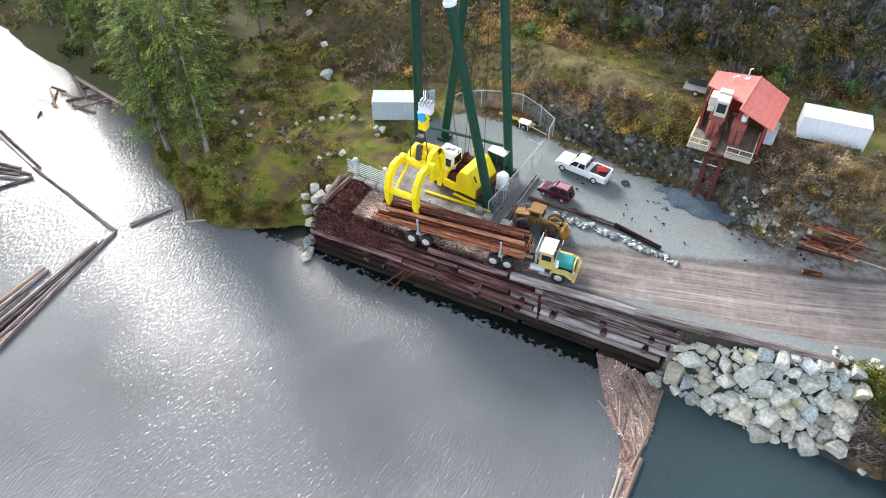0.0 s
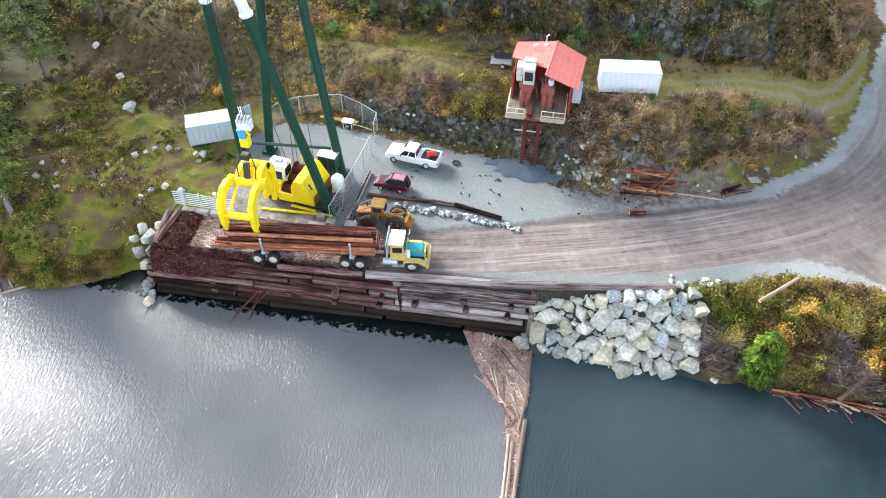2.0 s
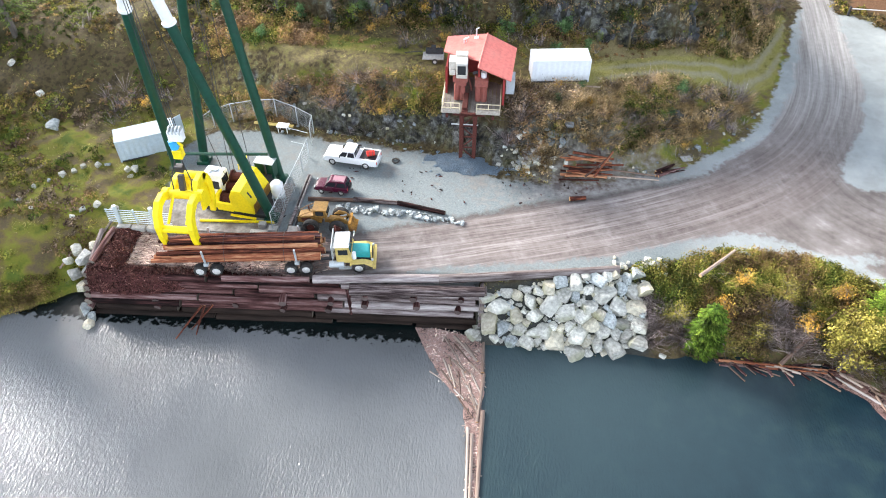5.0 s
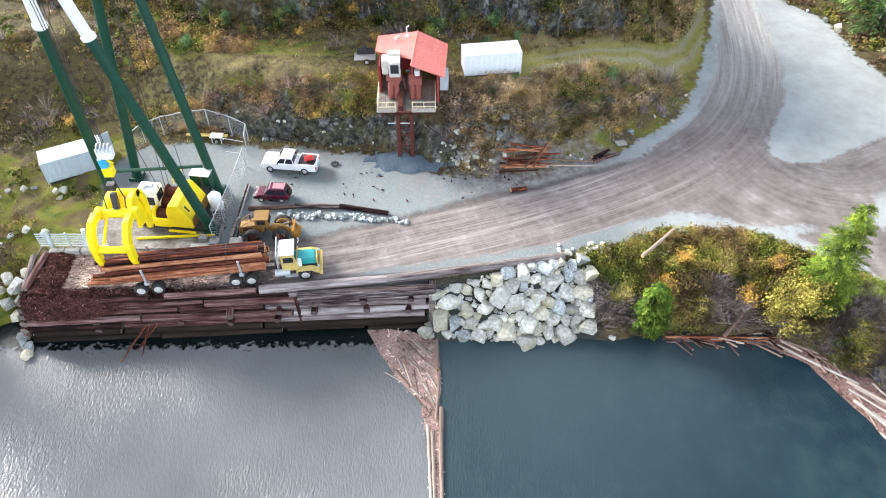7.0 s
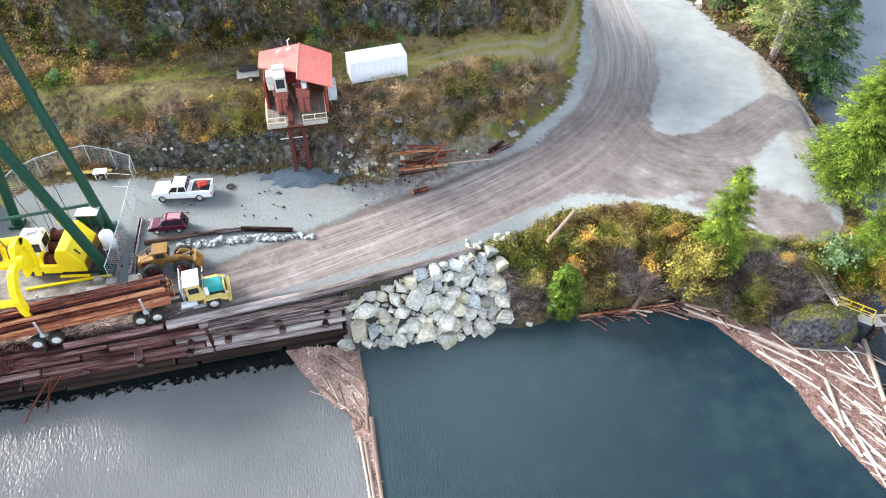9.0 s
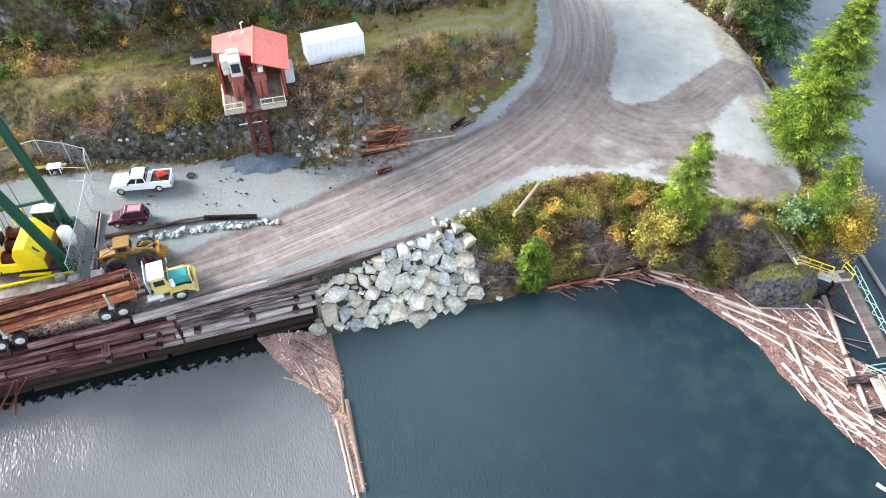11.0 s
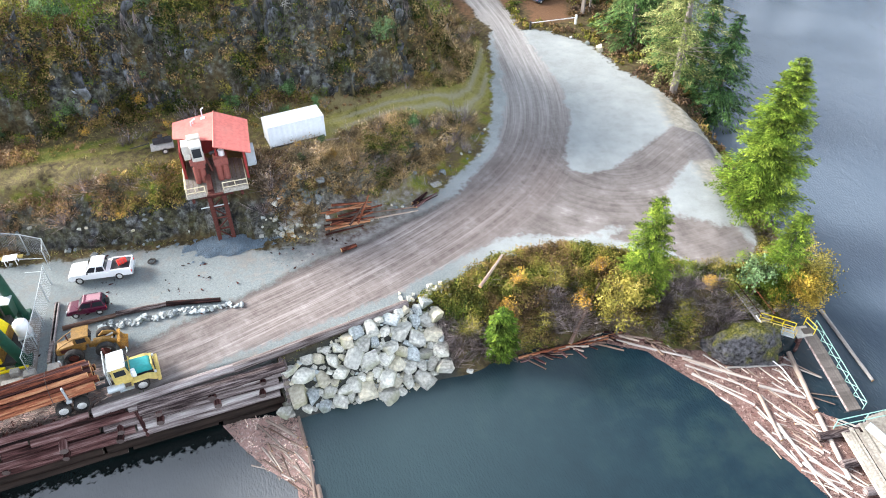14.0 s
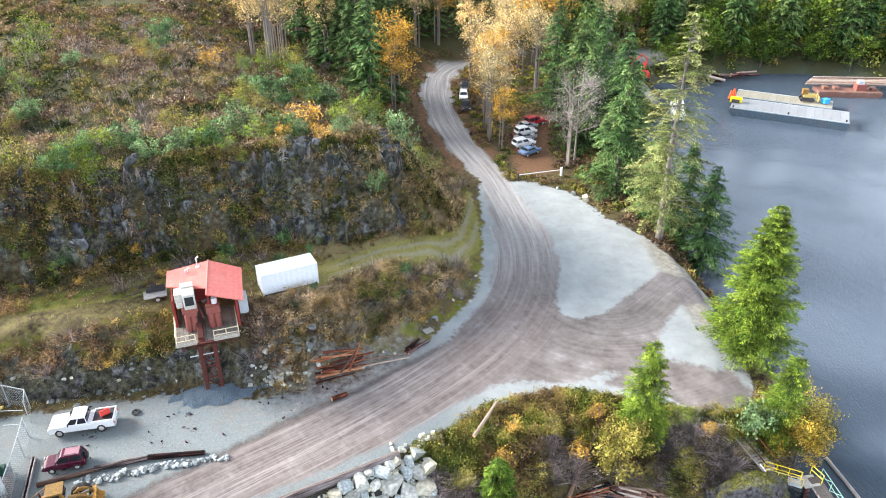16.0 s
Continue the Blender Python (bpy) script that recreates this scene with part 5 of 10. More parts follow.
M["tie_end"] = plain("tie_end", (0.1, 0.075, 0.07), 0.9, grain=9, vary=0.25, dirty=0.4, dirt=(0.15, 0.12, 0.1), per_object=0.3)
for x, ye, z in ((-34.35, 40.1, 1.5), (-30.2, 40.2, 1.6), (-30.0, 40.0, 0.9), (-22.6, 40.3, 1.6), (-18.25, 40.1, 2.6), (-18.0, 39.9, 1.9), (-13.95, 40.5, 2.6), (-13.9, 40.2, 1.9), (-10.75, 40.85, 3.2), (-10.7, 40.6, 2.4), (-6.35, 41.1, 3.2), (-6.2, 40.8, 2.4), (-2.1, 41.3, 3.2), (-2.3, 41.0, 2.0)):
    log_between("tie_log", (x, quay_y(x) + 0.4, z + 0.08), (x + random.uniform(-0.15, 0.15), ye + 0.35, z), random.uniform(0.26, 0.33), M["log_dark"], quay, ends=M["tie_end"], taper=1.0, rings=4)
log_between("post_log", (-12.3, quay_y(-12.3) - 0.2, 3.9), (-12.1, quay_y(-12.3) - 0.75, 0.6), 0.2, M["log_dark"], quay, ends=M["grey_end"])
for i in range(6):
    z = 4.0 - i * 0.68
    log_between("end_log", (-36.1 - i * 0.1, 41.0 - i * 0.2, z), (-36.0 - i * 0.1, 46.6, z), 0.35, M["log_dark"], quay, ends=M["grey_end"])
    log_between("end_log", (-0.2, 41.9 - i * 0.2, z), (-0.2, 44.2, z + 0.1), 0.33, M["log_grey"], quay, ends=M["grey_end"])

bull = [((-23.4, 41.2), (-15.6, 41.75), "log_dark", 0.3), ((-15.3, 41.75), (-3.6, 42.85), "log_grey", 0.42), ((-4.2, 42.7), (11.8, 45.35), "log_mid", 0.42)]
for a, b, mt, r in bull:
    log_between("bull_rail_log", (*a, 4.5 + r * 0.75), (*b, 4.5 + r * 0.75), r, M[mt], label="long weathered edge log along the quay", group="edge logs", ends=M["grey_end"], taper=0.9, rings=14)
log_between("bull_rail_log", (-12.0, 41.35, 4.2), (-0.1, 42.1, 4.2), 0.55, M["log_grey"], label="second weathered edge log with moss and weeds", group="edge logs", ends=M["grey_end"], rings=12)
log_between("bull_rail_log", (-35.7, 41.9, 4.75), (-35.5, 46.4, 4.75), 0.33, M["log_dark"], label="dark edge log across the end of the quay", group="edge logs", ends=M["grey_end"])
log_between("bull_rail_log", (-36.6, 46.3, 4.6), (-36.0, 42.3, 4.6), 0.26, M["log_grey"], label="dark edge log across the end of the quay", group="edge logs", ends=M["grey_end"])
for a, b in (((-25.6, 40.2, 1.9), (-27.6, 37.6, 0.05)), ((-25.2, 40.0, 2.2), (-25.9, 38.2, 0.1)), ((-24.6, 40.3, 2.0), (-26.4, 38.6, 0.3))):
    log_between("splintered_log", a, b, 0.11, M["log_red"], label="orange splintered wood hanging over the quay face", group="splintered wood", taper=0.5)


# ---------------------------------------------------------------- rocks
def rock_mesh(name, seed, mat, flat=0.78, pts=17):
    """A broken block: the hull of a few scattered corners, with its edges knocked off."""
    rnd = random.Random(seed)
    bm = bmesh.new()
    for i in range(pts):
        d = Vector((rnd.gauss(0, 1), rnd.gauss(0, 1), rnd.gauss(0, 1))).normalized()
        d = Vector([max(-0.68, min(0.68, c * 1.25)) for c in d]) * rnd.uniform(0.95, 1.15)
        bm.verts.new((d.x, d.y, d.z * flat))
    res = bmesh.ops.convex_hull(bm, input=list(bm.verts))
    bmesh.ops.delete(bm, geom=[v for v in bm.verts if not v.link_faces], context="VERTS")
    bmesh.ops.dissolve_limit(bm, angle_limit=radians(9), verts=list(bm.verts), edges=list(bm.edges))
    bmesh.ops.bevel(bm, geom=list(bm.edges), offset=0.1, segments=2, affect="EDGES", clamp_overlap=True)
    bmesh.ops.triangulate(bm, faces=list(bm.faces))
    me = bpy.data.meshes.new(name)
    bm.to_mesh(me)
    bm.free()
    me.polygons.foreach_set("use_smooth", [True] * len(me.polygons))
    me.set_sharp_from_angle(angle=radians(34))
    me.materials.append(mat)
    return me


M["tan_stone"] = plain("tan_stone", (0.52, 0.48, 0.38), 0.85, grain=3.0, vary=0.35, bump=0.7, dirty=0.7, dirt=(0.2, 0.21, 0.07), per_object=0.3)
M["blue_stone"] = plain("blue_stone", (0.38, 0.41, 0.41), 0.85, grain=3.4, vary=0.45, bump=0.8, dirty=0.7, dirt=(0.14, 0.16, 0.09), per_object=0.35)
STONES = ("stone", "tan_stone", "stone", "blue_stone", "stone")
ROCKS = [rock_mesh("rock", 100 + i, M[STONES[i % 5]]) for i in range(20)]
DARK_ROCKS = [rock_mesh("rock", 200 + i, M["dark_stone"]) for i in range(6)]


def put_rock(x, y, r, parent=None, name="rock", meshes=None, sink=0.25, z=None, label="", group="", squash=1.0):
    ob = new(name, random.choice(meshes or ROCKS))
    zz = (height(x, y) if z is None else z) + r * (0.6 - sink)
    o = parent.matrix_basis.translation if parent else Vector()
    m = pose(x - o.x, y - o.y, zz - o.z, random.uniform(-25, 25), random.uniform(-25, 25), random.uniform(0, 360))
    ob.matrix_basis = m @ Matrix.Diagonal((r * random.uniform(0.85, 1.3), r * random.uniform(0.7, 1.0), r * random.uniform(0.8, 1.1) * squash, 1))
    ob.parent = parent
    if not parent:
        tagged(ob, label, "boulder", group)
    return ob


riprap = thing("riprap", pose(7, 42, 0), "pale broken boulders piled as a shore slope", "rocks")
RIPRAP = [(-0.3, 42.3), (5, 43.6), (11.8, 45.2), (14.0, 45.6), (14.4, 43), (13.6, 41), (14.2, 40.5), (12, 39.6), (9.6, 39.4), (8.2, 38.9), (6, 39.5), (3.2, 39.6), (0.9, 39.8), (-1.2, 40.5)]
placed = []
random.seed(11)
for rmax, tries in ((0.98, 600), (0.75, 1500), (0.48, 4000), (0.3, 6000), (0.18, 7000)):
    for _ in range(tries):
        x, y = random.uniform(-1.6, 15), random.uniform(37.2, 46)
        r = rmax * random.uniform(0.8, 1.1)
        if not inside(np.array([x]), np.array([y]), RIPRAP)[0]:
            continue
        if y > 44 - 0.2 * (12 - x) and rmax > 0.9:
            continue
        if all((x - a) ** 2 + (y - b) ** 2 > ((r + c) * 0.6) ** 2 for a, b, c in placed):
            placed.append((x, y, r))
for x, y, r in placed[:720]:
    put_rock(x, y, r * 1.2, riprap, z=max(height(x, y), -0.1), sink=0.4, squash=0.95)
for x, y, r in ((-0.9, 40.4, 1.0), (15.2, 40.3, 0.55), (15.9, 39.6, 0.4)):
    put_rock(x, y, r, riprap, z=0.0)
for i in range(22):
    put_rock(random.uniform(11.4, 16.5), random.uniform(45.6, 47.2), random.uniform(0.16, 0.42), riprap, sink=0.2)
end_rocks = thing("end_riprap", pose(-38, 42.6, 0), "mossy grey boulders at the end of the quay", "rocks")
for x, y, r in ((-36.9, 42.8, 0.8), (-37.8, 43.6, 0.9), (-38.7, 44.4, 0.7), (-36.6, 41.2, 0.75), (-37.4, 41.6, 0.7), (-38.3, 42.4, 0.8), (-36.9, 39.9, 0.75), (-36.2, 39.2, 0.6), (-39.2, 43.4, 0.6), (-37.2, 45.0, 0.7), (-36.0, 38.4, 0.7)):
    put_rock(x, y, r, end_rocks, z=max(0.0, min(3.4, (y - 39.5) * 0.75)), sink=0.2)

row = [(-46.3, 51.9, 0.5), (-45.3, 53.0, 0.4), (-44.2, 54.0, 0.6), (-43.3, 54.6, 0.5), (-42.4, 55.1, 0.55), (-41.1, 55.6, 0.6), (-40.2, 55.9, 0.5), (-37.7, 55.1, 0.6), (-36.9, 55.3, 0.65), (-37.2, 54.4, 0.45), (-46.6, 49.6, 0.35), (-44.8, 48.6, 0.4), (-38.6, 49.6, 0.7), (-36.6, 49.2, 0.8), (-39.8, 48.9, 0.5), (-40.6, 48.2, 0.35), (-48.9, 61.7, 1.3), (-52, 66, 0.7), (-57, 70, 0.8), (-50.6, 49.4, 0.5), (-52.3, 48.4, 0.6), (-49.5, 47.6, 0.45), (-53.2, 50.8, 0.5), (-51.2, 51.6, 0.4)]
for x, y, r in row:
    put_rock(x, y, r * 0.75, label="pale grey boulder in the rough meadow", group="meadow boulders", sink=0.15)
strip = thing("rock_strip", pose(-9.5, 51.5, 4.5), "strip of pale broken rock beside the yard log", "rocks")
for i in range(150):
    t = random.random()
    x = -15.0 + t * 12.4
    put_rock(x, 51.75 - 1.15 * t * t + random.uniform(-0.75, 0.15) * (1.2 - 0.55 * t), random.uniform(0.1, 0.27) * (1.3 - 0.4 * t), strip, meshes=ROCKS[3::5] if i % 3 else DARK_ROCKS, z=4.5, sink=0.2)
log_between("yard_log", (-18.1, 52.35, 4.7), (-13.4, 52.55, 4.72), 0.22, M["drift"], label="pale log laid along the edge of the yard", group="yard logs", ends=M["cut_end"])
log_between("yard_log", (-13.6, 52.6, 4.72), (-8.8, 52.5, 4.72), 0.25, M["log_grey"], label="grey log laid along the edge of the yard", group="yard logs", ends=M["grey_end"])
log_between("yard_log", (-9.2, 52.5, 4.72), (-4.4, 51.5, 4.7), 0.25, M["log_dark"], label="dark log laid along the edge of the yard", group="yard logs", ends=M["grey_end"])
pile = thing("rock_pile", pose(3.6, 61.6, 4.5), "heap of broken grey rock at the foot of the slope", "rocks")
for i in range(70):
    x, y = random.gauss(3.4, 1.3), random.gauss(59.6, 0.7)
    put_rock(x, y, random.uniform(0.14, 0.42), pile, sink=0.1)
for i in range(18):
    x, y = random.gauss(5.8, 0.8), random.gauss(61.4, 0.6)
    put_rock(x, y, random.uniform(0.25, 0.6), pile, meshes=DARK_ROCKS, sink=0.1)
bigr = thing("shore_boulder", pose(41.0, 33.5, 0), "large mossy dark boulder at the water's edge", "boulder")
bm = bmesh.new()
bmesh.ops.create_icosphere(bm, subdivisions=5, radius=1)
for v in bm.verts:
    d = v.co.normalized()
    k_ = 1 + 0.22 * noise.noise(d * 1.5) + 0.13 * noise.noise(d * 3.4) + 0.05 * noise.noise(d * 9)
    v.co = Vector((d.x * 3.7, d.y * 2.2, max(d.z, -0.4) * 3.4)) * k_
me = bpy.data.meshes.new("rock")
bm.to_mesh(me)
bm.free()
me.polygons.foreach_set("use_smooth", [True] * len(me.polygons))


def mossy_rock(name):
    """Grey rock with lichen, and moss that grows on what faces upwards."""
    m = plain(name, (0.075, 0.072, 0.076), 0.9, grain=3.0, vary=0.9, bump=1.0, dirty=0.9, dirt=(0.028, 0.026, 0.022))
    n, k = nodes_of(m)
    b = n["Principled BSDF"]
    stone = b.inputs["Base Color"].links[0].from_socket
    ge, ax, nz, lift, fac = n.new("ShaderNodeNewGeometry"), n.new("ShaderNodeSeparateXYZ"), n.new("ShaderNodeTexNoise"), n.new("ShaderNodeMath"), n.new("ShaderNodeMapRange")
    nz.inputs["Scale"].default_value, nz.inputs["Detail"].default_value = 0.9, 6
    k.new(ge.outputs["Position"], nz.inputs["Vector"])
    k.new(ge.outputs["Normal"], ax.inputs[0])
    lift.operation, lift.inputs[1].default_value = "MULTIPLY_ADD", 0.35
    k.new(ax.outputs[2], lift.inputs[0])
    k.new(nz.outputs[0], lift.inputs[2])
    fac.inputs[1].default_value, fac.inputs[2].default_value = 0.6, 0.84
    k.new(lift.outputs[0], fac.inputs[0])
    moss, mx = ramp(n, [(0.35, (0.035, 0.04, 0.01)), (0.5, (0.085, 0.085, 0.02)), (0.65, (0.15, 0.135, 0.04))]), n.new("ShaderNodeMix")
    fine = n.new("ShaderNodeTexNoise")
    fine.inputs["Scale"].default_value = 6.0
    k.new(ge.outputs["Position"], fine.inputs["Vector"])
    k.new(fine.outputs[0], moss.inputs[0])
    mx.data_type = "RGBA"
    k.new(fac.outputs[0], mx.inputs[0])
    k.new(stone, mx.inputs[6])
    k.new(moss.outputs[0], mx.inputs[7])
    k.new(mx.outputs[2], b.inputs["Base Color"])
    return m


M["moss_stone"] = mossy_rock("moss_stone")
me.materials.append(M["moss_stone"])
ob = new("rock", me)
ob.parent, ob.matrix_basis = bigr, pose(0.5, 0.3, 0.1, 0, 0, -18)
gravel_cone = thing("gravel_heap", pose(-2.6, 59.6, 4.5), "low heap of blue-grey crushed gravel under the tower", "gravel", kind="stuff")
vs, qs = [], []
def heap_z(x, y):
    rr = math.hypot(x / 4.6, (y + 0.05 * x) / 1.9) + 0.35 * noise.noise(Vector((x * 0.7, y * 0.9, 4)))
    return 0.6 * max(0.0, 1 - max(rr, 0.0) ** 1.4) + 0.12 * noise.noise(Vector((x * 1.6, y * 1.6, 2))) - 0.06


for i in range(7600):
    x, y = random.uniform(-5.4, 5.4), random.uniform(-2.3, 2.3)
    z = heap_z(x, y)
    if z < -0.01:
        continue
    z = max(z, 0.0) - 0.02
    s = random.uniform(0.05, 0.17) * random.uniform(0.5, 1)
    o = len(vs)
    t = random.uniform(0, 6.28)
    for j in range(3):
        vs.append((x + s * math.cos(t + 2.09 * j), y + s * math.sin(t + 2.09 * j), z))
    vs.append((x, y, z + s * 1.1))
    qs += [(o, o + 1, o + 3), (o + 1, o + 2, o + 3), (o + 2, o, o + 3)]
M["blue_gravel"] = plain("blue_gravel", (0.13, 0.17, 0.21), 0.9, grain=14, vary=0.6, bump=0.3, dirty=0.2)
ob = new("stones", cards("stones", vs, qs, M["blue_gravel"]))
ob.parent = gravel_cone
heap = Geo().add([(i * 0.25 - 5.5, j * 0.25 - 2.5, heap_z(i * 0.25 - 5.5, j * 0.25 - 2.5) - 0.02) for j in range(21) for i in range(45)], [(j * 45 + i, j * 45 + i + 1, j * 45 + i + 46, j * 45 + i + 45) for j in range(20) for i in range(44)])
part("heap", heap, M["blue_gravel"], gravel_cone, smooth=True)

# ---------------------------------------------------------------- wheels and vehicles
def wheel(parent, x, y, r, w, side, hub=0.55, rim_mat="rim"):
    """A tyre with its rim; side: +1 or -1, the side that the rim faces."""
    y0, y1 = y - w / 2, y + w / 2
    prof = [(r * 0.62, y0 + 0.02), (r * 0.93, y0), (r, y0 + w * 0.16), (r, y1 - w * 0.16), (r * 0.93, y1), (r * 0.62, y1 - 0.02)]
    seg = 20
    vs = [(x + p * math.cos(a), q, r + p * math.sin(a)) for p, q in prof for a in [2 * math.pi * j / seg for j in range(seg)]]
    fs = [(i * seg + j, i * seg + (j + 1) % seg, (i + 1) * seg + (j + 1) % seg, (i + 1) * seg + j) for i in range(5) for j in range(seg)]
    g = Geo().add(vs, fs)
    wh = part("wheel", g, M["tyre"], parent, smooth=True)
    yo = y1 if side > 0 else y0
    rim = Geo().tube([(x, yo - side * 0.16, r), (x, yo - side * 0.03, r)], [r * hub * 1.12, r * hub * 1.15], 18).tube([(x, yo - side * 0.05, r), (x, yo + side * 0.04, r)], r * 0.2, 10)
    part("rim", rim, M[rim_mat], wh, "pale steel rim" if rim_mat == "rim" else "rusty red rim", smooth=True)
    return wh


def car(name, m, label, paint, ln=4.5, wd=1.8, kind="suv", group="", roof=None):
    """A car along +x: lower body, glasshouse with separate panes, roof, bumpers, lamps and four wheels."""
    t = thing(name, m, label, "car" if kind != "pickup" else "pickup truck", group)
    h = ln / 2
    r = 0.34 if kind != "pickup" else 0.4
    if kind == "pickup":
        low = [(-h, 0.55), (-h + 0.05, 1.08), (-0.55, 1.1), (-0.5, 1.12), (1.05, 1.14), (1.25, 1.16), (h - 0.25, 1.08), (h - 0.02, 0.95), (h, 0.55), (h - 0.1, 0.45), (-h + 0.1, 0.45)]
        top = [(-0.62, 1.1), (-0.5, 1.72), (-0.3, 1.82), (0.55, 1.82), (0.75, 1.76), (1.42, 1.12)]
        axles = (-h + 1.25, h - 0.95)
    elif kind == "sedan":
        low = [(-h, 0.5), (-h + 0.03, 0.9), (-h + 0.7, 0.95), (0.9, 0.95), (h - 0.3, 0.85), (h, 0.7), (h - 0.02, 0.4), (-h + 0.1, 0.38)]
        top = [(-h + 0.65, 0.93), (-h + 1.35, 1.42), (-0.1, 1.45), (0.2, 1.4), (1.0, 0.93)]
        axles = (-h + 0.85, h - 0.85)
    else:
        low = [(-h, 0.5), (-h + 0.02, 1.0), (0.62, 1.02), (0.85, 1.02), (h - 0.3, 0.93), (h - 0.02, 0.8), (h, 0.5), (h - 0.1, 0.4), (-h + 0.1, 0.4)]
        top = [(-h + 0.05, 1.0), (-h + 0.25, 1.62), (-h + 0.45, 1.7), (0.05, 1.7), (0.2, 1.64), (0.78, 1.0)]
        axles = (-h + 0.75, h - 0.75)
    part("body", Geo().prism(low, -wd / 2, wd / 2), paint, t, bevel=0.05)
    narrow = wd / 2 - 0.12
    g = Geo()
    kk = len(top)
    zb, zt = top[0][1], max(p[1] for p in top)
    inset = lambda z: narrow + 0.08 - 0.16 * (z - zb) / (zt - zb)
    vs = [(x, -inset(z), z) for x, z in top] + [(x, inset(z), z) for x, z in top]
    g.add(vs, [(i, (i + 1) % kk, kk + (i + 1) % kk, kk + i) for i in range(kk)] + [tuple(range(kk))[::-1], tuple(range(kk, 2 * kk))])
    cabin = part("cabin", g, paint, t, bevel=0.03)
    xs, zs = [p[0] for p in top], [p[1] for p in top]
    z0, z1 = zb + 0.1, zt - 0.14
    def xat(z, front):
        seq = list(zip(xs, zs))
        seq = seq[len(seq) // 2:][::-1] if front else seq[:len(seq) // 2 + 1]
        return float(np.interp(z, [p[1] for p in seq], [p[0] for p in seq]))
    f0, f1, b0, b1 = xat(z0, True), xat(z1, True), xat(z0, False), xat(z1, False)
    for s in (-1, 1):
        panes = 2 if kind != "van" else 3
        for i in range(panes):
            u0, u1 = i / panes + 0.035, (i + 1) / panes - 0.035
            q = [(b0 + (f0 - b0) * u0, z0), (b0 + (f0 - b0) * u1, z0), (b1 + (f1 - b1) * u1, z1), (b1 + (f1 - b1) * u0, z1)]
            pane = Geo().add([(x, s * (inset(z) + o), z) for o in (0.0, 0.012) for x, z in q], [(0, 1, 2, 3), (4, 5, 6, 7), (0, 1, 5, 4), (1, 2, 6, 5), (2, 3, 7, 6), (3, 0, 4, 7)])
            part("side_window", pane, M["glass"], cabin)
    for front, nm in ((True, "windscreen"), (False, "rear_window")):
        xa, xb, o = (f0, f1, 0.02) if front else (b0, b1, -0.02)
        pane = Geo().add([(xa + d, -inset(z0) + 0.08, z0) for d in (0, o)] + [(xa + d, inset(z0) - 0.08, z0) for d in (0, o)] + [(xb + d, inset(z1) - 0.08, z1) for d in (0, o)] + [(xb + d, -inset(z1) + 0.08, z1) for d in (0, o)],
                         [(0, 2, 4, 6), (1, 3, 5, 7), (0, 1, 3, 2), (2, 3, 5, 4), (4, 5, 7, 6), (6, 7, 1, 0)])
        part(nm, pane, M["glass"], cabin)
    if roof:
        part("roof", Geo().box(((xs[1] + xs[-2]) / 2 - 0.15, 0, zt + 0.02), (abs(xs[-2] - xs[1]) * 0.72, wd * 0.68, 0.04)), roof, cabin, bevel=0.015)
        for y in (-0.5, 0.5):
            part("roof_rail", Geo().tube([(xs[1] + 0.3, y, zt + 0.08), (xs[-2] - 0.4, y, zt + 0.08)], 0.02, 6), M["dark_steel"], cabin)
    for x in axles:
        for s in (-1, 1):
            wheel(t, x, s * (wd / 2 - 0.09), r, 0.24, s, hub=0.5)
    part("front_bumper", Geo().box((h + 0.02, 0, 0.55), (0.14, wd * 0.96, 0.22)), M["dark_steel"] if kind != "pickup" else M["galv"], t, bevel=0.02)
    part("rear_bumper", Geo().box((-h - 0.02, 0, 0.55), (0.14, wd * 0.96, 0.2)), M["dark_steel"] if kind != "pickup" else M["galv"], t, bevel=0.02)
    for s in (-1, 1):
        part("headlight", Geo().box((h - 0.03, s * wd * 0.37, 0.82), (0.1, 0.3, 0.16)), M["galv"], t, bevel=0.02)
        part("tail_light", Geo().box((-h + 0.0, s * wd * 0.43, 0.85), (0.06, 0.14, 0.26)), M["red_paint"], t, bevel=0.01)
        part("mirror", Geo().box((f0 - 0.25, s * (wd / 2 + 0.08), zb + 0.12), (0.1, 0.2, 0.16)), M["dark_steel"], t, bevel=0.02)
    if kind == "pickup":
        part("bed", Geo().box((-h + 1.03, 0, 1.1), (1.86, wd - 0.3, 0.05)), M["dark_steel"], t)
        for s in (-1, 1):
            part("bed_rail", Geo().box((-h + 1.0, s * (wd / 2 - 0.07), 1.17), (2.0, 0.13, 0.14)), paint, t, bevel=0.02)
        part("tailgate", Geo().box((-h + 0.06, 0, 1.16), (0.1, wd - 0.2, 0.14)), paint, t, bevel=0.02)
    if kind == "suv" and roof:
        part("spare_wheel", Geo().tube([(-h - 0.22, 0, 0.95), (-h - 0.02, 0, 0.95)], 0.33, 18), M["tyre"], t, smooth=True)
    return t


pick = car("pickup_truck", pose(-14.75, 58.75, 4.5, 0, 0, 180 - 7.5) @ Matrix.Diagonal((0.95, 0.98, 1.04, 1)), "white crew-cab pickup parked on the gravel yard", M["car_white"], 6.0, 2.0, "pickup")
drum = thing("fuel_drum", pose(-12.75, 58.45, 5.64, 0, 0, 20), "red steel fuel drum in the pickup bed", "drum")
part("barrel", Geo().tube([(-0.42, 0, 0.34), (0.42, 0, 0.34)], 0.3, 16), M["red_paint"], drum, smooth=True)
for x in (-0.15, 0.15):
    part("hoop", Geo().tube([(x - 0.03, 0, 0.34), (x + 0.03, 0, 0.34)], 0.33, 16), M["dull_red"], drum)
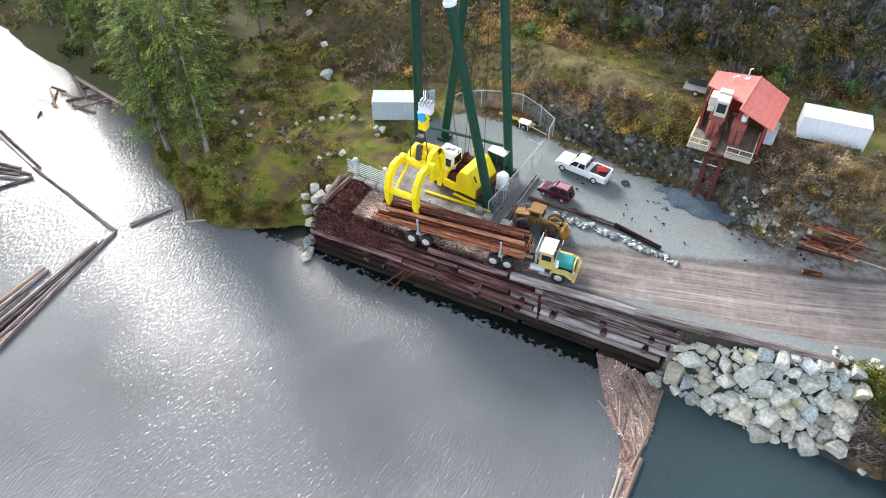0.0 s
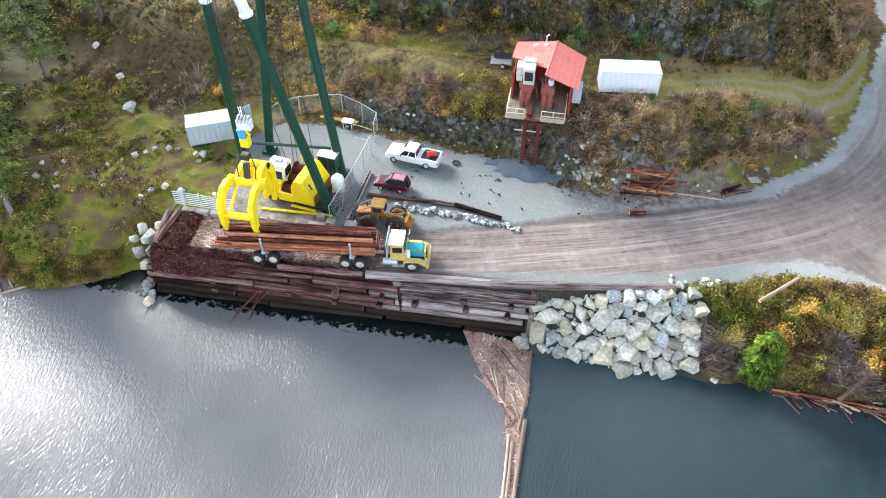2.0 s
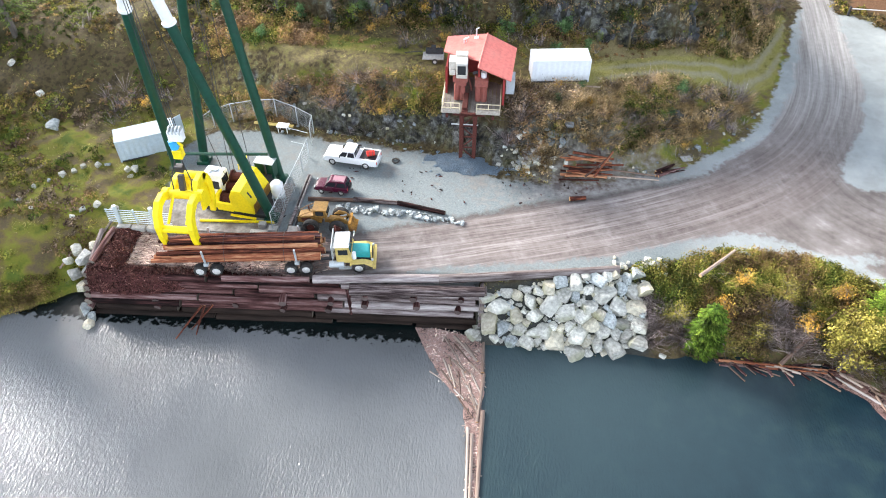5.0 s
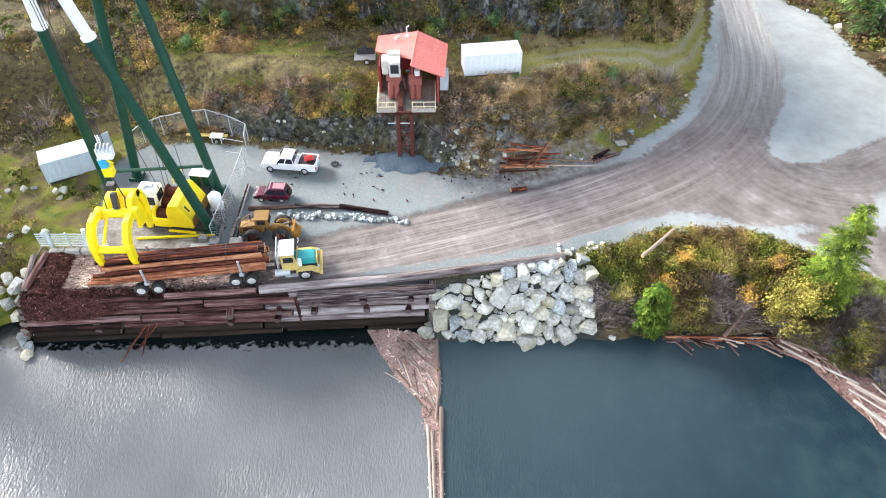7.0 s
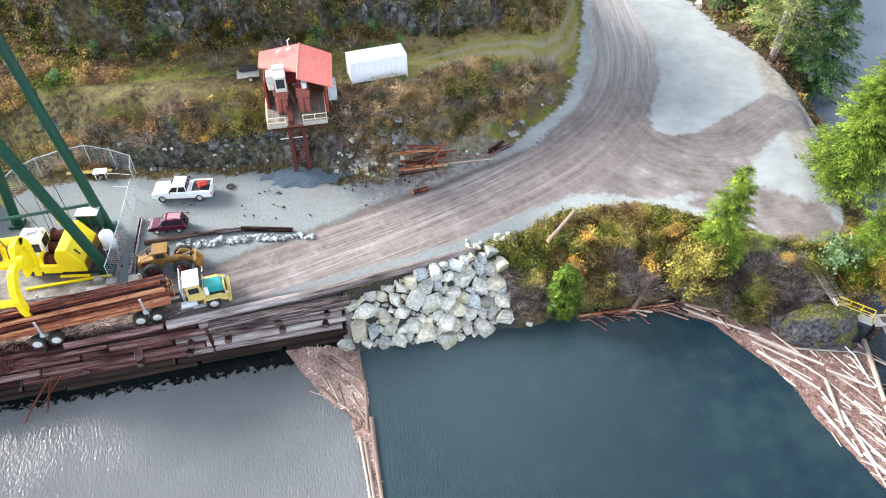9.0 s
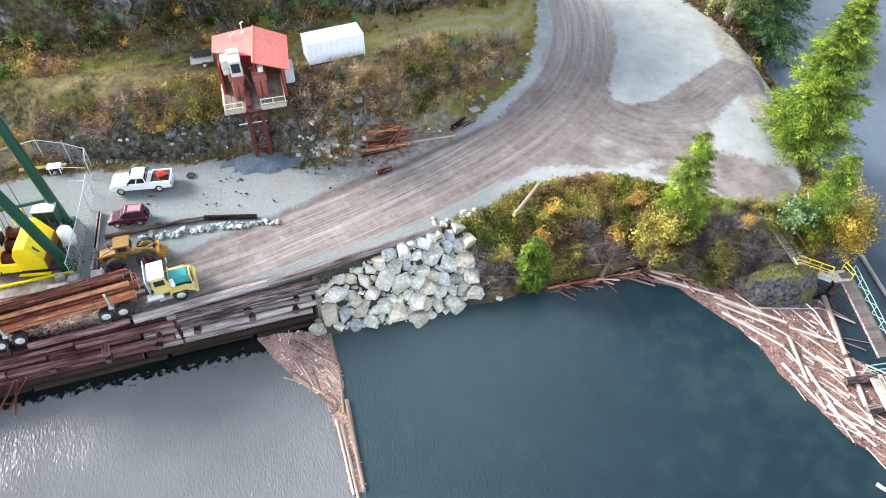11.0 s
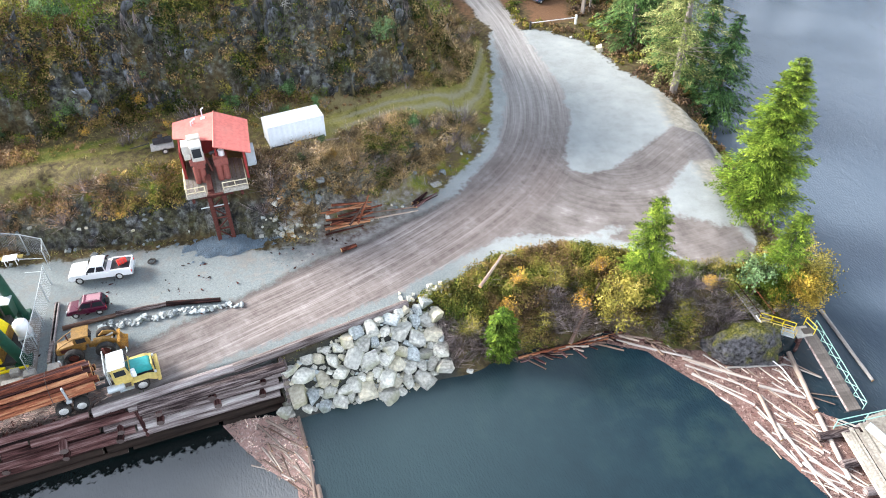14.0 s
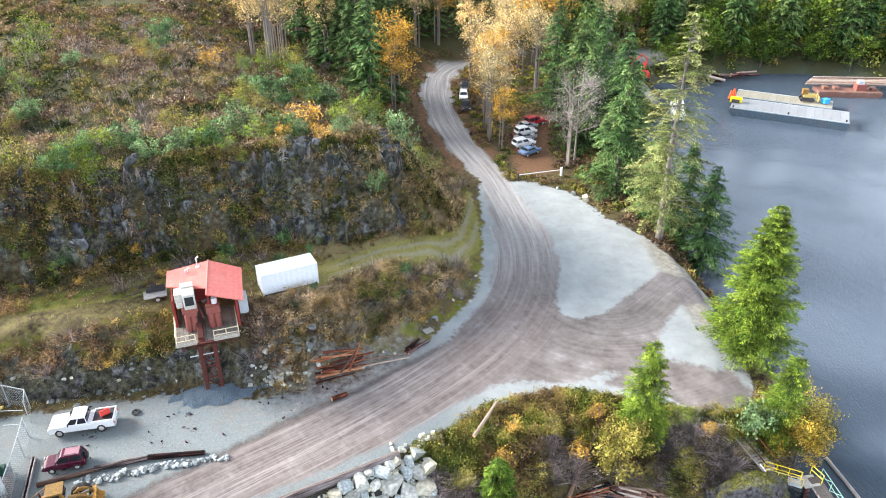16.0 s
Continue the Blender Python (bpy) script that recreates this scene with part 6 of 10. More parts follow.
# paler than the maroon body: the roof's reflection put into its paint
M["pink_sheen_roof"] = plain("pink_sheen_roof", (0.3, 0.16, 0.19), 0.35, grain=5, vary=0.06, bump=0.0)
suv = car("small_suv", pose(-15.95, 54.1, 4.5, 0, 0, 180 - 4) @ Matrix.Diagonal((0.92, 0.92, 0.92, 1)), "maroon compact off-roader parked on the gravel yard", M["maroon"], 3.7, 1.62, "suv", roof=M["pink_sheen_roof"])
tagged(new("tyre_ring", mesh_of("tyre_ring", Geo().tube([(-10.3 + 0.35 * math.cos(a), 59.2 + 0.35 * math.sin(a), 4.6) for a in [j * 0.4363 for j in range(14)]] + [(-9.95, 59.2, 4.6)], 0.09, 8, False), M["tyre"], smooth=True)), "old black tyre lying on the gravel", "tyre")

# articulated wheel skidder, old yellow
M["rust_yellow"] = plain("rust_yellow", (0.34, 0.17, 0.035), 0.75, grain=6, vary=0.5, bump=0.3, dirty=0.9, dirt=(0.1, 0.05, 0.03))
sk = thing("wheel_loader", pose(-15.5, 48.9, 4.5, 0, 0, 1.0) @ Matrix.Diagonal((0.84, 0.84, 0.78, 1)), "worn yellow articulated wheel loader parked beside the fence", "loader")
for x in (-1.55, 1.45):
    for s in (-1, 1):
        wheel(sk, x, s * 1.12, 0.95, 0.58, s, hub=0.4, rim_mat="rust")
part("rear_body", Geo().prism([(-3.1, 1.0), (-0.4, 1.0), (-0.4, 2.15), (-1.2, 2.2), (-2.9, 1.9), (-3.15, 1.5)], -0.62, 0.62), M["old_yellow"], sk, bevel=0.06)
for s in (-1, 1):
    part("engine_panel", Geo().box((-2.1, s * 0.64, 1.55), (1.1, 0.04, 0.5)), M["rust"], sk, "rusty engine side panel", bevel=0.01)
    part("guard_bar", Geo().tube([(-3.0, s * 0.6, 1.9), (-2.2, s * 0.66, 2.5), (-1.2, s * 0.7, 3.05)], 0.05, 6), M["old_yellow"], sk)
cb = part("cab", Geo().prism([(-1.2, 1.9), (0.25, 1.9), (0.35, 2.4), (0.15, 3.15), (-1.1, 3.15), (-1.25, 2.6)], -0.72, 0.72), M["old_yellow"], sk, "boxy worn yellow cab", bevel=0.05)
part("windscreen", Geo().box((0.3, 0, 2.62), (0.05, 1.15, 0.6), rot(0, -12)), M["glass"], cb)
for s in (-1, 1):
    part("side_window", Geo().box((-0.5, s * 0.73, 2.65), (0.9, 0.04, 0.62)), M["glass"], cb)
part("cab_roof", Geo().box((-0.45, 0, 3.2), (1.6, 1.65, 0.1)), M["old_yellow"], cb, bevel=0.03)
part("front_frame", Geo().box((1.3, 0, 1.15), (1.9, 0.8, 0.7)).box((0.3, 0, 1.05), (0.9, 0.5, 0.5)), M["old_yellow"], sk, bevel=0.05)
for s in (-1, 1):
    part("lift_arm", Geo().prism([(0.8, 1.5), (1.4, 2.1), (2.2, 1.9), (3.0, 1.0), (2.8, 0.7), (2.0, 1.5), (1.4, 1.6)], s * 0.55 - 0.1, s * 0.55 + 0.1), M["old_yellow"], sk, bevel=0.03)
    part("lift_ram", Geo().tube([(1.0, s * 0.32, 1.2), (2.3, s * 0.32, 1.7)], 0.09, 8), M["galv"], sk)
part("bucket", Geo().prism([(2.7, 0.35), (3.5, 0.3), (3.1, 0.45), (2.85, 1.0), (2.95, 1.5), (2.6, 1.4)], -1.0, 1.0), M["rust_yellow"], sk, "rust-worn bucket", bevel=0.02)
part("exhaust", Geo().tube([(-1.9, 0.35, 2.0), (-1.9, 0.35, 2.9)], 0.07, 8), M["rust"], sk)
part("grille", Geo().box((-3.16, 0, 1.5), (0.08, 1.2, 0.7)), M["dark_steel"], sk)
part("winch_plate", Geo().box((-3.35, 0, 0.8), (0.12, 1.9, 0.9), rot(0, 8)), M["dark_steel"], sk, bevel=0.02)

# log truck with its pole trailer
TX, TY, TH = -11.55, 44.45, 6.5
truck = thing("log_truck", pose(TX, TY, 4.5, 0, 0, TH), "old cream and teal log truck with pole trailer on the quay", "log truck")
for s in (-1, 1):
    wheel(truck, 0, s * 1.2, 0.58, 0.36, s, hub=0.62)
    for x in (-4.7, -6.05, -12.65, -14.1):
        wheel(truck, x, s * 1.15, 0.58, 0.6, s, hub=0.62)
part("frame", Geo().box((-2.9, 0.42, 0.95), (8.2, 0.16, 0.3)).box((-2.9, -0.42, 0.95), (8.2, 0.16, 0.3)).box((1.1, 0, 0.9), (0.25, 1.0, 0.3)).box((-2.6, 0, 0.95), (0.2, 0.9, 0.25)).box((-6.7, 0, 0.95), (0.2, 0.9, 0.25)), M["dark_steel"], truck, bevel=0.02)
hood = part("hood", Geo().prism([(-0.55, 1.15), (1.05, 1.1), (1.05, 1.75), (0.9, 1.9), (-0.55, 2.02)], -0.55, 0.55), M["teal_paint"], truck, "teal painted bonnet", bevel=0.06)
part("grille", Geo().box((1.12, 0, 1.4), (0.14, 1.15, 0.95)), M["cream_yellow"], truck, bevel=0.03)
part("radiator", Geo().box((1.2, 0, 1.4), (0.04, 0.85, 0.7)), M["dark_steel"], truck)
part("bumper", Geo().box((1.38, 0, 0.72), (0.3, 2.75, 0.42)), M["cream_yellow"], truck, bevel=0.04)
for s in (-1, 1):
    part("front_fender", Geo().prism([(-0.8, 0.95), (-0.62, 1.28), (0.6, 1.32), (1.2, 1.1), (1.25, 0.85), (1.1, 0.85), (0.55, 1.2), (-0.55, 1.18), (-0.7, 0.9)], s * 1.15 - 0.3, s * 1.15 + 0.3), M["cream_yellow"], truck, bevel=0.03)
    part("headlight", Geo().tube([(1.15, s * 0.95, 1.3), (1.32, s * 0.95, 1.3)], 0.13, 12), M["galv"], truck)
    part("mirror", Geo().box((-0.45, s * 1.5, 2.3), (0.06, 0.22, 0.4)).tube([(-0.5, s * 1.05, 2.3), (-0.45, s * 1.5, 2.3)], 0.02, 5), M["galv"], truck)
    part("side_tank", Geo().tube([(-2.6, s * 1.05, 0.9), (-1.3, s * 1.05, 0.9)], 0.32, 14), M["galv"], truck, smooth=True)
    part("step", Geo().box((-1.2, s * 1.25, 0.62), (1.1, 0.35, 0.06)), M["galv"], truck)
cb = part("cab", Geo().prism([(-1.95, 1.0), (-0.5, 1.0), (-0.5, 1.95), (-0.62, 2.0), (-0.78, 2.82), (-1.95, 2.85)], -1.05, 1.05), M["cream_yellow"], truck, bevel=0.05)
part("cab_roof", Geo().box((-1.38, 0, 2.9), (1.35, 2.0, 0.14)), M["white_paint"], cb, "white cab roof", bevel=0.05)
part("windscreen", Geo().box((-0.68, 0, 2.4), (0.05, 1.75, 0.62), rot(0, -10)), M["glass"], cb)
for s in (-1, 1):
    part("side_window", Geo().box((-1.3, s * 1.06, 2.35), (0.85, 0.04, 0.6)), M["glass"], cb)
    part("door_line", Geo().box((-1.3, s * 1.057, 1.55), (0.95, 0.03, 0.8)), M["cream_yellow"], cb, bevel=0.01)
part("rear_window", Geo().box((-1.96, 0, 2.4), (0.04, 1.2, 0.5)), M["glass"], cb)
part("air_cleaner", Geo().tube([(-0.35, -0.85, 1.4), (-0.35, -0.85, 2.15)], 0.17, 12), M["white_paint"], truck, "white air cleaner can", smooth=True)
rack_frame = part("headache_rack", Geo().box((-2.25, 0, 3.1), (0.08, 2.5, 0.08)), M["galv"], truck, bevel=0.01)
part("rail", Geo().box((-2.25, 0, 2.1), (0.07, 2.4, 0.07)), M["galv"], rack_frame)
for y in (-1.3, -0.65, 0, 0.65, 1.3):
    part("bar", Geo().box((-2.25, y * 0.9, 2.05), (0.07, 0.06, 2.1)), M["galv"], rack_frame)
part("exhaust", Geo().tube([(-2.05, 1.15, 1.2), (-2.05, 1.15, 3.5)], 0.08, 8), M["rust"], truck)
part("antenna", Geo().tube([(-0.7, -0.95, 2.8), (-0.72, -0.98, 4.3)], 0.015, 5), M["dark_steel"], truck)
for x in (-5.4, -13.4):
    part("bunk", Geo().box((x, 0, 1.4), (0.4, 2.9, 0.3)).box((x, 0, 1.15), (0.9, 1.0, 0.3)), M["galv"], truck, bevel=0.03)
    for s in (-1, 1):
        part("stake", Geo().box((x, s * 1.42, 2.3), (0.16, 0.16, 1.9), rot(-s * 5)), M["galv"], truck, bevel=0.02)
part("reach_pole", Geo().box((-10.0, 0, 0.95), (7.0, 0.3, 0.3)), M["dark_steel"], truck, bevel=0.02)
part("trailer_frame", Geo().box((-13.4, 0, 0.95), (2.6, 1.0, 0.35)), M["dark_steel"], truck, bevel=0.02)
for x in (-4.7, -6.05, -12.65, -14.1):
    part("axle", Geo().tube([(x, -1.2, 0.58), (x, 1.2, 0.58)], 0.12, 8), M["dark_steel"], truck)

random.seed(21)
TM = pose(TX, TY, 4.5, 0, 0, TH)
slots = []
for row, (cnt, z) in enumerate(((6, 1.83), (6, 2.26), (5, 2.66), (4, 3.05), (2, 3.4))):
    for i in range(cnt):
        slots.append(((i - (cnt - 1) / 2) * 0.46 + random.uniform(-0.03, 0.03), z))
for y, z in slots:
    r = random.uniform(0.17, 0.27)
    front, back = -3.0 + random.uniform(-0.8, 0.2), -16.7 + random.uniform(-1.9, 2.0)
    log_between("log", TM @ Vector((front, y, z)), TM @ Vector((back, y + random.uniform(-0.12, 0.12), z + random.uniform(-0.1, 0.06))), r, M["log_red"] if random.random() < 0.62 else M["log_dark"], label="red-brown barked log loaded on the truck", group="logs on the truck", taper=random.uniform(0.7, 0.9), bend=0.03)
for x in (-6.4, -11.6):
    pts = [TM @ Vector((x, 1.5 * math.cos(a), 1.5 + 2.12 * math.sin(a))) for a in [math.pi * j / 12 for j in range(13)]]
    tagged(new("load_binder", mesh_of("load_binder", Geo().tube(pts, 0.022, 5), M["dark_steel"])), "thin steel binder cable over the log load", "cable", "load binders")

# ---------------------------------------------------------------- shipping containers
def container(m, label, paint, group="", door_open=False):
    t = thing("shipping_container", m, label, "container", group)
    ln, w, h = 6.06, 2.44, 2.6

    def corrugated(a, b, z0, z1, inward):
        a, b = Vector(a), Vector(b)
        d, cnt = (b - a), max(int((b - a).length / 0.14), 4)
        vs, fs = [], []
        for i in range(cnt + 1):
            p = a + d * (i / cnt) + Vector(inward) * (0.035 if i % 4 in (1, 2) else 0)
            vs += [(p.x, p.y, z0), (p.x, p.y, z1)]
        for i in range(cnt):
            fs.append((2 * i, 2 * i + 2, 2 * i + 3, 2 * i + 1))
        return Geo().add(vs, fs)

    part("side_wall", corrugated((-ln / 2, -w / 2 + 0.02, 0), (ln / 2, -w / 2 + 0.02, 0), 0.16, h - 0.1, (0, 1, 0)), paint, t)
    part("side_wall", corrugated((-ln / 2, w / 2 - 0.02, 0), (ln / 2, w / 2 - 0.02, 0), 0.16, h - 0.1, (0, -1, 0)), paint, t)
    part("end_wall", corrugated((-ln / 2 + 0.02, -w / 2, 0), (-ln / 2 + 0.02, w / 2, 0), 0.16, h - 0.1, (1, 0, 0)), paint, t)
    part("roof", Geo().box((0, 0, h - 0.03), (ln - 0.06, w - 0.06, 0.05)), paint, t)
    ribs = Geo()
    for i in range(13):
        ribs.box((-ln / 2 + 0.45 + i * 0.43, 0, h), (0.16, w - 0.3, 0.03))
    part("roof_ribs", ribs, paint, t)
    part("floor_frame", Geo().box((0, 0, 0.12), (ln - 0.02, w - 0.02, 0.16)), M["dark_steel"], t)
    for x in (-ln / 2 + 0.08, ln / 2 - 0.08):
        for y in (-w / 2 + 0.08, w / 2 - 0.08):
            part("corner_post", Geo().box((x, y, h / 2), (0.16, 0.16, h)), paint, t, bevel=0.02)
    for y in (-w / 2 + 0.06, w / 2 - 0.06):
        part("top_rail", Geo().box((0, y, h - 0.06), (ln - 0.3, 0.12, 0.12)), paint, t, bevel=0.02)
    for y, s in ((-w / 4, -1), (w / 4, 1)):
        at = pose(ln / 2 - 0.05, s * (w / 2 - 0.1), 0.1, 0, 0, s * (118 if door_open and s > 0 else 0))
        dr = part("door", Geo().box((0, -s * w / 4 + s * 0.06, 1.2), (0.08, w / 2 - 0.16, 2.3)), paint, t, bevel=0.02, at=at)
        part("lock_bar", Geo().tube([(0.07, -s * 0.5, 0.05), (0.07, -s * 0.5, 2.35)], 0.025, 6), M["galv"], dr)
    return t


container(pose(-36.75, 58.75, height(-37, 58) + 0.02, 0, 0, 27), "pale grey steel shipping container standing in the meadow", M["container_grey"], door_open=True)
container(pose(6.2, 67.75, max(height(5, 67.2), height(8, 68)) - 0.1, 0, 0, 7), "white shipping container on the grassy bench", M["container_white"])
log_between("pole_log", (3.7, 65.5, height(3.7, 65.5) + 0.12), (10.6, 65.6, height(10.6, 65.6) + 0.12), 0.09, M["drift"], label="thin pale pole lying beside the container", group="", taper=0.7)
tagged(new("flat_slab", mesh_of("flat_slab", Geo().box((20.2, 62.3, height(20.2, 62.3) + 0.1), (1.2, 0.8, 0.14), rot(4, 6, 20)), M["concrete"], 0.03)), "pale concrete slab lying on the verge", "slab")

# ---------------------------------------------------------------- winch house on its tower
HZ = 10.4
house = thing("winch_house", pose(-2.6, 62, HZ), "red-roofed open-fronted winch house on a steel tower", "hut")
for x in (-5.5, -0.9):
    part("deck_beam", Geo().box((x + 2.6 + 0.5, 1.0, -0.25), (0.25, 6.4, 0.35)), M["rust"], house, bevel=0.02)
for i in range(14):
    part("deck_board", Geo().box((-2.85 + i * 0.42, 1.4, -0.03), (0.39, 6.6, 0.07)), M["old_boards"], house)
part("side_wall", Geo().box((-2.75, 4.0, 1.5), (0.14, 5.0, 3.0)), M["red_wall"], house)
part("side_wall", Geo().box((3.1, 2.7, 1.5), (0.14, 5.4, 3.0)), M["red_wall"], house)
part("back_wall", Geo().box((0.15, 5.6, 1.7), (5.7, 0.14, 3.4)), M["red_wall"], house)
part("mid_post", Geo().box((0.55, 1.0, 2.0), (0.2, 0.2, 4.0)), M["red_wall"], house)
part("corner_post", Geo().box((3.1, -0.1, 1.5), (0.22, 0.22, 3.0)), M["red_wall"], house)
part("corner_post", Geo().box((-2.75, 1.6, 1.5), (0.22, 0.22, 3.0)), M["red_wall"], house)


def roof_plane(a, b, c, d, nm):
    """A sheet of four corners (ridge back, ridge front, eave front, eave back) with standing seams of tiles laid across it."""
    a, b, c, d = (Vector(p) for p in (a, b, c, d))
    nrm = (b - a).cross(d - a).normalized()
    if nrm.z < 0:
        nrm = -nrm
    sheet = part(nm, Geo().add([p + nrm * o for o in (-0.06, 0.03) for p in (a, b, c, d)], [(0, 1, 2, 3), (4, 5, 6, 7), (0, 1, 5, 4), (1, 2, 6, 5), (2, 3, 7, 6), (3, 0, 4, 7)]), M["roof_red"], house, "faded red sheet roof")
    rows = 13
    for i in range(rows):
        t0, t1 = i / rows, (i + 1.06) / rows
        p0, p1, q0, q1 = a + (d - a) * t0, a + (d - a) * min(t1, 1), b + (c - b) * t0, b + (c - b) * min(t1, 1)
        g = Geo().add([p0 + nrm * 0.032, q0 + nrm * 0.032, q1 + nrm * 0.06, p1 + nrm * 0.06, p1 + nrm * 0.033, q1 + nrm * 0.033], [(0, 1, 2, 3), (3, 2, 5, 4)])
        part("roof_strip", g, M["roof_red"], sheet)


roof_plane((1.1, 6.1, 4.35), (0.5, -0.5, 4.35), (3.75, -0.55, 3.05), (4.2, 5.7, 3.05), "roof")
roof_plane((1.1, 6.1, 4.3), (0.9, 0.6, 4.3), (-3.15, 3.2, 3.75), (-3.0, 6.2, 3.75), "roof")
part("ridge_cap", Geo().tube([(1.1, 6.15, 4.38), (0.5, -0.55, 4.38)], 0.07, 6), M["roof_red"], house)
for x, y, z, hh in ((0.0, 5.4, 4.2, 1.0), (-1.2, 4.5, 3.9, 0.6), (-1.0, 4.9, 3.9, 0.5)):
    part("flue", Geo().tube([(x, y, z - 0.3), (x, y, z + hh), (x + 0.25, y, z + hh + 0.15)], 0.07, 8), M["galv"], house)
    part("flashing", Geo().box((x, y, z + 0.02), (0.42, 0.42, 0.1), rot(0, -16)), M["white_paint"], house)
part("wall_locker", Geo().box((3.75, 2.4, 1.0), (0.9, 1.6, 1.7)), M["pale_steel"], house, "blue-grey locker hung on the side wall", bevel=0.03)
for x0, x1 in ((-2.9, -1.15), (0.55, 2.85)):
    xe = x0 if x0 < -2 else x1
    for z in (0.55, 1.1):
        part("rail", Geo().tube([(x0 if xe == x1 else x1, -1.85, z), (xe, -1.85, z), (xe, 1.8, z)], 0.05, 6), M["cream"], house, "cream painted tube rail")
    for x, y in ((x0, -1.85), ((x0 + x1) / 2, -1.85), (x1, -1.85), (xe, -0.6), (xe, 0.6), (xe, 1.8)):
        part("rail_post", Geo().tube([(x, y, 0), (x, y, 1.12)], 0.05, 6), M["cream"], house, "cream painted tube post")
    part("kick_board", Geo().box(((x0 + x1) / 2, -1.92, 0.2), (x1 - x0, 0.06, 0.5)), M["deck_boards"], house)
part("apron_plate", Geo().box((-0.3, -1.7, -0.05), (1.5, 0.9, 0.1), rot(-14)), M["rust"], house, "rusted apron plate", bevel=0.02)
tower = thing("steel_tower", pose(-2.85, 60.3, 4.5), "rusty braced steel tower carrying the winch house", "tower")
for x in (-0.68, 0.68):
    for y in (-0.1, 1.3):
        part("column", Geo().box((x, y - 0.25, 2.8), (0.38, 0.38, 5.9)), M["rust"], tower, bevel=0.03)
for i in range(4):
    z = 0.3 + i * 1.35
    s = 1 if i % 2 else -1
    part("brace", Geo().tube([(-0.66 * s, -0.18, z), (0.66 * s, -0.18, z + 1.25)], 0.07, 6), M["rust"], tower)
    part("cross_bar", Geo().box((0, -0.18, z), (1.5, 0.1, 0.14)), M["rust"], tower)
part("head_beam", Geo().box((0, 0.3, 5.45), (3.2, 0.25, 0.3)), M["rust"], tower, bevel=0.02)
part("platform_bar", Geo().tube([(-1.7, -0.3, 4.6), (1.0, -0.3, 4.6)], 0.06, 6), M["galv"], tower)
ldr = thing("hydraulic_loader", pose(-4.0, 63.0, HZ), "old cream cab and dull red hydraulic loader on the deck", "loader")
cb = part("cab", Geo().prism([(-0.75, 0.9), (0.65, 0.9), (0.65, 2.35), (0.45, 2.6), (-0.6, 2.6), (-0.8, 1.9)], -0.55, 0.55, "x"), M["cab_white"], ldr, bevel=0.05, at=pose(0.3, -0.4, 2.1, 8))
part("windscreen", Geo().box((0, -0.79, 1.95), (0.8, 0.06, 0.95), rot(-6)), M["glass"], cb)
part("side_window", Geo().box((0.57, 0, 1.95), (0.05, 0.9, 0.8)), M["glass"], cb)
part("engine_box", Geo().box((-0.6, -0.1, 4.0), (0.8, 1.3, 0.9)).box((-0.65, -0.6, 3.3), (0.6, 0.6, 0.6)).box((0.2, 0.6, 4.3), (1.2, 0.8, 0.7)), M["cab_white"], ldr, bevel=0.05)
part("turntable", Geo().box((0.15, -0.3, 2.6), (1.5, 1.2, 0.7)).box((0.2, -0.2, 2.0), (1.1, 1.0, 0.6)), M["dull_red"], ldr, bevel=0.04)
for x in (-0.2, 0.35):
    part("leg_drum", Geo().tube([(x, -0.5, 0.05), (x, -0.4, 1.8)], 0.3, 14).box((x, 0.2, 0.9), (0.4, 0.7, 1.8)), M["dull_red"], ldr, smooth=True)
part("arm", Geo().tube([(0.8, -0.2, 3.0), (1.1, -0.7, 2.2), (1.3, -0.9, 1.4)], 0.1, 8), M["rust"], ldr)
part("slew_frame", Geo().box((0.75, -1.5, 0.4), (0.55, 2.0, 0.5), rot(16)).box((0.75, -2.5, -0.25), (0.6, 0.5, 0.7)), M["rust"], ldr, bevel=0.05)
win = thing("drum_winch", pose(-1.75, 63.0, HZ), "dull red double drum winch on the deck", "winch")
for x in (-0.3, 0.3):
    part("drum", Geo().tube([(x, -0.6, 0.05), (x, -0.5, 1.7)], 0.32, 14).box((x, 0.1, 0.9), (0.5, 0.8, 1.7)), M["dull_red"], win, smooth=True)
part("hood", Geo().box((0, -0.1, 2.05), (1.35, 1.3, 0.75)), M["dull_red"], win, bevel=0.05)
part("canister", Geo().tube([(0.2, 0.0, 2.4), (0.2, 0.0, 3.0)], 0.3, 12), M["white_paint"], win, smooth=True)
part("pipe", Geo().tube([(-0.9, 0.3, 2.6), (0.0, 0.4, 2.8)], 0.16, 8), M["dark_steel"], win)
trl = thing("flat_trailer", pose(-7.3, 69.6, height(-7.3, 69.6), 0, 0, 2), "low grey flat deck trailer with dark machine on it", "trailer")
part("deck", Geo().box((0, 0, 0.5), (2.3, 1.5, 0.12)), M["concrete"], trl, bevel=0.02)
for s in (-1, 1):
    wheel(trl, 0.2, s * 0.85, 0.3, 0.2, s)
part("engine", Geo().box((0.1, 0.5, 0.85), (1.9, 0.5, 0.5)).box((0.0, 0.5, 1.25), (0.5, 0.5, 0.4)).tube([(-1.2, 0.6, 0.7), (-3.2, 0.7, 0.4)], 0.06, 6), M["dark_steel"], trl, bevel=0.02)

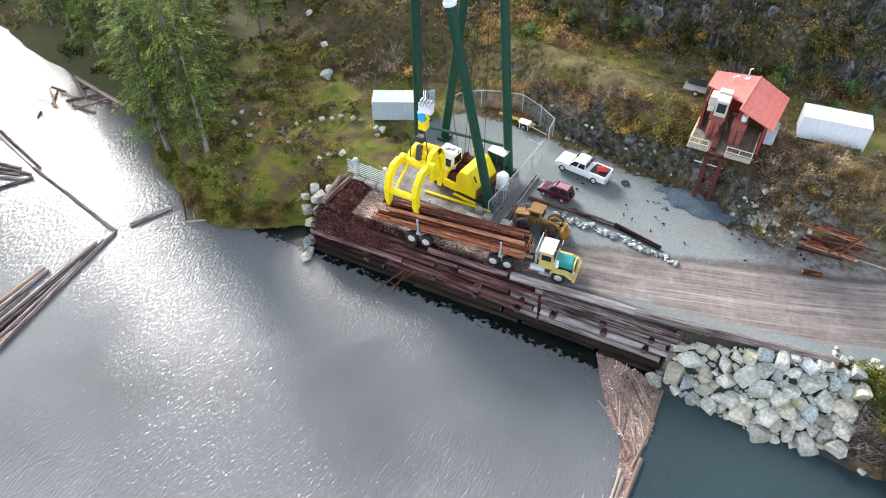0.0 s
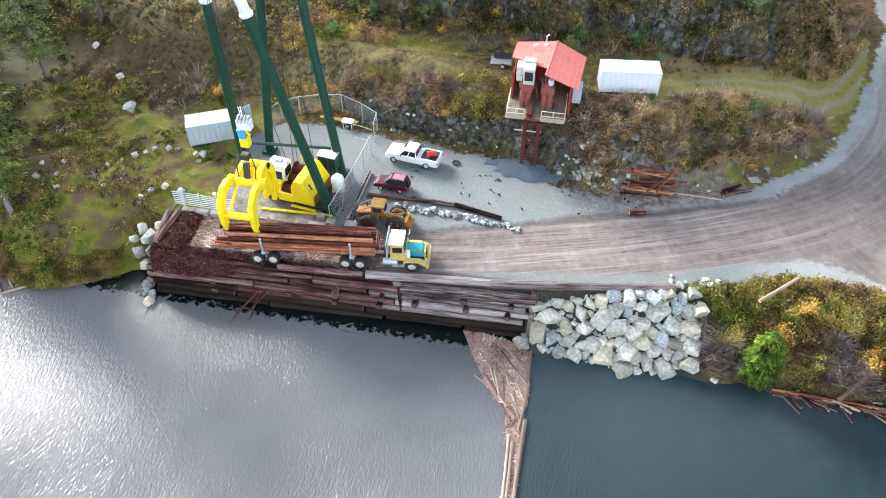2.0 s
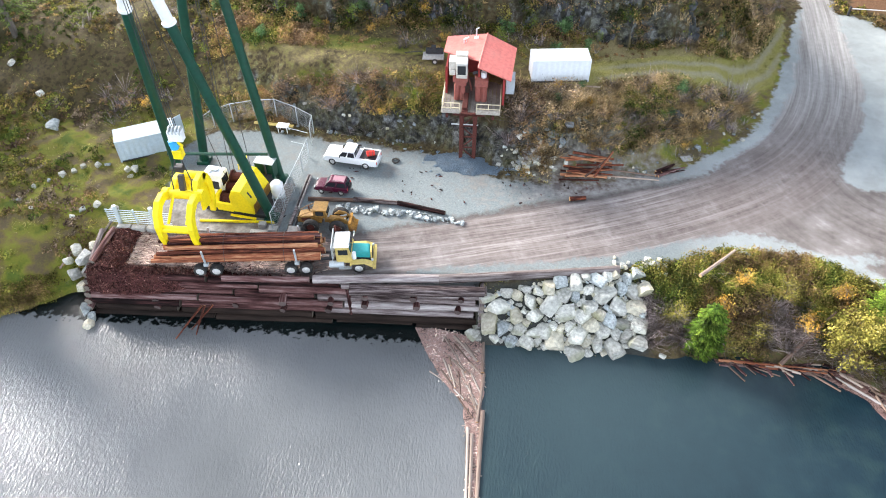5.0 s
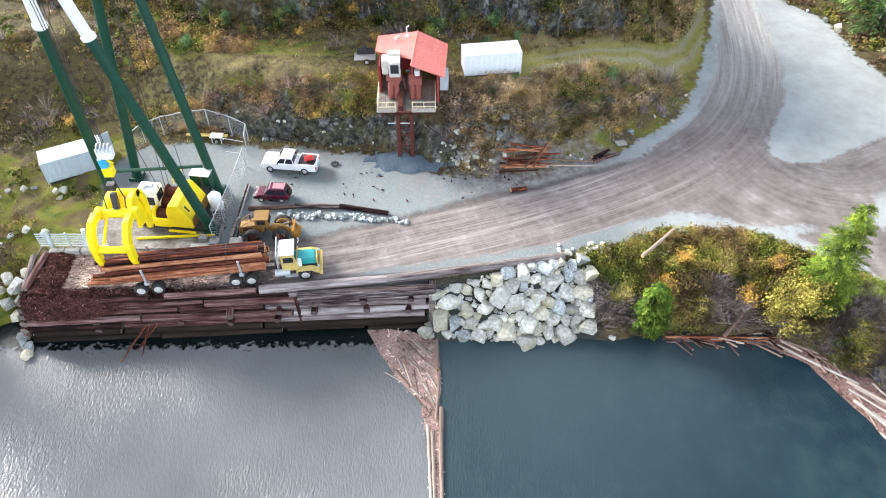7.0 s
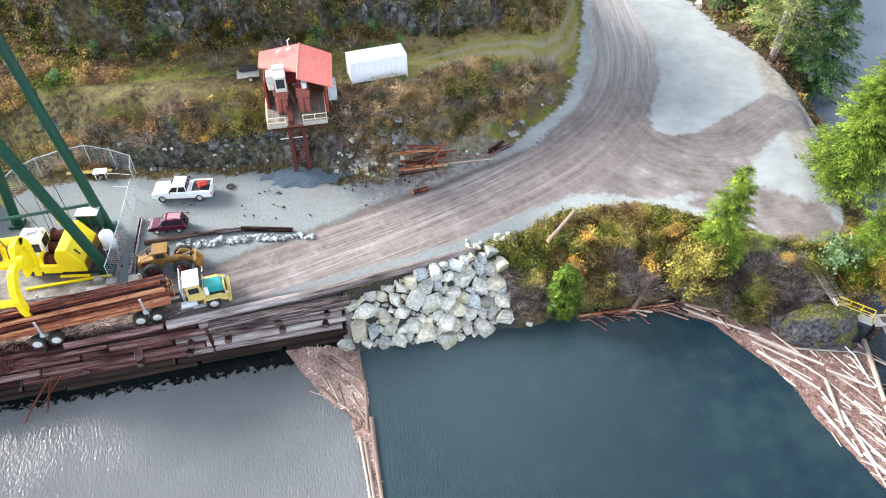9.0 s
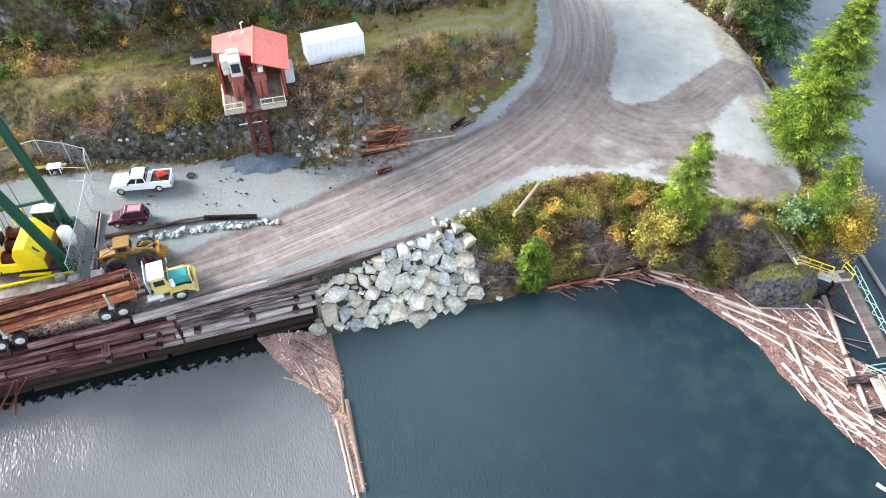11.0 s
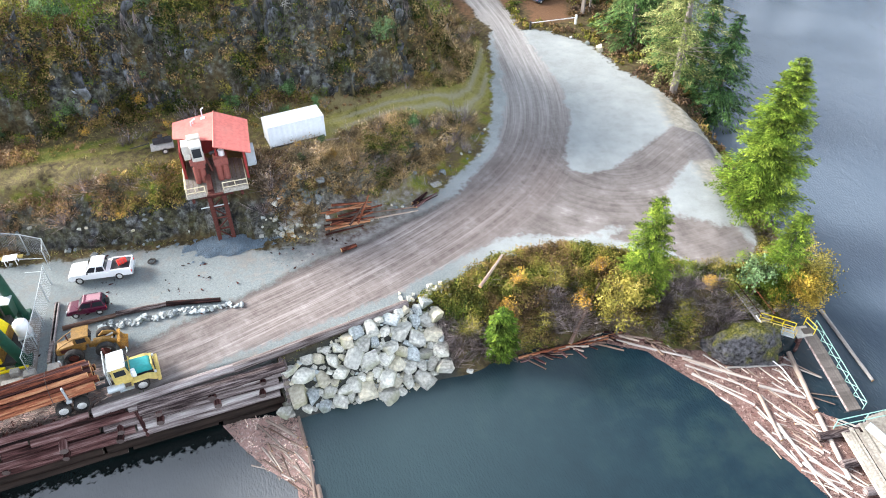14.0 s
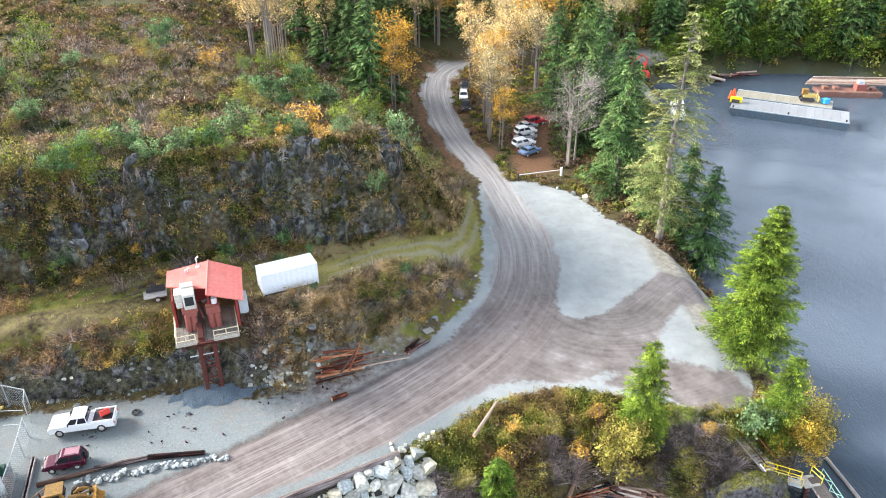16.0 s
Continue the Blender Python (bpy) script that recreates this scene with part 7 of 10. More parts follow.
# ---------------------------------------------------------------- loose logs and drift
random.seed(31)
for i in range(22):
    lvl = i // 8
    x0, y0 = 7.2 + random.uniform(-0.5, 0.7) + 0.3 * lvl, 57.7 + (i % 8) * (0.36 - 0.06 * lvl) + 0.3 * lvl + random.uniform(-0.12, 0.12)
    ln, an = random.uniform(3.2, 5.4), radians(random.uniform(-9, 9))
    if i in (20, 21):
        x0, y0, ln, an = 9.2 + 0.9 * (i - 20), 57.3, 3.8, radians(46 + 12 * (i - 20))
    if i in (5, 9):
        x0, ln, an = 10.2, 6.6, radians(-3)
    x1, y1 = x0 + ln * math.cos(an), y0 + ln * math.sin(an)
    zz = 0.14 + lvl * 0.24 + (0.3 if i > 19 else 0)
    log_between("scrap_log", (x0, y0, max(height(x0, y0), YARD) + zz), (x1, y1, max(height(x1, y1), YARD) + zz), random.uniform(0.09, 0.15), M["drift"] if i in (5, 9, 20) else M["log_red"], label="thin reddish scrap log in a heap", group="scrap log heap", taper=0.7)
log_between("trail_pole", (5.6, 66.1, height(5.6, 66.1) + 0.2), (10.5, 65.8, height(10.5, 65.8) + 0.25), 0.1, M["drift"], label="thin pale pole lying in front of the container")
log_between("short_log", (7.7, 54.6, 4.75), (9.3, 54.9, 4.75), 0.24, M["log_red"], label="short red-brown log end on the yard")
for k in range(7):
    x0, y0 = 17.0 + random.uniform(-0.5, 0.5), 59.3 + random.uniform(-0.5, 0.6)
    log_between("bark_slab", (x0, y0, 4.65), (x0 + random.uniform(1.5, 3.2), y0 + random.uniform(0.7, 1.8), 4.7), random.uniform(0.08, 0.16), M["log_dark"], label="dark rotten bark slab beside the road", group="bark slabs", taper=0.5)
log_between("snag_log", (18.8, 44.9, height(18.8, 44.9) + 1.0), (22.4, 48.3, height(22.4, 48.3) + 0.8), 0.17, M["drift"], label="bare pale log lying over the bushes", taper=0.7)
log_between("snag_log", (26.0, 39.4, 0.4), (30.5, 43.1, height(30.5, 43.1) + 0.6), 0.2, M["drift"], label="grey fallen trunk leaning on the bank", taper=0.6)
log_between("stick_log", (-40.5, 43.4, height(-40.5, 43.4) + 0.15), (-39.6, 45.0, height(-39.6, 45) + 0.2), 0.1, M["drift"], label="pale stick on the grass by the quay")
log_between("stick_log", (-38.2, 44.6, height(-38.2, 44.6) + 0.3), (-36.2, 47.6, height(-36.2, 47.6) + 0.25), 0.14, M["log_grey"], label="grey pole lying beside the quay end")


def raft(name, label, outline, count, seed, zmin=0.03, mat="pale_chips", fine=1.0):
    """Floating bark and wood chips that fill an outline: thousands of thin slivers, as one mass."""
    r = np.random.default_rng(seed)
    xs, ys = [p[0] for p in outline], [p[1] for p in outline]
    x, y = r.uniform(min(xs), max(xs), count * 3), r.uniform(min(ys), max(ys), count * 3)
    wob = 0.35 * fbm(x * 1.2, y * 1.2, seed)
    keep = inside(x + wob, y + wob, outline)
    x, y = x[keep][:count], y[keep][:count]
    nn = len(x)
    ln, wd, an = (0.04 + 0.26 * r.random(nn) ** 4) * fine, (0.015 + 0.04 * r.random(nn)) * fine, r.uniform(0, 3.14, nn)
    ca, sa_ = np.cos(an), np.sin(an)
    z = zmin + 0.05 * r.random(nn)
    til = 0.04 * (r.random(nn) - 0.5)
    v = np.empty((nn, 4, 3))
    for j, (a, b) in enumerate(((-1, -1), (1, -1), (1, 1), (-1, 1))):
        v[:, j, 0] = x + a * ln * ca - b * wd * sa_
        v[:, j, 1] = y + a * ln * sa_ + b * wd * ca
        v[:, j, 2] = z + a * til
    tint = np.repeat(r.random(nn) ** 1.5, 4)
    me = cards(name, v.reshape(-1, 3), np.arange(nn * 4).reshape(-1, 4), M[mat], tint)
    return tagged(new(name, me), label, "drift wood", kind="stuff")


def scum(name, outline, z=0.02, mat="sodden"):
    """The sodden bark under the slivers: a thin sheet with a ragged rim."""
    cx, cy = sum(p[0] for p in outline) / len(outline), sum(p[1] for p in outline) / len(outline)
    pts = []
    for (x0, y0), (x1, y1) in zip(outline, outline[1:] + outline[:1]):
        for t in np.linspace(0, 1, 10)[:-1]:
            px, py = x0 + (x1 - x0) * t, y0 + (y1 - y0) * t
            q = float(fbm(np.array([px * 1.5]), np.array([py * 1.5]), 77)[0]) * 0.22
            pts.append((px + q, py - q))
    g = Geo().prism(pts, -0.1, z, "z")
    return tagged(new(name, mesh_of(name, g, M[mat])), "sodden brown floating bark", "floating bark", kind="stuff")


M["sodden"] = plain("sodden", (0.43, 0.275, 0.235), 0.8, grain=12, vary=0.25, bump=0.5, dirty=0.5, dirt=(0.28, 0.17, 0.14))
MAT_A = [(-6.2, 40.9), (-4.0, 40.9), (-1.2, 40.3), (0.0, 39.6), (0.25, 37.0), (0.35, 34.6), (0.2, 31), (0.4, 24.5), (-0.6, 24.5), (-0.9, 30), (-1.3, 33.2), (-3.2, 35.4), (-4.8, 38.0)]
scum("floating_bark", MAT_A)
raft("floating_bark", "brown raft of floating bark and wood chips", MAT_A, 1900, 3, 0.03)
MAT_B = [(33.1, 39.4), (35.6, 36.8), (38.3, 34.2), (40.4, 32.6), (44.6, 31.9), (45.2, 31.6), (43.3, 25.6), (44.2, 24.4), (43.8, 22.4), (42.6, 18), (42.5, 13.5), (42.0, 10.0), (39.0, 10.2), (39.5, 13.4), (39.8, 15.8), (39.3, 17.4), (38.2, 19.4), (37.6, 22.2), (36.4, 26.0), (36.5, 28.4), (35.6, 30.9), (34.2, 33.4), (32.6, 36.6), (29.6, 38.6), (24.6, 39.1), (20.5, 39.4), (20.5, 39.8), (26.5, 39.8)]
M["red_sodden"] = plain("red_sodden", (0.24, 0.155, 0.138), 0.75, grain=9, vary=0.4, bump=0.5, dirty=0.7, dirt=(0.15, 0.07, 0.055))
scum("floating_bark", MAT_B, mat="red_sodden")
raft("floating_bark", "brown raft of floating bark and drift chips", MAT_B, 16000, 4, 0.03, "red_chips", 0.7)


def drift(a, b, r, mat="drift", label="pale bare drift log floating on the water", group="drift logs", sink=0.35, taper=0.8):
    return log_between("drift_log", (a[0], a[1], r * (1 - 2 * sink) + 0.05), (b[0], b[1], r * (1 - 2 * sink) + 0.05), r, M[mat], label=label, group=group, taper=taper, n=9, rings=6)


for a, b, r in (((0.2, 36.4), (0.1, 40.2), 0.16), ((0.42, 32.6), (0.35, 24.6), 0.19), ((0.3, 36.2), (0.0, 31.5), 0.15), ((-0.75, 31), (-0.45, 24.4), 0.13), ((-0.35, 30.4), (-0.2, 24), 0.15), ((-3.3, 37.6), (-2.4, 35.4), 0.1), ((-2.6, 40.2), (-0.3, 37.6), 0.13), ((-3.4, 40), (-1.3, 36.4), 0.09), ((-4.4, 36.2), (-3.2, 35.4), 0.07), ((-2.2, 38.2), (-1.2, 35.6), 0.07), ((-1.6, 39.4), (-0.6, 38.0), 0.16), ((-1.9, 36.4), (-1.5, 33.6), 0.07), ((-0.9, 35.2), (-0.3, 33), 0.1)):
    drift(a, b, r, 'pale_drift')
random.seed(40)
for i in range(34):
    x, y = random.uniform(-4.6, 0.0), random.uniform(33, 40.2)
    if inside(np.array([x]), np.array([y]), MAT_A)[0]:
        an, ln = radians(random.gauss(-62, 14)), random.uniform(0.8, 2.6)
        xe, ye = x + ln * math.cos(an), y + ln * math.sin(an)
        if inside(np.array([xe]), np.array([ye]), MAT_A)[0]:
            drift((x, y), (xe, ye), random.uniform(0.04, 0.1), "pale_drift" if i % 3 else "drift")
random.seed(41)
for a, b, r in (((45.1, 32.0), (43.05, 25.8), 0.36), ((42.9, 25.4), (41.0, 19.3), 0.32), ((35.3, 34.7), (40.1, 30.2), 0.26), ((40.0, 29.7), (43.1, 27.2), 0.24), ((35.1, 33.9), (38.8, 30.1), 0.16), ((35.1, 32.8), (38.4, 28.0), 0.22), ((39.4, 28.8), (38.3, 24.2), 0.26), ((37.3, 26.5), (38.2, 21.6), 0.22), ((39.0, 25.7), (38.8, 20.6), 0.24), ((38.4, 27.8), (39.0, 23.2), 0.15), ((40.6, 26.4), (42.0, 23.7), 0.2), ((39.9, 27.4), (41.6, 23.4), 0.16), ((38.5, 21.9), (40.0, 17.7), 0.22), ((38.5, 32.4), (44.0, 30.9), 0.15), ((39.2, 22.0), (42.6, 17.2), 0.18), ((39.0, 23.4), (40.6, 18.6), 0.2), ((30.5, 38.6), (36.2, 34.4), 0.2), ((20.8, 39.6), (33.0, 39.4), 0.2), ((24.2, 39.2), (30.4, 39.0), 0.16), ((31.0, 39.2), (35.0, 37.0), 0.2), ((41.0, 17.6), (42.4, 14.2), 0.18), ((40.2, 16.4), (41.6, 12.6), 0.2), ((38.0, 15.0), (39.3, 12.9), 0.24), ((40.6, 29.0), (41.6, 27.2), 0.13), ((41.4, 29.6), (42.6, 27.4), 0.12), ((36.2, 31.6), (38.3, 29.0), 0.12)):
    drift(a, b, r * 0.66, 'log_red' if b[0] < 33.5 else 'drift' if b[0] < 36 else 'pale_drift' if r > 0.24 else 'white_log')
for i in range(190):
    x, y = random.uniform(34, 44.6), random.uniform(15, 38)
    if inside(np.array([x]), np.array([y]), MAT_B)[0]:
        an, ln = radians(random.gauss(-62, 16)), random.uniform(0.5, 3.4)
        drift((x, y), (x + ln * math.cos(an), y + ln * math.sin(an)), random.uniform(0.035, 0.09), 'white_log' if i % 2 else 'pale_drift')
for i in range(60):
    x = random.uniform(20, 36)
    y = 39.6 - max(0, x - 30) * 0.5 + random.uniform(-0.6, 0.4)
    an, ln = radians(random.gauss(-20, 25)), random.uniform(0.8, 3.0)
    drift((x, y), (x + ln * math.cos(an), y + ln * math.sin(an)), random.uniform(0.06, 0.14), mat="log_dark" if i % 3 else "drift")
drift((51.8, 35.6), (50.2, 26.8), 0.18, "white_log", label="white boom log afloat beyond the gangway", group="boom logs")
for a, b in (((-81.0, 38.0), (-72.2, 35.6)), ((-72.0, 35.5), (-63.6, 33.9)), ((-63.8, 33.8), (-55.9, 32.2)), ((-81.4, 38.6), (-71.5, 35.9))):
    drift(a, b, 0.2, "log_grey", "grey boom log chained end to end", "boom logs")
for a, b in (((-58.3, 19.2), (-58.2, 25.1)), ((-57.6, 18.6), (-57.7, 25.0)), ((-56.2, 17.6), (-56.4, 29.9)), ((-55.4, 16.8), (-55.9, 30.6)), ((-54.6, 16.4), (-55.6, 27.2)), ((-53.8, 15.6), (-55.8, 32.0)), ((-57.0, 12), (-56.8, 22)), ((-54.4, 10.6), (-54.2, 18.0))):
    drift(a, b, 0.24, random.choice(["drift", "log_grey"]), "long pale boom log floating in a bundle", "boom logs")
for a, b in (((-75.6, 33.6), (-71.5, 34.6)), ((-74.4, 32.6), (-70.9, 33.8)), ((-76.0, 32.8), (-72.6, 33.9)), ((-73, 30.6), (-70.7, 34.2)), ((-76.8, 34.2), (-73.4, 34.8))):
    drift(a, b, 0.2, "log_grey", "grey log floating in a small raft", "boom logs")
drift((-55.3, 33.6), (-53.3, 37.8), 0.22, "log_grey", "grey log lying off the point", "drift logs")
for a, b in (((-53.1, 39.2), (-50.4, 36.8)), ((-50.4, 36.8), (-48.2, 38.4)), ((-52.4, 39.9), (-49.9, 37.6))):
    drift(a, b, 0.15, "drift", "pale log of a small float frame at the point", "drift logs")
MAT_C = [(-84, 44), (-82.5, 50.5), (-75, 51), (-72.5, 50), (-74, 48), (-78.6, 45.3)]
raft("floating_bark", "pale raft of drift chips against the west shore", MAT_C, 900, 9)
for i in range(26):
    x, y = random.uniform(-83, -73), random.uniform(44.5, 51)
    if inside(np.array([x]), np.array([y]), MAT_C)[0]:
        an, ln = radians(random.uniform(0, 180)), random.uniform(2, 6)
        drift((x, y), (x + ln * math.cos(an), y + ln * math.sin(an)), random.uniform(0.1, 0.2), "drift", "pale drift log against the west shore", "west drift logs")
drift((-82.7, 51.5), (-72.0, 49.6), 0.3, "drift", "long pale drift log against the west shore", "west drift logs")
drift((-80.6, 43.8), (-79.8, 42.6), 0.15, "log_dark", "small dark drift log afloat", "west drift logs")

# ---------------------------------------------------------------- gangway and floats
M["dark_boards"] = plain("dark_boards", (0.115, 0.1, 0.092), 0.85, grain=6, vary=0.35, bump=0.3, dirty=0.4, dirt=(0.06, 0.05, 0.045), per_object=0.25)
M["green_rail"] = plain("green_rail", (0.22, 0.4, 0.36), 0.5, vary=0.15)
gang = thing("gangway", pose(46.6, 28.6, 0), "timber gangway with green handrails down to the floats", "gangway")
A, B = Vector((46.85, 32.7, 2.1)), Vector((45.5, 24.3, 0.9))
O = Vector((46.6, 28.6, 0))
d = (B - A).normalized()
sd = Vector((-d.y, d.x, 0)).normalized()
for s in (-0.5, 0.5):
    part("stringer", Geo().tube([A + sd * s - O, B + sd * s - O], 0.14, 8), M["log_grey"], gang)
steps = 24
for i in range(steps):
    p = A + (B - A) * ((i + 0.5) / steps) - O
    g = Geo().box((0, 0, 0.16), (0.35, 1.15, 0.07))
    part("tread", g, M["dark_boards"], gang, at=Matrix.Translation(p) @ d.to_track_quat("X", "Z").to_matrix().to_4x4())
for i in range(5):
    p = A + (B - A) * (i / 4) - O
    part("cross_bar", Geo().tube([p - sd * 0.95, p + sd * 0.95], 0.05, 6), M["dark_steel"], gang)
rl = Geo()
for z in (0.5, 1.05):
    rl.tube([A + sd * 0.75 + Vector((0, 0, z)) - O, B + sd * 0.75 + Vector((0, 0, z)) - O], 0.035, 6)
for i in range(7):
    p, q = A + (B - A) * (i / 6) + sd * 0.75 - O, A + (B - A) * (min(i + 1, 6) / 6) + sd * 0.75 - O
    rl.tube([p, p + Vector((0, 0, 1.05))], 0.04, 6)
    if i < 6:
        rl.tube([p, q + Vector((0, 0, 1.05))], 0.03, 6)
part("handrail", rl, M["green_rail"], gang, "pale green steel handrail")
land = thing("gangway_landing", pose(43.95, 33.35, 2.5), "steel landing with yellow handrails on the rock", "landing")
part("bridge", Geo().box((0, 0, -0.1), (3.3, 0.95, 0.12), rot(0, 9, -35)), M["galv"], land, bevel=0.02)
part("head", Geo().box((2.3, -0.85, -0.4), (1.5, 1.3, 0.2), rot(0, 0, -10)), M["concrete"], land, bevel=0.02)
for lx, ly in ((1.9, -1.3), (2.8, -0.4)):
    part("leg", Geo().box((lx, ly, -1.8), (0.22, 0.22, 2.8)), M["log_dark"], land)
for off in (0.45, -0.45):
    a, b = Vector((-1.3 + off * 0.57, 0.92 + off * 0.82, 0.15)), Vector((1.3 + off * 0.57, -0.92 + off * 0.82, -0.3))
    g = Geo()
    for z in (0.5, 1.0):
        g.tube([a + Vector((0, 0, z)), b + Vector((0, 0, z))], 0.035, 6)
    for t in (0, 0.33, 0.66, 1):
        p = a + (b - a) * t
        g.tube([p, p + Vector((0, 0, 1.02))], 0.035, 6)
    if off > 0:
        part("handrail", g, M["yellow_paint"], land, "yellow handrail")
    else:
        part("handrail", g, M["cream_yellow"], land, "faded yellow handrail")
g = Geo()
for z in (0.5, 1.0):
    g.tube([(3.0, -0.2, z - 0.3), (3.05, -1.5, z - 0.3)], 0.035, 6)
g.tube([(3.0, -0.2, -0.3), (3.0, -0.2, 0.7)], 0.035, 6).tube([(3.05, -1.5, -0.3), (3.05, -1.5, 0.7)], 0.035, 6)
part("handrail", g, M["yellow_paint"], land, "yellow handrail")
stair = thing("bank_stair", pose(43.0, 35.9, 3.1), "weathered plank stair coming down the bank", "stair")
for i in range(12):
    part("tread", Geo().box((0.05 * i - 0.2, 1.8 - i * 0.3, 0.75 - i * 0.1), (1.3, 0.26, 0.06)), M["deck_boards"], stair)
for s in (-0.65, 0.65):
    part("stringer", Geo().tube([(s - 0.25, 2.0, 0.75), (s + 0.4, -1.7, -0.45)], 0.08, 6), M["log_grey"], stair)
    part("handrail", Geo().tube([(s - 0.25, 2.0, 1.7), (s + 0.4, -1.7, 0.5)], 0.04, 6), M["log_red"], stair)
hose_pts = [(42.5, 34.8, 3.3), (42.6, 33.6, 3.0), (42.9, 32.2, 1.9), (42.6, 31.3, 0.7), (43.2, 30.5, 0.3), (43.1, 29.2, 0.25), (42.9, 27.9, 0.3)]
tagged(new("water_hose", mesh_of("water_hose", Geo().tube(hose_pts, 0.06, 6), M["white_paint"], smooth=True)), "white hose running down over the rock", "hose")
fl = thing("dock_float", pose(43.6, 20.8, 0), "grey timber float with planks and weeds at the gangway foot", "float")
for i in range(9):
    part("plank", Geo().box((-1.2 + 0.33 * i, -1.0 + random.uniform(-0.4, 0.4), 0.75), (0.3, 6.2 + random.uniform(-1.0, 1.0), 0.1), rot(0, 0, -13)), M["deck_boards"], fl)
for y in (-3.2, -0.6, 2.2):
    part("float_log", Geo().tube([(-2.4, y + 0.4, 0.35), (2.4, y - 0.4, 0.35)], 0.35, 10), M["log_grey"], fl)
part("pale_deck", Geo().box((1.0, -2.4, 0.86), (1.1, 3.4, 0.06), rot(0, 0, -13)), M["white_paint"], fl)
part("skiff_panel", Geo().box((1.9, 0.9, 1.1), (0.9, 1.9, 0.08), rot(10, 0, 20)), M["pale_steel"], fl)
g = Geo()
for z in (1.0, 1.9):
    g.tube([(-0.9, 2.7, z), (5.2, 2.1, z)], 0.05, 6)
for x in (-0.9, 2.0, 5.2):
    g.tube([(x, 2.7 - 0.1 * (x + 0.9), 0.7), (x, 2.7 - 0.1 * (x + 0.9), 1.95)], 0.05, 6)
part("handrail", g, M["green_rail"], fl, "pale green steel handrail")
fl2 = thing("dock_float", pose(46.6, 20.6, 0), "grey timber float with pale boards", "float")
for i in range(7):
    part("plank", Geo().box((-1.1 + 0.36 * i, 0, 0.7), (0.33, 6.0, 0.1), rot(0, 0, -13)), M["deck_boards"], fl2)
for y in (-2.4, 0, 2.4):
    part("float_log", Geo().tube([(-1.8, y, 0.33), (1.8, y, 0.33)], 0.32, 10), M["log_grey"], fl2)
boat = thing("small_boat", pose(38.9, 11.6, 0, 0, 0, 20), "small white open boat moored by the floats", "boat")
part("hull", Geo().add([(-2.4, -0.9, 0.7), (-2.4, 0.9, 0.7), (1.2, 0.95, 0.75), (2.6, 0, 0.95), (1.2, -0.95, 0.75), (-2.3, -0.6, -0.1), (-2.3, 0.6, -0.1), (1.0, 0.6, -0.1), (2.0, 0, 0), (1.0, -0.6, -0.1)],
                      [(0, 1, 6, 5), (1, 2, 7, 6), (2, 3, 8, 7), (3, 4, 9, 8), (4, 0, 5, 9), (5, 6, 7, 8, 9)]), M["white_paint"], boat)
part("deck", Geo().prism([(-2.3, -0.85), (-2.3, 0.85), (1.2, 0.9), (2.5, 0), (1.2, -0.9)], 0.55, 0.62, "z"), M["white_paint"], boat, bevel=0.02)
part("console", Geo().box((-0.3, 0, 1.0), (0.9, 0.9, 0.8)), M["white_paint"], boat, bevel=0.06)
part("screen", Geo().box((0.15, 0, 1.55), (0.05, 0.85, 0.4), rot(0, -20)), M["glass"], boat)
part("seat", Geo().box((-1.4, 0, 0.8), (0.6, 1.3, 0.35)), M["teal_paint"], boat, bevel=0.04)

# ---------------------------------------------------------------- far landing, barges and parked cars
for a, b, w, h, lab, mat in (((110.6, 123.6, 1.3), (126.9, 107.2, 1.3), 7.5, 1.6, "flat grey deck barge with dark hull", "pale"), ((116.6, 129.4, 1.6), (130.4, 115.2, 1.6), 5.5, 1.4, "flat tan deck barge moored behind another", "tan")):
    a, b = Vector(a), Vector(b)
    dd = b - a
    bt = thing("barge", Matrix.Translation(((a + b) / 2).to_2d().to_3d()) @ pose(0, 0, 0, 0, 0, math.degrees(math.atan2(dd.y, dd.x))), lab, "barge", "moored barges")
    ln = dd.length
    part("hull", Geo().prism([(-ln / 2, h), (ln / 2, h), (ln / 2, 0.5), (ln / 2 - 1.0, -0.4), (-ln / 2 + 1.0, -0.4), (-ln / 2, 0.5)], -w / 2, w / 2), M.setdefault("hull_blue", plain("hull_blue", (0.05, 0.08, 0.11), 0.5, grain=3, vary=0.3, dirty=0.4)), bt, bevel=0.05)
    for i in range(14):
        part("deck_plate", Geo().box((-ln / 2 + (i + 0.5) * ln / 14, 0, h + 0.04), (ln / 14 - 0.05, w - 0.2, 0.07)), M.setdefault("deck_pale", plain("deck_pale", (0.25, 0.265, 0.28), 0.7, grain=3, vary=0.2, dirty=0.4, dirt=(0.35, 0.33, 0.3), per_object=0.08)) if mat == "pale" else M.setdefault("deck_tan", plain("deck_tan", (0.3, 0.28, 0.22), 0.7, grain=3, vary=0.2, dirty=0.4, dirt=(0.35, 0.3, 0.22), per_object=0.08)), bt)
    for s in (-1, 1):
        part("coaming", Geo().box((0, s * (w / 2 - 0.06), h + 0.08), (ln, 0.14, 0.2)), M["galv"], bt)
    if mat == "pale":
        for x in (-ln / 2 + 0.6, 0, ln / 2 - 0.6):
            part("bollard", Geo().tube([(x, -w / 2 + 0.5, h), (x, -w / 2 + 0.5, h + 0.6)], 0.16, 8), M["dark_steel"], bt)
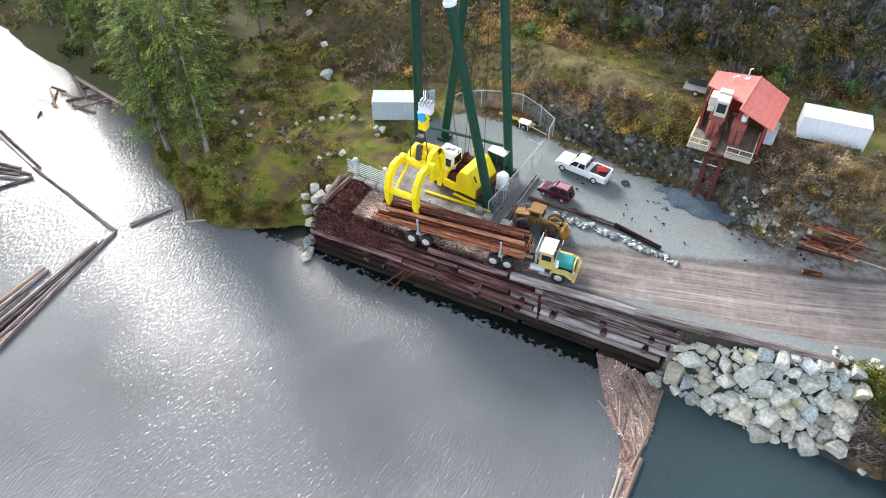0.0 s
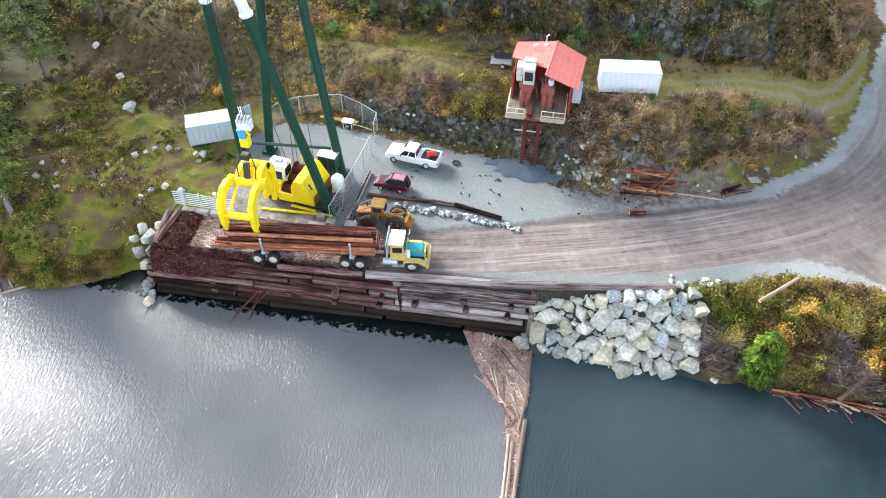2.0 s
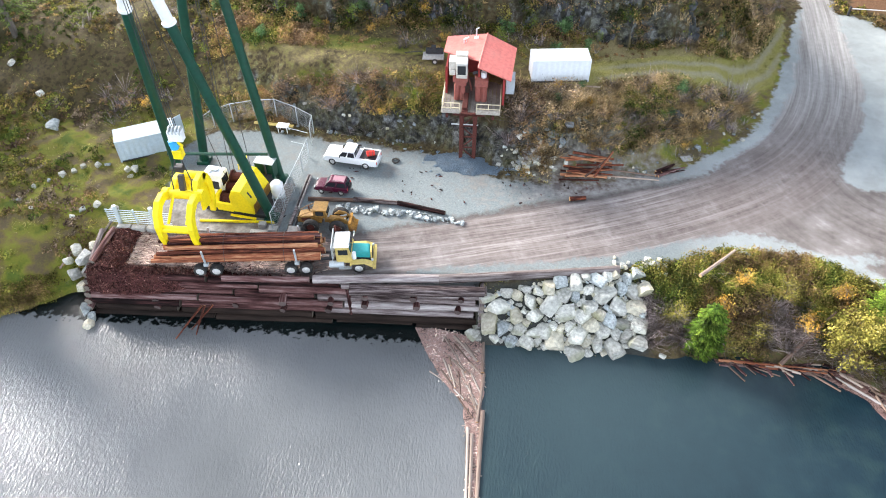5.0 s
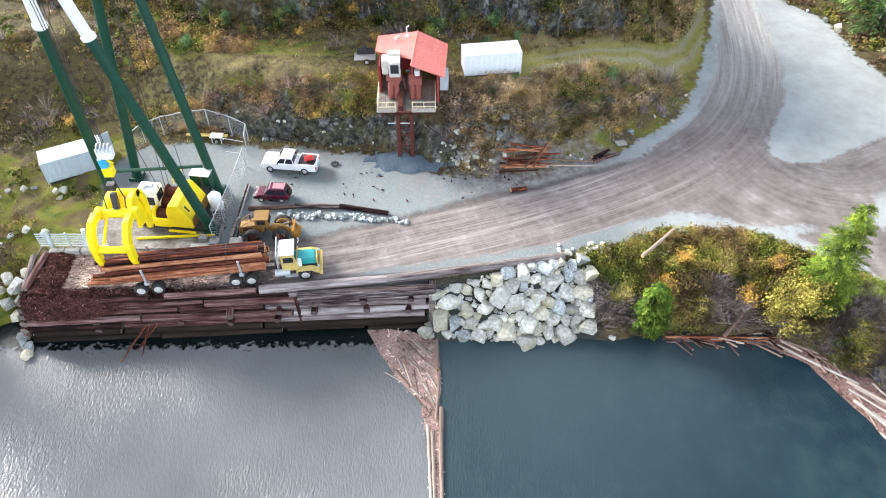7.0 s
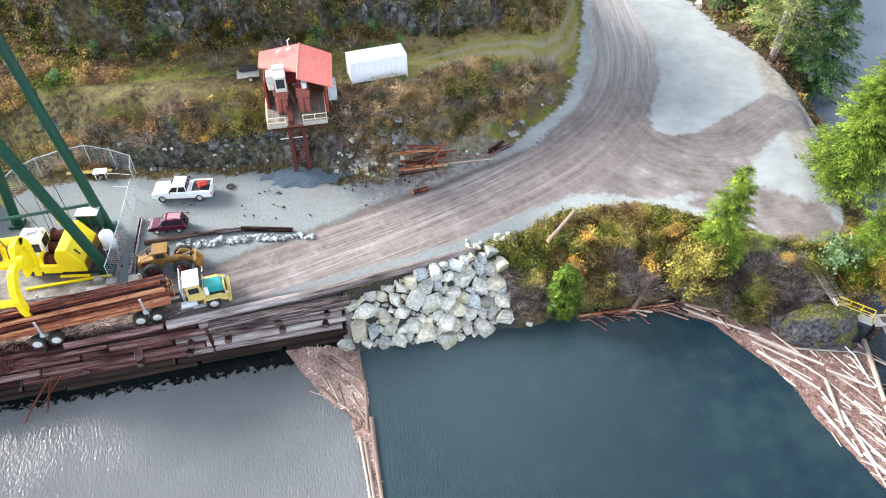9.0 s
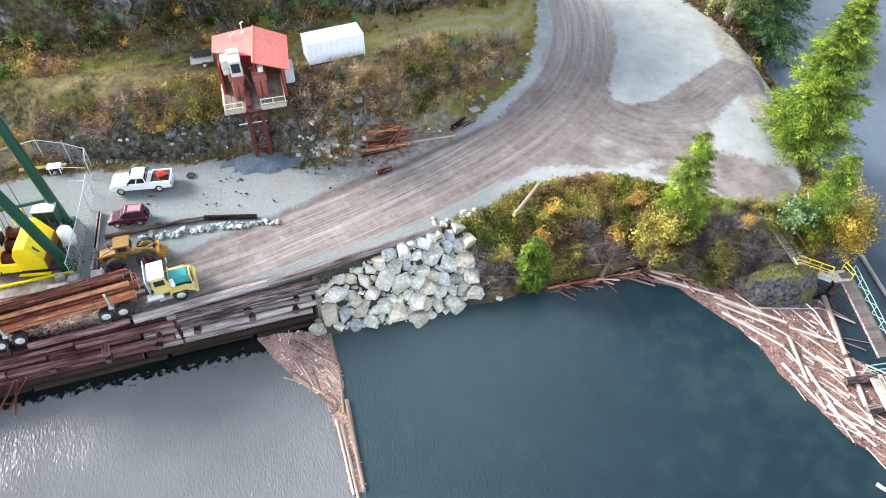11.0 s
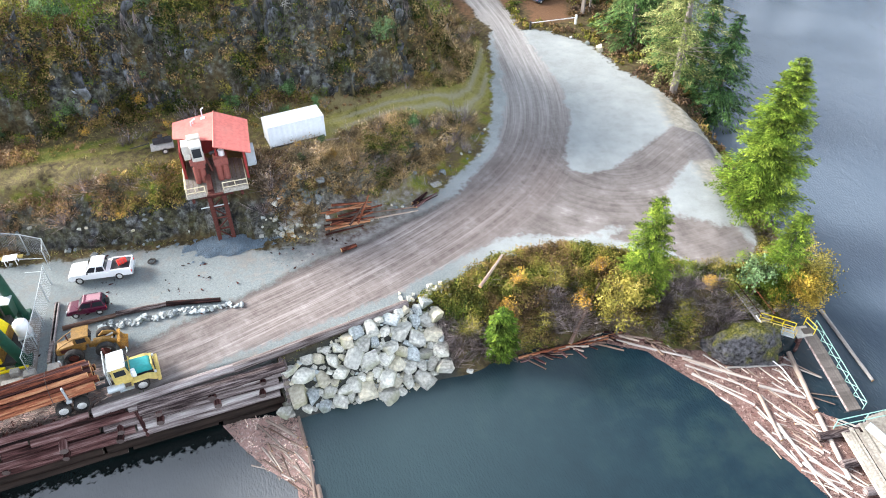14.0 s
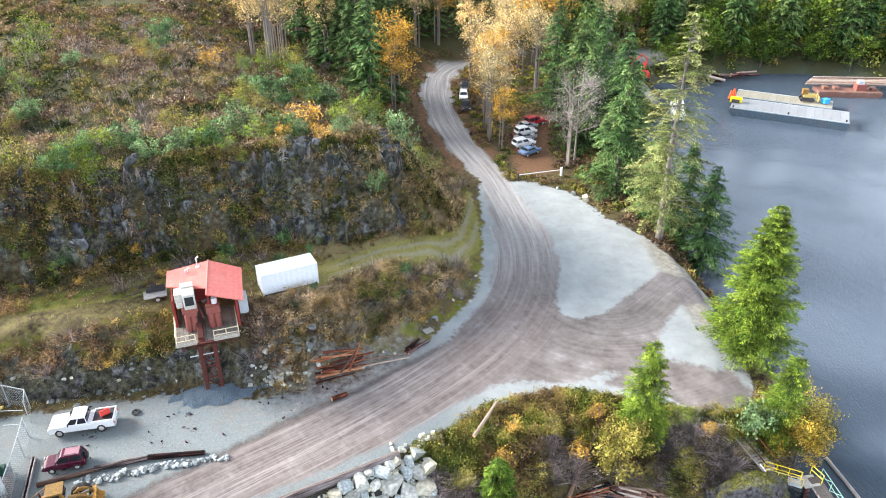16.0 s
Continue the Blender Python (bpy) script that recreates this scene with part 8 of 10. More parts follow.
for x, y in ((111.9, 125.8), (113.4, 126.6)):
    bu = thing("marker_buoy", pose(x, y, 1.6), "orange cone marker buoy standing on the barge", "buoy", "marker buoys")
    part("cone", Geo().tube([(0, 0, 0), (0, 0, 2.0)], [0.6, 0.18], 14), M["orange_red"], bu, smooth=True)
    part("foot", Geo().tube([(0, 0, 0), (0, 0, 0.25)], 0.75, 14), M["dark_steel"], bu)
    part("lamp", Geo().tube([(0, 0, 2.0), (0, 0, 2.5)], 0.14, 8), M["dark_steel"], bu)
yb = thing("winch_box", pose(111.6, 123.6, 1.6, 0, 0, -48), "yellow deck winch box on the barge", "winch")
part("box", Geo().box((0, 0, 0.6), (2.4, 1.2, 1.1)), M["yellow_paint"], yb, bevel=0.08)
part("drum", Geo().tube([(-0.8, -0.75, 0.5), (0.8, -0.75, 0.5)], 0.35, 12), M["dark_steel"], yb)
dz = thing("bulldozer", pose(127.0, 119.4, 1.7, 0, 0, -35), "yellow crawler bulldozer parked on the barge", "bulldozer")
for s in (-1, 1):
    part("track", Geo().prism([(-1.6, 0.35), (-1.3, 0.0), (1.3, 0.0), (1.6, 0.35), (1.3, 0.8), (-1.3, 0.8)], s * 0.95 - 0.25, s * 0.95 + 0.25), M["dark_steel"], dz, bevel=0.04)
part("body", Geo().box((0.4, 0, 1.1), (2.4, 1.2, 0.9)), M["cream_yellow"], dz, bevel=0.06)
part("cab", Geo().box((-0.6, 0, 1.9), (1.2, 1.2, 1.2)), M["old_yellow"], dz, bevel=0.05)
part("blade", Geo().box((2.2, 0, 0.7), (0.2, 3.0, 1.1)), M["cream_yellow"], dz, bevel=0.03)
tagged(new("blue_crate", mesh_of("blue_crate", Geo().box((129.6, 116.6, 2.1), (1.6, 1.2, 1.0)), M["blue_paint"], 0.05)), "blue crate on the barge deck", "crate")
M["barge_brown"] = plain("barge_brown", (0.2, 0.1, 0.075), 0.75, grain=5, vary=0.35, dirty=0.6, dirt=(0.25, 0.19, 0.16))
rb = thing("work_barge", pose(143, 123.5, 0, 0, 0, -25), "rust-brown work barge with pale timbers behind it", "barge")
part("hull", Geo().prism([(-7, 1.2), (7, 1.2), (7, 0.4), (6, -0.4), (-6, -0.4), (-7, 0.4)], -2.2, 2.2), M["barge_brown"], rb, bevel=0.06)
part("deckhouse", Geo().box((2.6, 0, 1.9), (2.2, 2.0, 1.5)), M["dull_red"], rb, bevel=0.06)
part("wheelhouse", Geo().box((2.5, 0, 3.0), (1.3, 1.4, 0.8)), M["galv"], rb, bevel=0.05)
for x in (-5, -2.6, 5.6):
    part("deck_gear", Geo().box((x, 0.2, 1.5), (1.2, 1.6, 0.6)), M["barge_brown"], rb, bevel=0.05)
for i in range(9):
    part("timber", Geo().tube([(-9 + i * 0.4, 1.5 + i * 0.6, 1.9 + 0.1 * (i % 3)), (10 + i * 0.5, 2.2 + i * 0.7, 1.9 + 0.12 * (i % 2))], 0.22, 7), M["drift"], rb)
for i in range(14):
    x, y = 108 + i * 1.6, 141 + random.uniform(-1, 3)
    log_between("shore_log", (x, y, 1.0 + random.uniform(0, 1)), (x + random.uniform(3, 7), y + random.uniform(-3, 2), 1.0), random.uniform(0.2, 0.35), M["log_dark"] if i % 3 else M["drift"], label="dark log stacked on the far shore", group="far shore logs")
for x, y in ((97.5, 145), (100.8, 143.4)):
    ex = thing("excavator", pose(x, y, height(x, y), 0, 0, random.uniform(0, 90)), "red tracked excavator at the far landing", "excavator", "far excavators")
    for s in (-1, 1):
        part("track", Geo().prism([(-1.8, 0.4), (-1.4, 0), (1.4, 0), (1.8, 0.4), (1.4, 0.85), (-1.4, 0.85)], s - 0.28, s + 0.28), M["dark_steel"], ex, bevel=0.04)
    part("house", Geo().box((-0.4, 0, 1.6), (2.8, 2.2, 1.2)), M["red_paint"], ex, bevel=0.08)
    part("cab", Geo().box((0.6, 0.6, 2.2), (1.2, 0.9, 1.5)), M["red_paint"], ex, bevel=0.06)
    part("boom", Geo().tube([(0.9, -0.3, 1.8), (3.0, -0.3, 3.6), (4.8, -0.3, 2.4), (4.6, -0.3, 0.8)], 0.16, 6), M["red_paint"], ex)
wb_ = thing("work_boat", pose(97.0, 124.0, 0.3, 0, 0, 60), "white aluminium work boat at the far landing", "boat")
part("hull", Geo().prism([(-3.5, 1.2), (3.0, 1.3), (4.2, 1.6), (3.0, 0.0), (-3.4, -0.1)], -1.3, 1.3), M["white_paint"], wb_, bevel=0.08)
part("cabin", Geo().box((0.3, 0, 2.1), (2.4, 2.0, 1.7)), M["white_paint"], wb_, bevel=0.1)
part("window", Geo().box((1.52, 0, 2.4), (0.05, 1.6, 0.6)), M["glass"], wb_)
part("rail", Geo().tube([(-3.3, 1.2, 2.2), (-1.0, 1.2, 2.2)], 0.05, 6).tube([(-3.3, -1.2, 2.2), (-1.0, -1.2, 2.2)], 0.05, 6), M["galv"], wb_)

CARS = [(53.0, 105.4, 20, "car_blue", "sedan", "blue-grey saloon parked under the trees"), (53.6, 109.0, 8, "car_white", "suv", "white off-roader parked under the trees"), (55.2, 111.8, 8, "car_grey", "sedan", "grey saloon parked under the trees"), (56.4, 114.3, 8, "car_white", "suv", "white off-roader parked under the trees"),
        (57.8, 116.8, 8, "car_grey", "sedan", "grey saloon parked under the trees"), (60.4, 118.6, 10, "car_red", "suv", "red off-roader parked under the trees"), (51.2, 131.2, 252, "car_black", "suv", "black off-roader parked on the verge"), (53.0, 137.4, 250, "car_white", "suv", "white off-roader parked on the verge"), (55.6, 143.6, 248, "car_black", "suv", "black off-roader parked on the verge")]
for x, y, rz_, paint, kd, lab in CARS:
    car("parked_car", pose(x, y, height(x, y) + 0.02, 0, 0, rz_), lab, M[paint], 4.2, 1.75, kd, "parked cars")
gate = thing("barrier_gate", pose(50.2, 95.6, height(50.2, 95.6)), "white pole barrier across the parking track", "barrier")
part("bar", Geo().tube([(-3.6, 0.3, 1.0), (3.6, -0.3, 1.1)], 0.07, 8), M["white_paint"], gate)
part("post", Geo().box((-3.7, 0.3, 0.6), (0.25, 0.25, 1.4)), M["dark_steel"], gate, bevel=0.02)
part("post", Geo().box((3.7, -0.3, 0.7), (0.3, 0.3, 1.6)), M["white_paint"], gate, bevel=0.02)
for x, y, r in ((53.0, 85.8, 0.8), (52.4, 88.4, 0.5), (51.0, 91.0, 0.35)):
    put_rock(x, y, r, label="white boulder at the edge of the gravel", group="verge boulders", sink=0.1)

# ---------------------------------------------------------------- foliage
def leaves(c, size, tint, r, aspect=0.55, up=0.35):
    """Leaf quads at the points c, each turned its own way; up: how much they lie flat."""
    nn = len(c)
    a = r.normal(size=(nn, 3))
    a /= np.linalg.norm(a, axis=1, keepdims=True) + 1e-9
    b = r.normal(size=(nn, 3))
    b[:, 2] *= 1 - up
    b -= a * np.sum(a * b, 1, keepdims=True)
    b /= np.linalg.norm(b, axis=1, keepdims=True) + 1e-9
    s = np.asarray(size).reshape(-1, 1)
    v = np.stack([c - a * s, c - b * s * aspect, c + a * s, c + b * s * aspect], 1)
    return v.reshape(-1, 3), np.arange(nn * 4).reshape(-1, 4), np.repeat(tint, 4)


def join(parts):
    vs, qs, ts, o = [], [], [], 0
    for v, q, t in parts:
        vs.append(v)
        qs.append(q + o)
        ts.append(t)
        o += len(v)
    return np.concatenate(vs), np.concatenate(qs), np.concatenate(ts)


def clumps(x, y, rad, hgt, tint, count, leaf, r, z=None, fill=0.55):
    """Domed shrubs: each one is count leaves in a squashed dome that stands on the ground."""
    nn = len(x)
    if z is None:
        z = heights(x, y)[0]
    k_ = int(count)
    d = r.normal(size=(nn, k_, 3))
    d /= np.linalg.norm(d, axis=2, keepdims=True)
    d[:, :, 2] = np.abs(d[:, :, 2])
    rr = fill + (1 - fill) * r.random((nn, k_, 1)) ** 0.6
    lump = 1 + 0.35 * np.sin(d[:, :, :1] * 5 + r.uniform(0, 6, (nn, 1, 1))) * np.cos(d[:, :, 1:2] * 4 + r.uniform(0, 6, (nn, 1, 1)))
    p = d * rr * lump * np.stack([rad, rad, hgt], 1)[:, None, :]
    p[:, :, 0] += x[:, None]
    p[:, :, 1] += y[:, None]
    p[:, :, 2] += z[:, None]
    # tint rises towards the top of each dome, a lit crown painted in
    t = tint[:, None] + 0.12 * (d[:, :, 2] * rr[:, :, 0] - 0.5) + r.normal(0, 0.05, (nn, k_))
    sz = leaf * r.uniform(0.6, 1.3, nn * k_) * np.repeat(0.7 + 0.3 * rad, k_)
    return leaves(p.reshape(-1, 3), sz, np.clip(t, 0, 1).ravel(), r)


def twigs(x, y, hgt, count, r, z=None, spread_=0.7):
    """Bare shrubs: thin slivers that fan out from the root."""
    nn = len(x)
    if z is None:
        z = heights(x, y)[0]
    k_ = int(count)
    dx, dy = r.normal(0, spread_, (nn, k_)), r.normal(0, spread_, (nn, k_))
    ln = hgt[:, None] * r.uniform(0.5, 1.0, (nn, k_))
    base = np.stack([np.repeat(x[:, None], k_, 1) + dx * 0.15, np.repeat(y[:, None], k_, 1) + dy * 0.15, np.repeat(z[:, None], k_, 1)], -1)
    tip = base + np.stack([dx * ln, dy * ln, ln], -1)
    side = np.stack([-dy, dx, 0 * dx], -1)
    side = side / (np.linalg.norm(side, axis=2, keepdims=True) + 1e-9) * 0.014
    mid = (base + tip) / 2 + r.normal(0, 0.08, base.shape)
    v = np.stack([base - side, base + side, mid + side * 0.8, mid - side * 0.8, tip + side * 0.3, tip - side * 0.3], 2).reshape(-1, 3)
    o = (np.arange(nn * k_) * 6)[:, None]
    q = np.concatenate([o + np.array([[0, 1, 2, 3]]), o + np.array([[3, 2, 4, 5]])])
    return v, q, np.repeat(r.random(nn * k_), 6)


def scatter(n_try, box, keep, r):
    x, y = r.uniform(box[0], box[1], n_try), r.uniform(box[2], box[3], n_try)
    z, dc, dn, dk, dt, wild = heights(x, y)
    m = keep(x, y, z, dc, dn, dk, dt, wild) & ~inside(x, y, ROAD) & ~((x > 6.6) & (x < 13.5) & (y > 57) & (y < 61.0))
    return x[m], y[m], z[m]


def clear_of_things(x, y):
    """Away from the buildings and the containers."""
    a = (np.abs(x + 2.4) < 3.6) & (y > 58.5) & (y < 67.2)
    b = (np.abs(x - 6.2) < 3.6) & (np.abs(y - 67.7) < 2.0)
    c = (np.abs(x + 36.7) < 3.6) & (np.abs(y - 58.7) < 2.6)
    d_ = (np.abs(x + 7.3) < 1.6) & (np.abs(y - 69.6) < 1.2)
    return ~(a | b | c | d_)


def patchy(x, y, seed, lo=0.0, hi=1.0, scale=0.16):
    return lo + (hi - lo) * np.clip(0.5 + 1.1 * fbm(x * scale, y * scale, seed), 0, 1)


r = np.random.default_rng(12)
G_SLOPE, G_BANK, G_HILL, G_TWIG, G_TUFT, G_DRY = [], [], [], [], [], []
# slope between the yard and the bench
x, y, z = scatter(12500, (-34, 38, 57, 92), lambda x, y, z, dc, dn, dk, dt, w: (dn > 0.2) & (dn < 7.5 + 5 * (x < -20)) & (np.abs(dt) > 1.9) & (vnoise(x * 0.5, y * 0.5, 91) > 0.22) & clear_of_things(x, y) & ~((x > -22) & (x < 3) & (dn < 1.9)), r)
rad = r.uniform(0.3, 0.8, len(x)) + 0.5 * (r.random(len(x)) < 0.15)
tint = np.clip(patchy(x, y, 71, 0.25, 1.1, 0.22) + r.normal(0, 0.1, len(x)), 0.1, 1.1)
tan = (x > 5) & (tint > 0.42) & (r.random(len(x)) < 0.75)
low = (x > 6) & (np.abs(line_dist(x, y, FOOT)[0]) < 1.9)
for m_, group, tt in ((~tan & ~low, G_SLOPE, np.where(x > 5, np.minimum(tint, 0.62), tint)), (tan & ~low, G_DRY, np.clip(tint - 0.1, 0.25, 0.9))):
    group.append(clumps(x[m_], y[m_], rad[m_], rad[m_] * r.uniform(0.7, 1.3, m_.sum()), tt[m_], 70, 0.11, r, z[m_]))
# verge along the foot and round the bench
x, y, z = scatter(3000, (-60, 36, 58, 92), lambda x, y, z, dc, dn, dk, dt, w: (dn > 2) & (dk < -0.3) & (np.abs(dt) > 2.2) & (vnoise(x * 0.35, y * 0.35, 92) > 0.5) & clear_of_things(x, y), r)
rad = r.uniform(0.18, 0.45, len(x))
G_SLOPE.append(clumps(x, y, rad, rad * 0.8, patchy(x, y, 72, 0.35, 0.9), 34, 0.13, r, z))
def open_face(x, z):
    """Where brush can hold: not on the patches of bare rock in the face."""
    return (vnoise(x * 0.28, z * 0.4, 171) - 0.3 * smooth01((x - 18) / 8) - 0.2 * smooth01((-14 - x) / 8) < 0.6) | (z > 20.5)


# the cliff
x, y, z = scatter(5000, (-60, 36, 74, 110), lambda x, y, z, dc, dn, dk, dt, w: (dk > -1.5) & (dk < 6.5) & (vnoise(x * 0.3, y * 0.3, 93) > 0.33) & open_face(x, z), r)
rad = r.uniform(0.25, 0.8, len(x))
G_HILL.append(clumps(x, y - 0.45, rad, rad * r.uniform(0.9, 1.5, len(x)), np.clip(patchy(x, y, 73, 0.0, 1.0, 0.25) + r.normal(0, 0.1, len(x)), 0, 1.1), 40, 0.13, r, z - 0.1))
seg = [(a, b) for a, b in zip(CLIFF[:-1], CLIFF[1:]) if b[0] > -46 and a[0] < 38 and a[1] < 120]
far = np.cumsum([0] + [math.hypot(b[0] - a[0], b[1] - a[1]) for a, b in seg])
s_ = r.uniform(0, far[-1], 6600)
x, y = np.interp(s_, far, [a[0] for a, b in seg] + [seg[-1][1][0]]), np.interp(s_, far, [a[1] for a, b in seg] + [seg[-1][1][1]])
x, y = x + r.uniform(-0.6, 0.6, len(x)), y + r.uniform(-1.0, 3.6, len(x))
keep = (vnoise(x * 0.32, y * 0.9, 93) > 0.4) & open_face(x, heights(x, y)[0])
x, y = x[keep], y[keep]
rad = r.uniform(0.25, 0.75, len(x))
G_HILL.append(clumps(x, y - 0.3, rad, rad * r.uniform(0.8, 1.4, len(x)), np.clip(patchy(x, y * 3, 86, -0.1, 0.72, 0.25) + r.normal(0, 0.1, len(x)) + 0.35 * (r.random(len(x)) < 0.12), 0, 1.1), 36, 0.125, r))
x, y, z = scatter(700, (-44, 34, 72, 104), lambda x, y, z, dc, dn, dk, dt, w: (dk > -2.5) & (dk < 4.5) & (np.abs(dt) > 3) & open_face(x, z), r)
rad = r.uniform(0.6, 1.3, len(x))
G_HILL.append(clumps(x, y - 0.4, rad, rad * r.uniform(1.0, 1.7, len(x)), np.clip(patchy(x, y, 87, 0.0, 0.9, 0.3), 0, 1), 80, 0.15, r, z - 0.2))
# scrub beside the upper road
x, y, z = scatter(2600, (28, 64, 96, 172), lambda x, y, z, dc, dn, dk, dt, w: (dn > 0.6) & (dk < 6), r)
rad = r.uniform(0.4, 1.1, len(x))
G_HILL.append(clumps(x, y, rad, rad * r.uniform(0.7, 1.3, len(x)), np.clip(patchy(x, y, 89, 0.3, 1.0, 0.2), 0, 1), 34, 0.15, r, z))
# leafy scrub over the western part of the face
x, y, z = scatter(5200, (-50, 6, 74, 96), lambda x, y, z, dc, dn, dk, dt, w: (dk > -1.0) & (dk < 8) & (vnoise(x * 0.22, y * 0.3, 163) + 0.3 * smooth01((-10 - x) / 12) > 0.62), r)
rad = r.uniform(0.4, 1.15, len(x))
G_HILL.append(clumps(x, y - 0.35, rad, rad * r.uniform(0.8, 1.5, len(x)), np.clip(patchy(x, y, 164, 0.05, 0.6, 0.2) + r.normal(0, 0.08, len(x)), 0, 1), 46, 0.13, r, z))
# what clings to the steep face itself: dry grass, moss and small shrubs, thicker to the east
s_ = r.uniform(0, far[-1], 9500)
cx, cy = np.interp(s_, far, [a[0] for a, b in seg] + [seg[-1][1][0]]), np.interp(s_, far, [a[1] for a, b in seg] + [seg[-1][1][1]])
ahead = np.minimum(s_ + 1.0, far[-1])
tx, ty = np.interp(ahead, far, [a[0] for a, b in seg] + [seg[-1][1][0]]) - cx, np.interp(ahead, far, [a[1] for a, b in seg] + [seg[-1][1][1]]) - cy
tl = np.hypot(tx, ty) + 1e-6
off = r.uniform(-0.8, 4.6, len(s_))
x, y = cx - ty / tl * off, cy + tx / tl * off
z = heights(x, y)[0]
bare = vnoise(x * 0.28, z * 0.4, 171) - 0.3 * smooth01((x - 18) / 8) - 0.2 * smooth01((-14 - x) / 8)
keep = bare < 0.58
x, y, z, off = x[keep], y[keep], z[keep], off[keep]
sort = vnoise(x * 0.35, z * 0.5, 173) + r.normal(0, 0.12, len(x))
rad = r.uniform(0.22, 0.65, len(x))
for m_, group, tt in ((sort > 0.5, G_DRY, np.clip(r.normal(0.25, 0.2, len(x)), 0, 1)), (sort <= 0.5, G_HILL, np.clip(0.1 + 0.5 * sort + r.normal(0, 0.1, len(x)), 0, 1))):
    group.append(clumps(x[m_], y[m_], rad[m_], rad[m_] * r.uniform(0.8, 1.5, m_.sum()), tt[m_], 32, 0.12, r, z[m_] - 0.15))
# straw-coloured brush that covers the lower and eastern part of the face
x, y, z = scatter(5000, (-44, 40, 72, 112), lambda x, y, z, dc, dn, dk, dt, w: (dk > -1.8) & (dk < 8) & (np.abs(dt) > 2.6) & (vnoise(x * 0.2, y * 0.35, 161) + 0.42 * smooth01((x - 6) / 10) > 0.6) & open_face(x, z), r)
rad = r.uniform(0.3, 0.9, len(x))
G_DRY.append(clumps(x, y - 0.35, rad, rad * r.uniform(0.7, 1.3, len(x)), np.clip(r.normal(0.3, 0.22, len(x)), 0, 1), 34, 0.12, r, z))
x, y, z = scatter(2400, (-36, 30, 72, 100), lambda x, y, z, dc, dn, dk, dt, w: (dk > -1.5) & (dk < 5) & (np.abs(dt) > 2.6) & (vnoise(x * 0.22, z * 0.35, 175) > 0.6), r)
rad = r.uniform(0.25, 0.7, len(x))
G_BANK.append(clumps(x, y - 0.4, rad, rad * r.uniform(0.7, 1.2, len(x)), np.clip(r.normal(0.3, 0.08, len(x)), 0, 1), 40, 0.1, r, z))
x, y, z = scatter(2600, (14, 40, 72, 112), lambda x, y, z, dc, dn, dk, dt, w: (dk > -2.2) & (dk < 6) & (np.abs(dt) > 2.6) & (vnoise(x * 0.3, y * 0.3, 166) > 0.42), r)
G_DRY.append(twigs(x, y - 0.2, r.uniform(0.5, 1.2, len(x)), 24, r, z, 0.8))
# tall brushwood that hangs over the edge of the cliff
x, y, z = scatter(2600, (-60, 38, 74, 112), lambda x, y, z, dc, dn, dk, dt, w: (dk > 1.2) & (dk < 6) & (vnoise(x * 0.28, y * 0.28, 115) > 0.5), r)
rad = r.uniform(0.5, 1.3, len(x))
G_HILL.append(clumps(x, y, rad, rad * r.uniform(0.9, 1.6, len(x)), patchy(x, y, 85, 0.1, 1.1, 0.2), 60, 0.15, r, z))
# the plateau above
x, y, z = scatter(8200, (-75, 44, 80, 170), lambda x, y, z, dc, dn, dk, dt, w: (dk > 4), r)
rad = r.uniform(0.4, 1.25, len(x))
G_HILL.append(clumps(x, y, rad, rad * r.uniform(0.6, 1.3, len(x)), patchy(x, y, 74, 0.0, 1.15, 0.22), 30, 0.19, r, z))
x, y, z = scatter(3400, (-50, 40, 60, 150), lambda x, y, z, dc, dn, dk, dt, w: (dn > 0.5) & (np.abs(dt) > 2.5) & clear_of_things(x, y) & (vnoise(x * 0.3, y * 0.3, 95) > 0.5), r)
G_TWIG.append(twigs(x, y, r.uniform(0.6, 1.7, len(x)), 30, r, z))
x, y, z = scatter(2600, (-90, 30, 160, 235), lambda x, y, z, dc, dn, dk, dt, w: (dk > 4) & (vnoise(x * 0.1, y * 0.1, 127) > 0.35), r)
rad = r.uniform(0.8, 2.0, len(x))
G_HILL.append(clumps(x, y, rad, rad * r.uniform(0.5, 1.0, len(x)), patchy(x, y, 88, 0.05, 1.15, 0.1), 30, 0.3, r, z))
# dry brush that hangs down the cliff, and dead ferns on the slope
x, y, z = scatter(1500, (-45, 32, 74, 100), lambda x, y, z, dc, dn, dk, dt, w: (dk > 2.2) & (dk < 4.5) & (vnoise(x * 0.35, y * 0.35, 116) > 0.55), r)
G_TWIG.append(twigs(x, y - 1.4, r.uniform(-3.6, -1.2, len(x)), 34, r, z + 0.5, 0.22))
x, y, z = scatter(10000, (4, 38, 58, 92), lambda x, y, z, dc, dn, dk, dt, w: (dn > 1.6) & (vnoise(x * 0.25, y * 0.25, 123) > 0.3) & (dn < 7) & (np.abs(dt) > 2.2), r)
G_DRY.append(twigs(x, y, r.uniform(0.4, 1.0, len(x)), 26, r, z, 0.9))
x, y, z = scatter(1500, (-34, 6, 58, 72), lambda x, y, z, dc, dn, dk, dt, w: (dn > 2) & (dn < 8) & (np.abs(dt) > 2.2) & (vnoise(x * 0.3, y * 0.3, 122) > 0.5) & clear_of_things(x, y), r)
G_DRY.append(twigs(x, y, r.uniform(0.4, 0.9, len(x)), 36, r, z, 0.9))
x, y, z = scatter(170, (-28, 32, 59, 84), lambda x, y, z, dc, dn, dk, dt, w: (dn > 1.5) & (dn < 6.5) & (np.abs(dt) > 2.2) & clear_of_things(x, y), r)
G_TWIG.append(twigs(x[:22], y[:22], r.uniform(1.3, 2.2, len(x[:22])), 150, r, z[:22], 0.75))
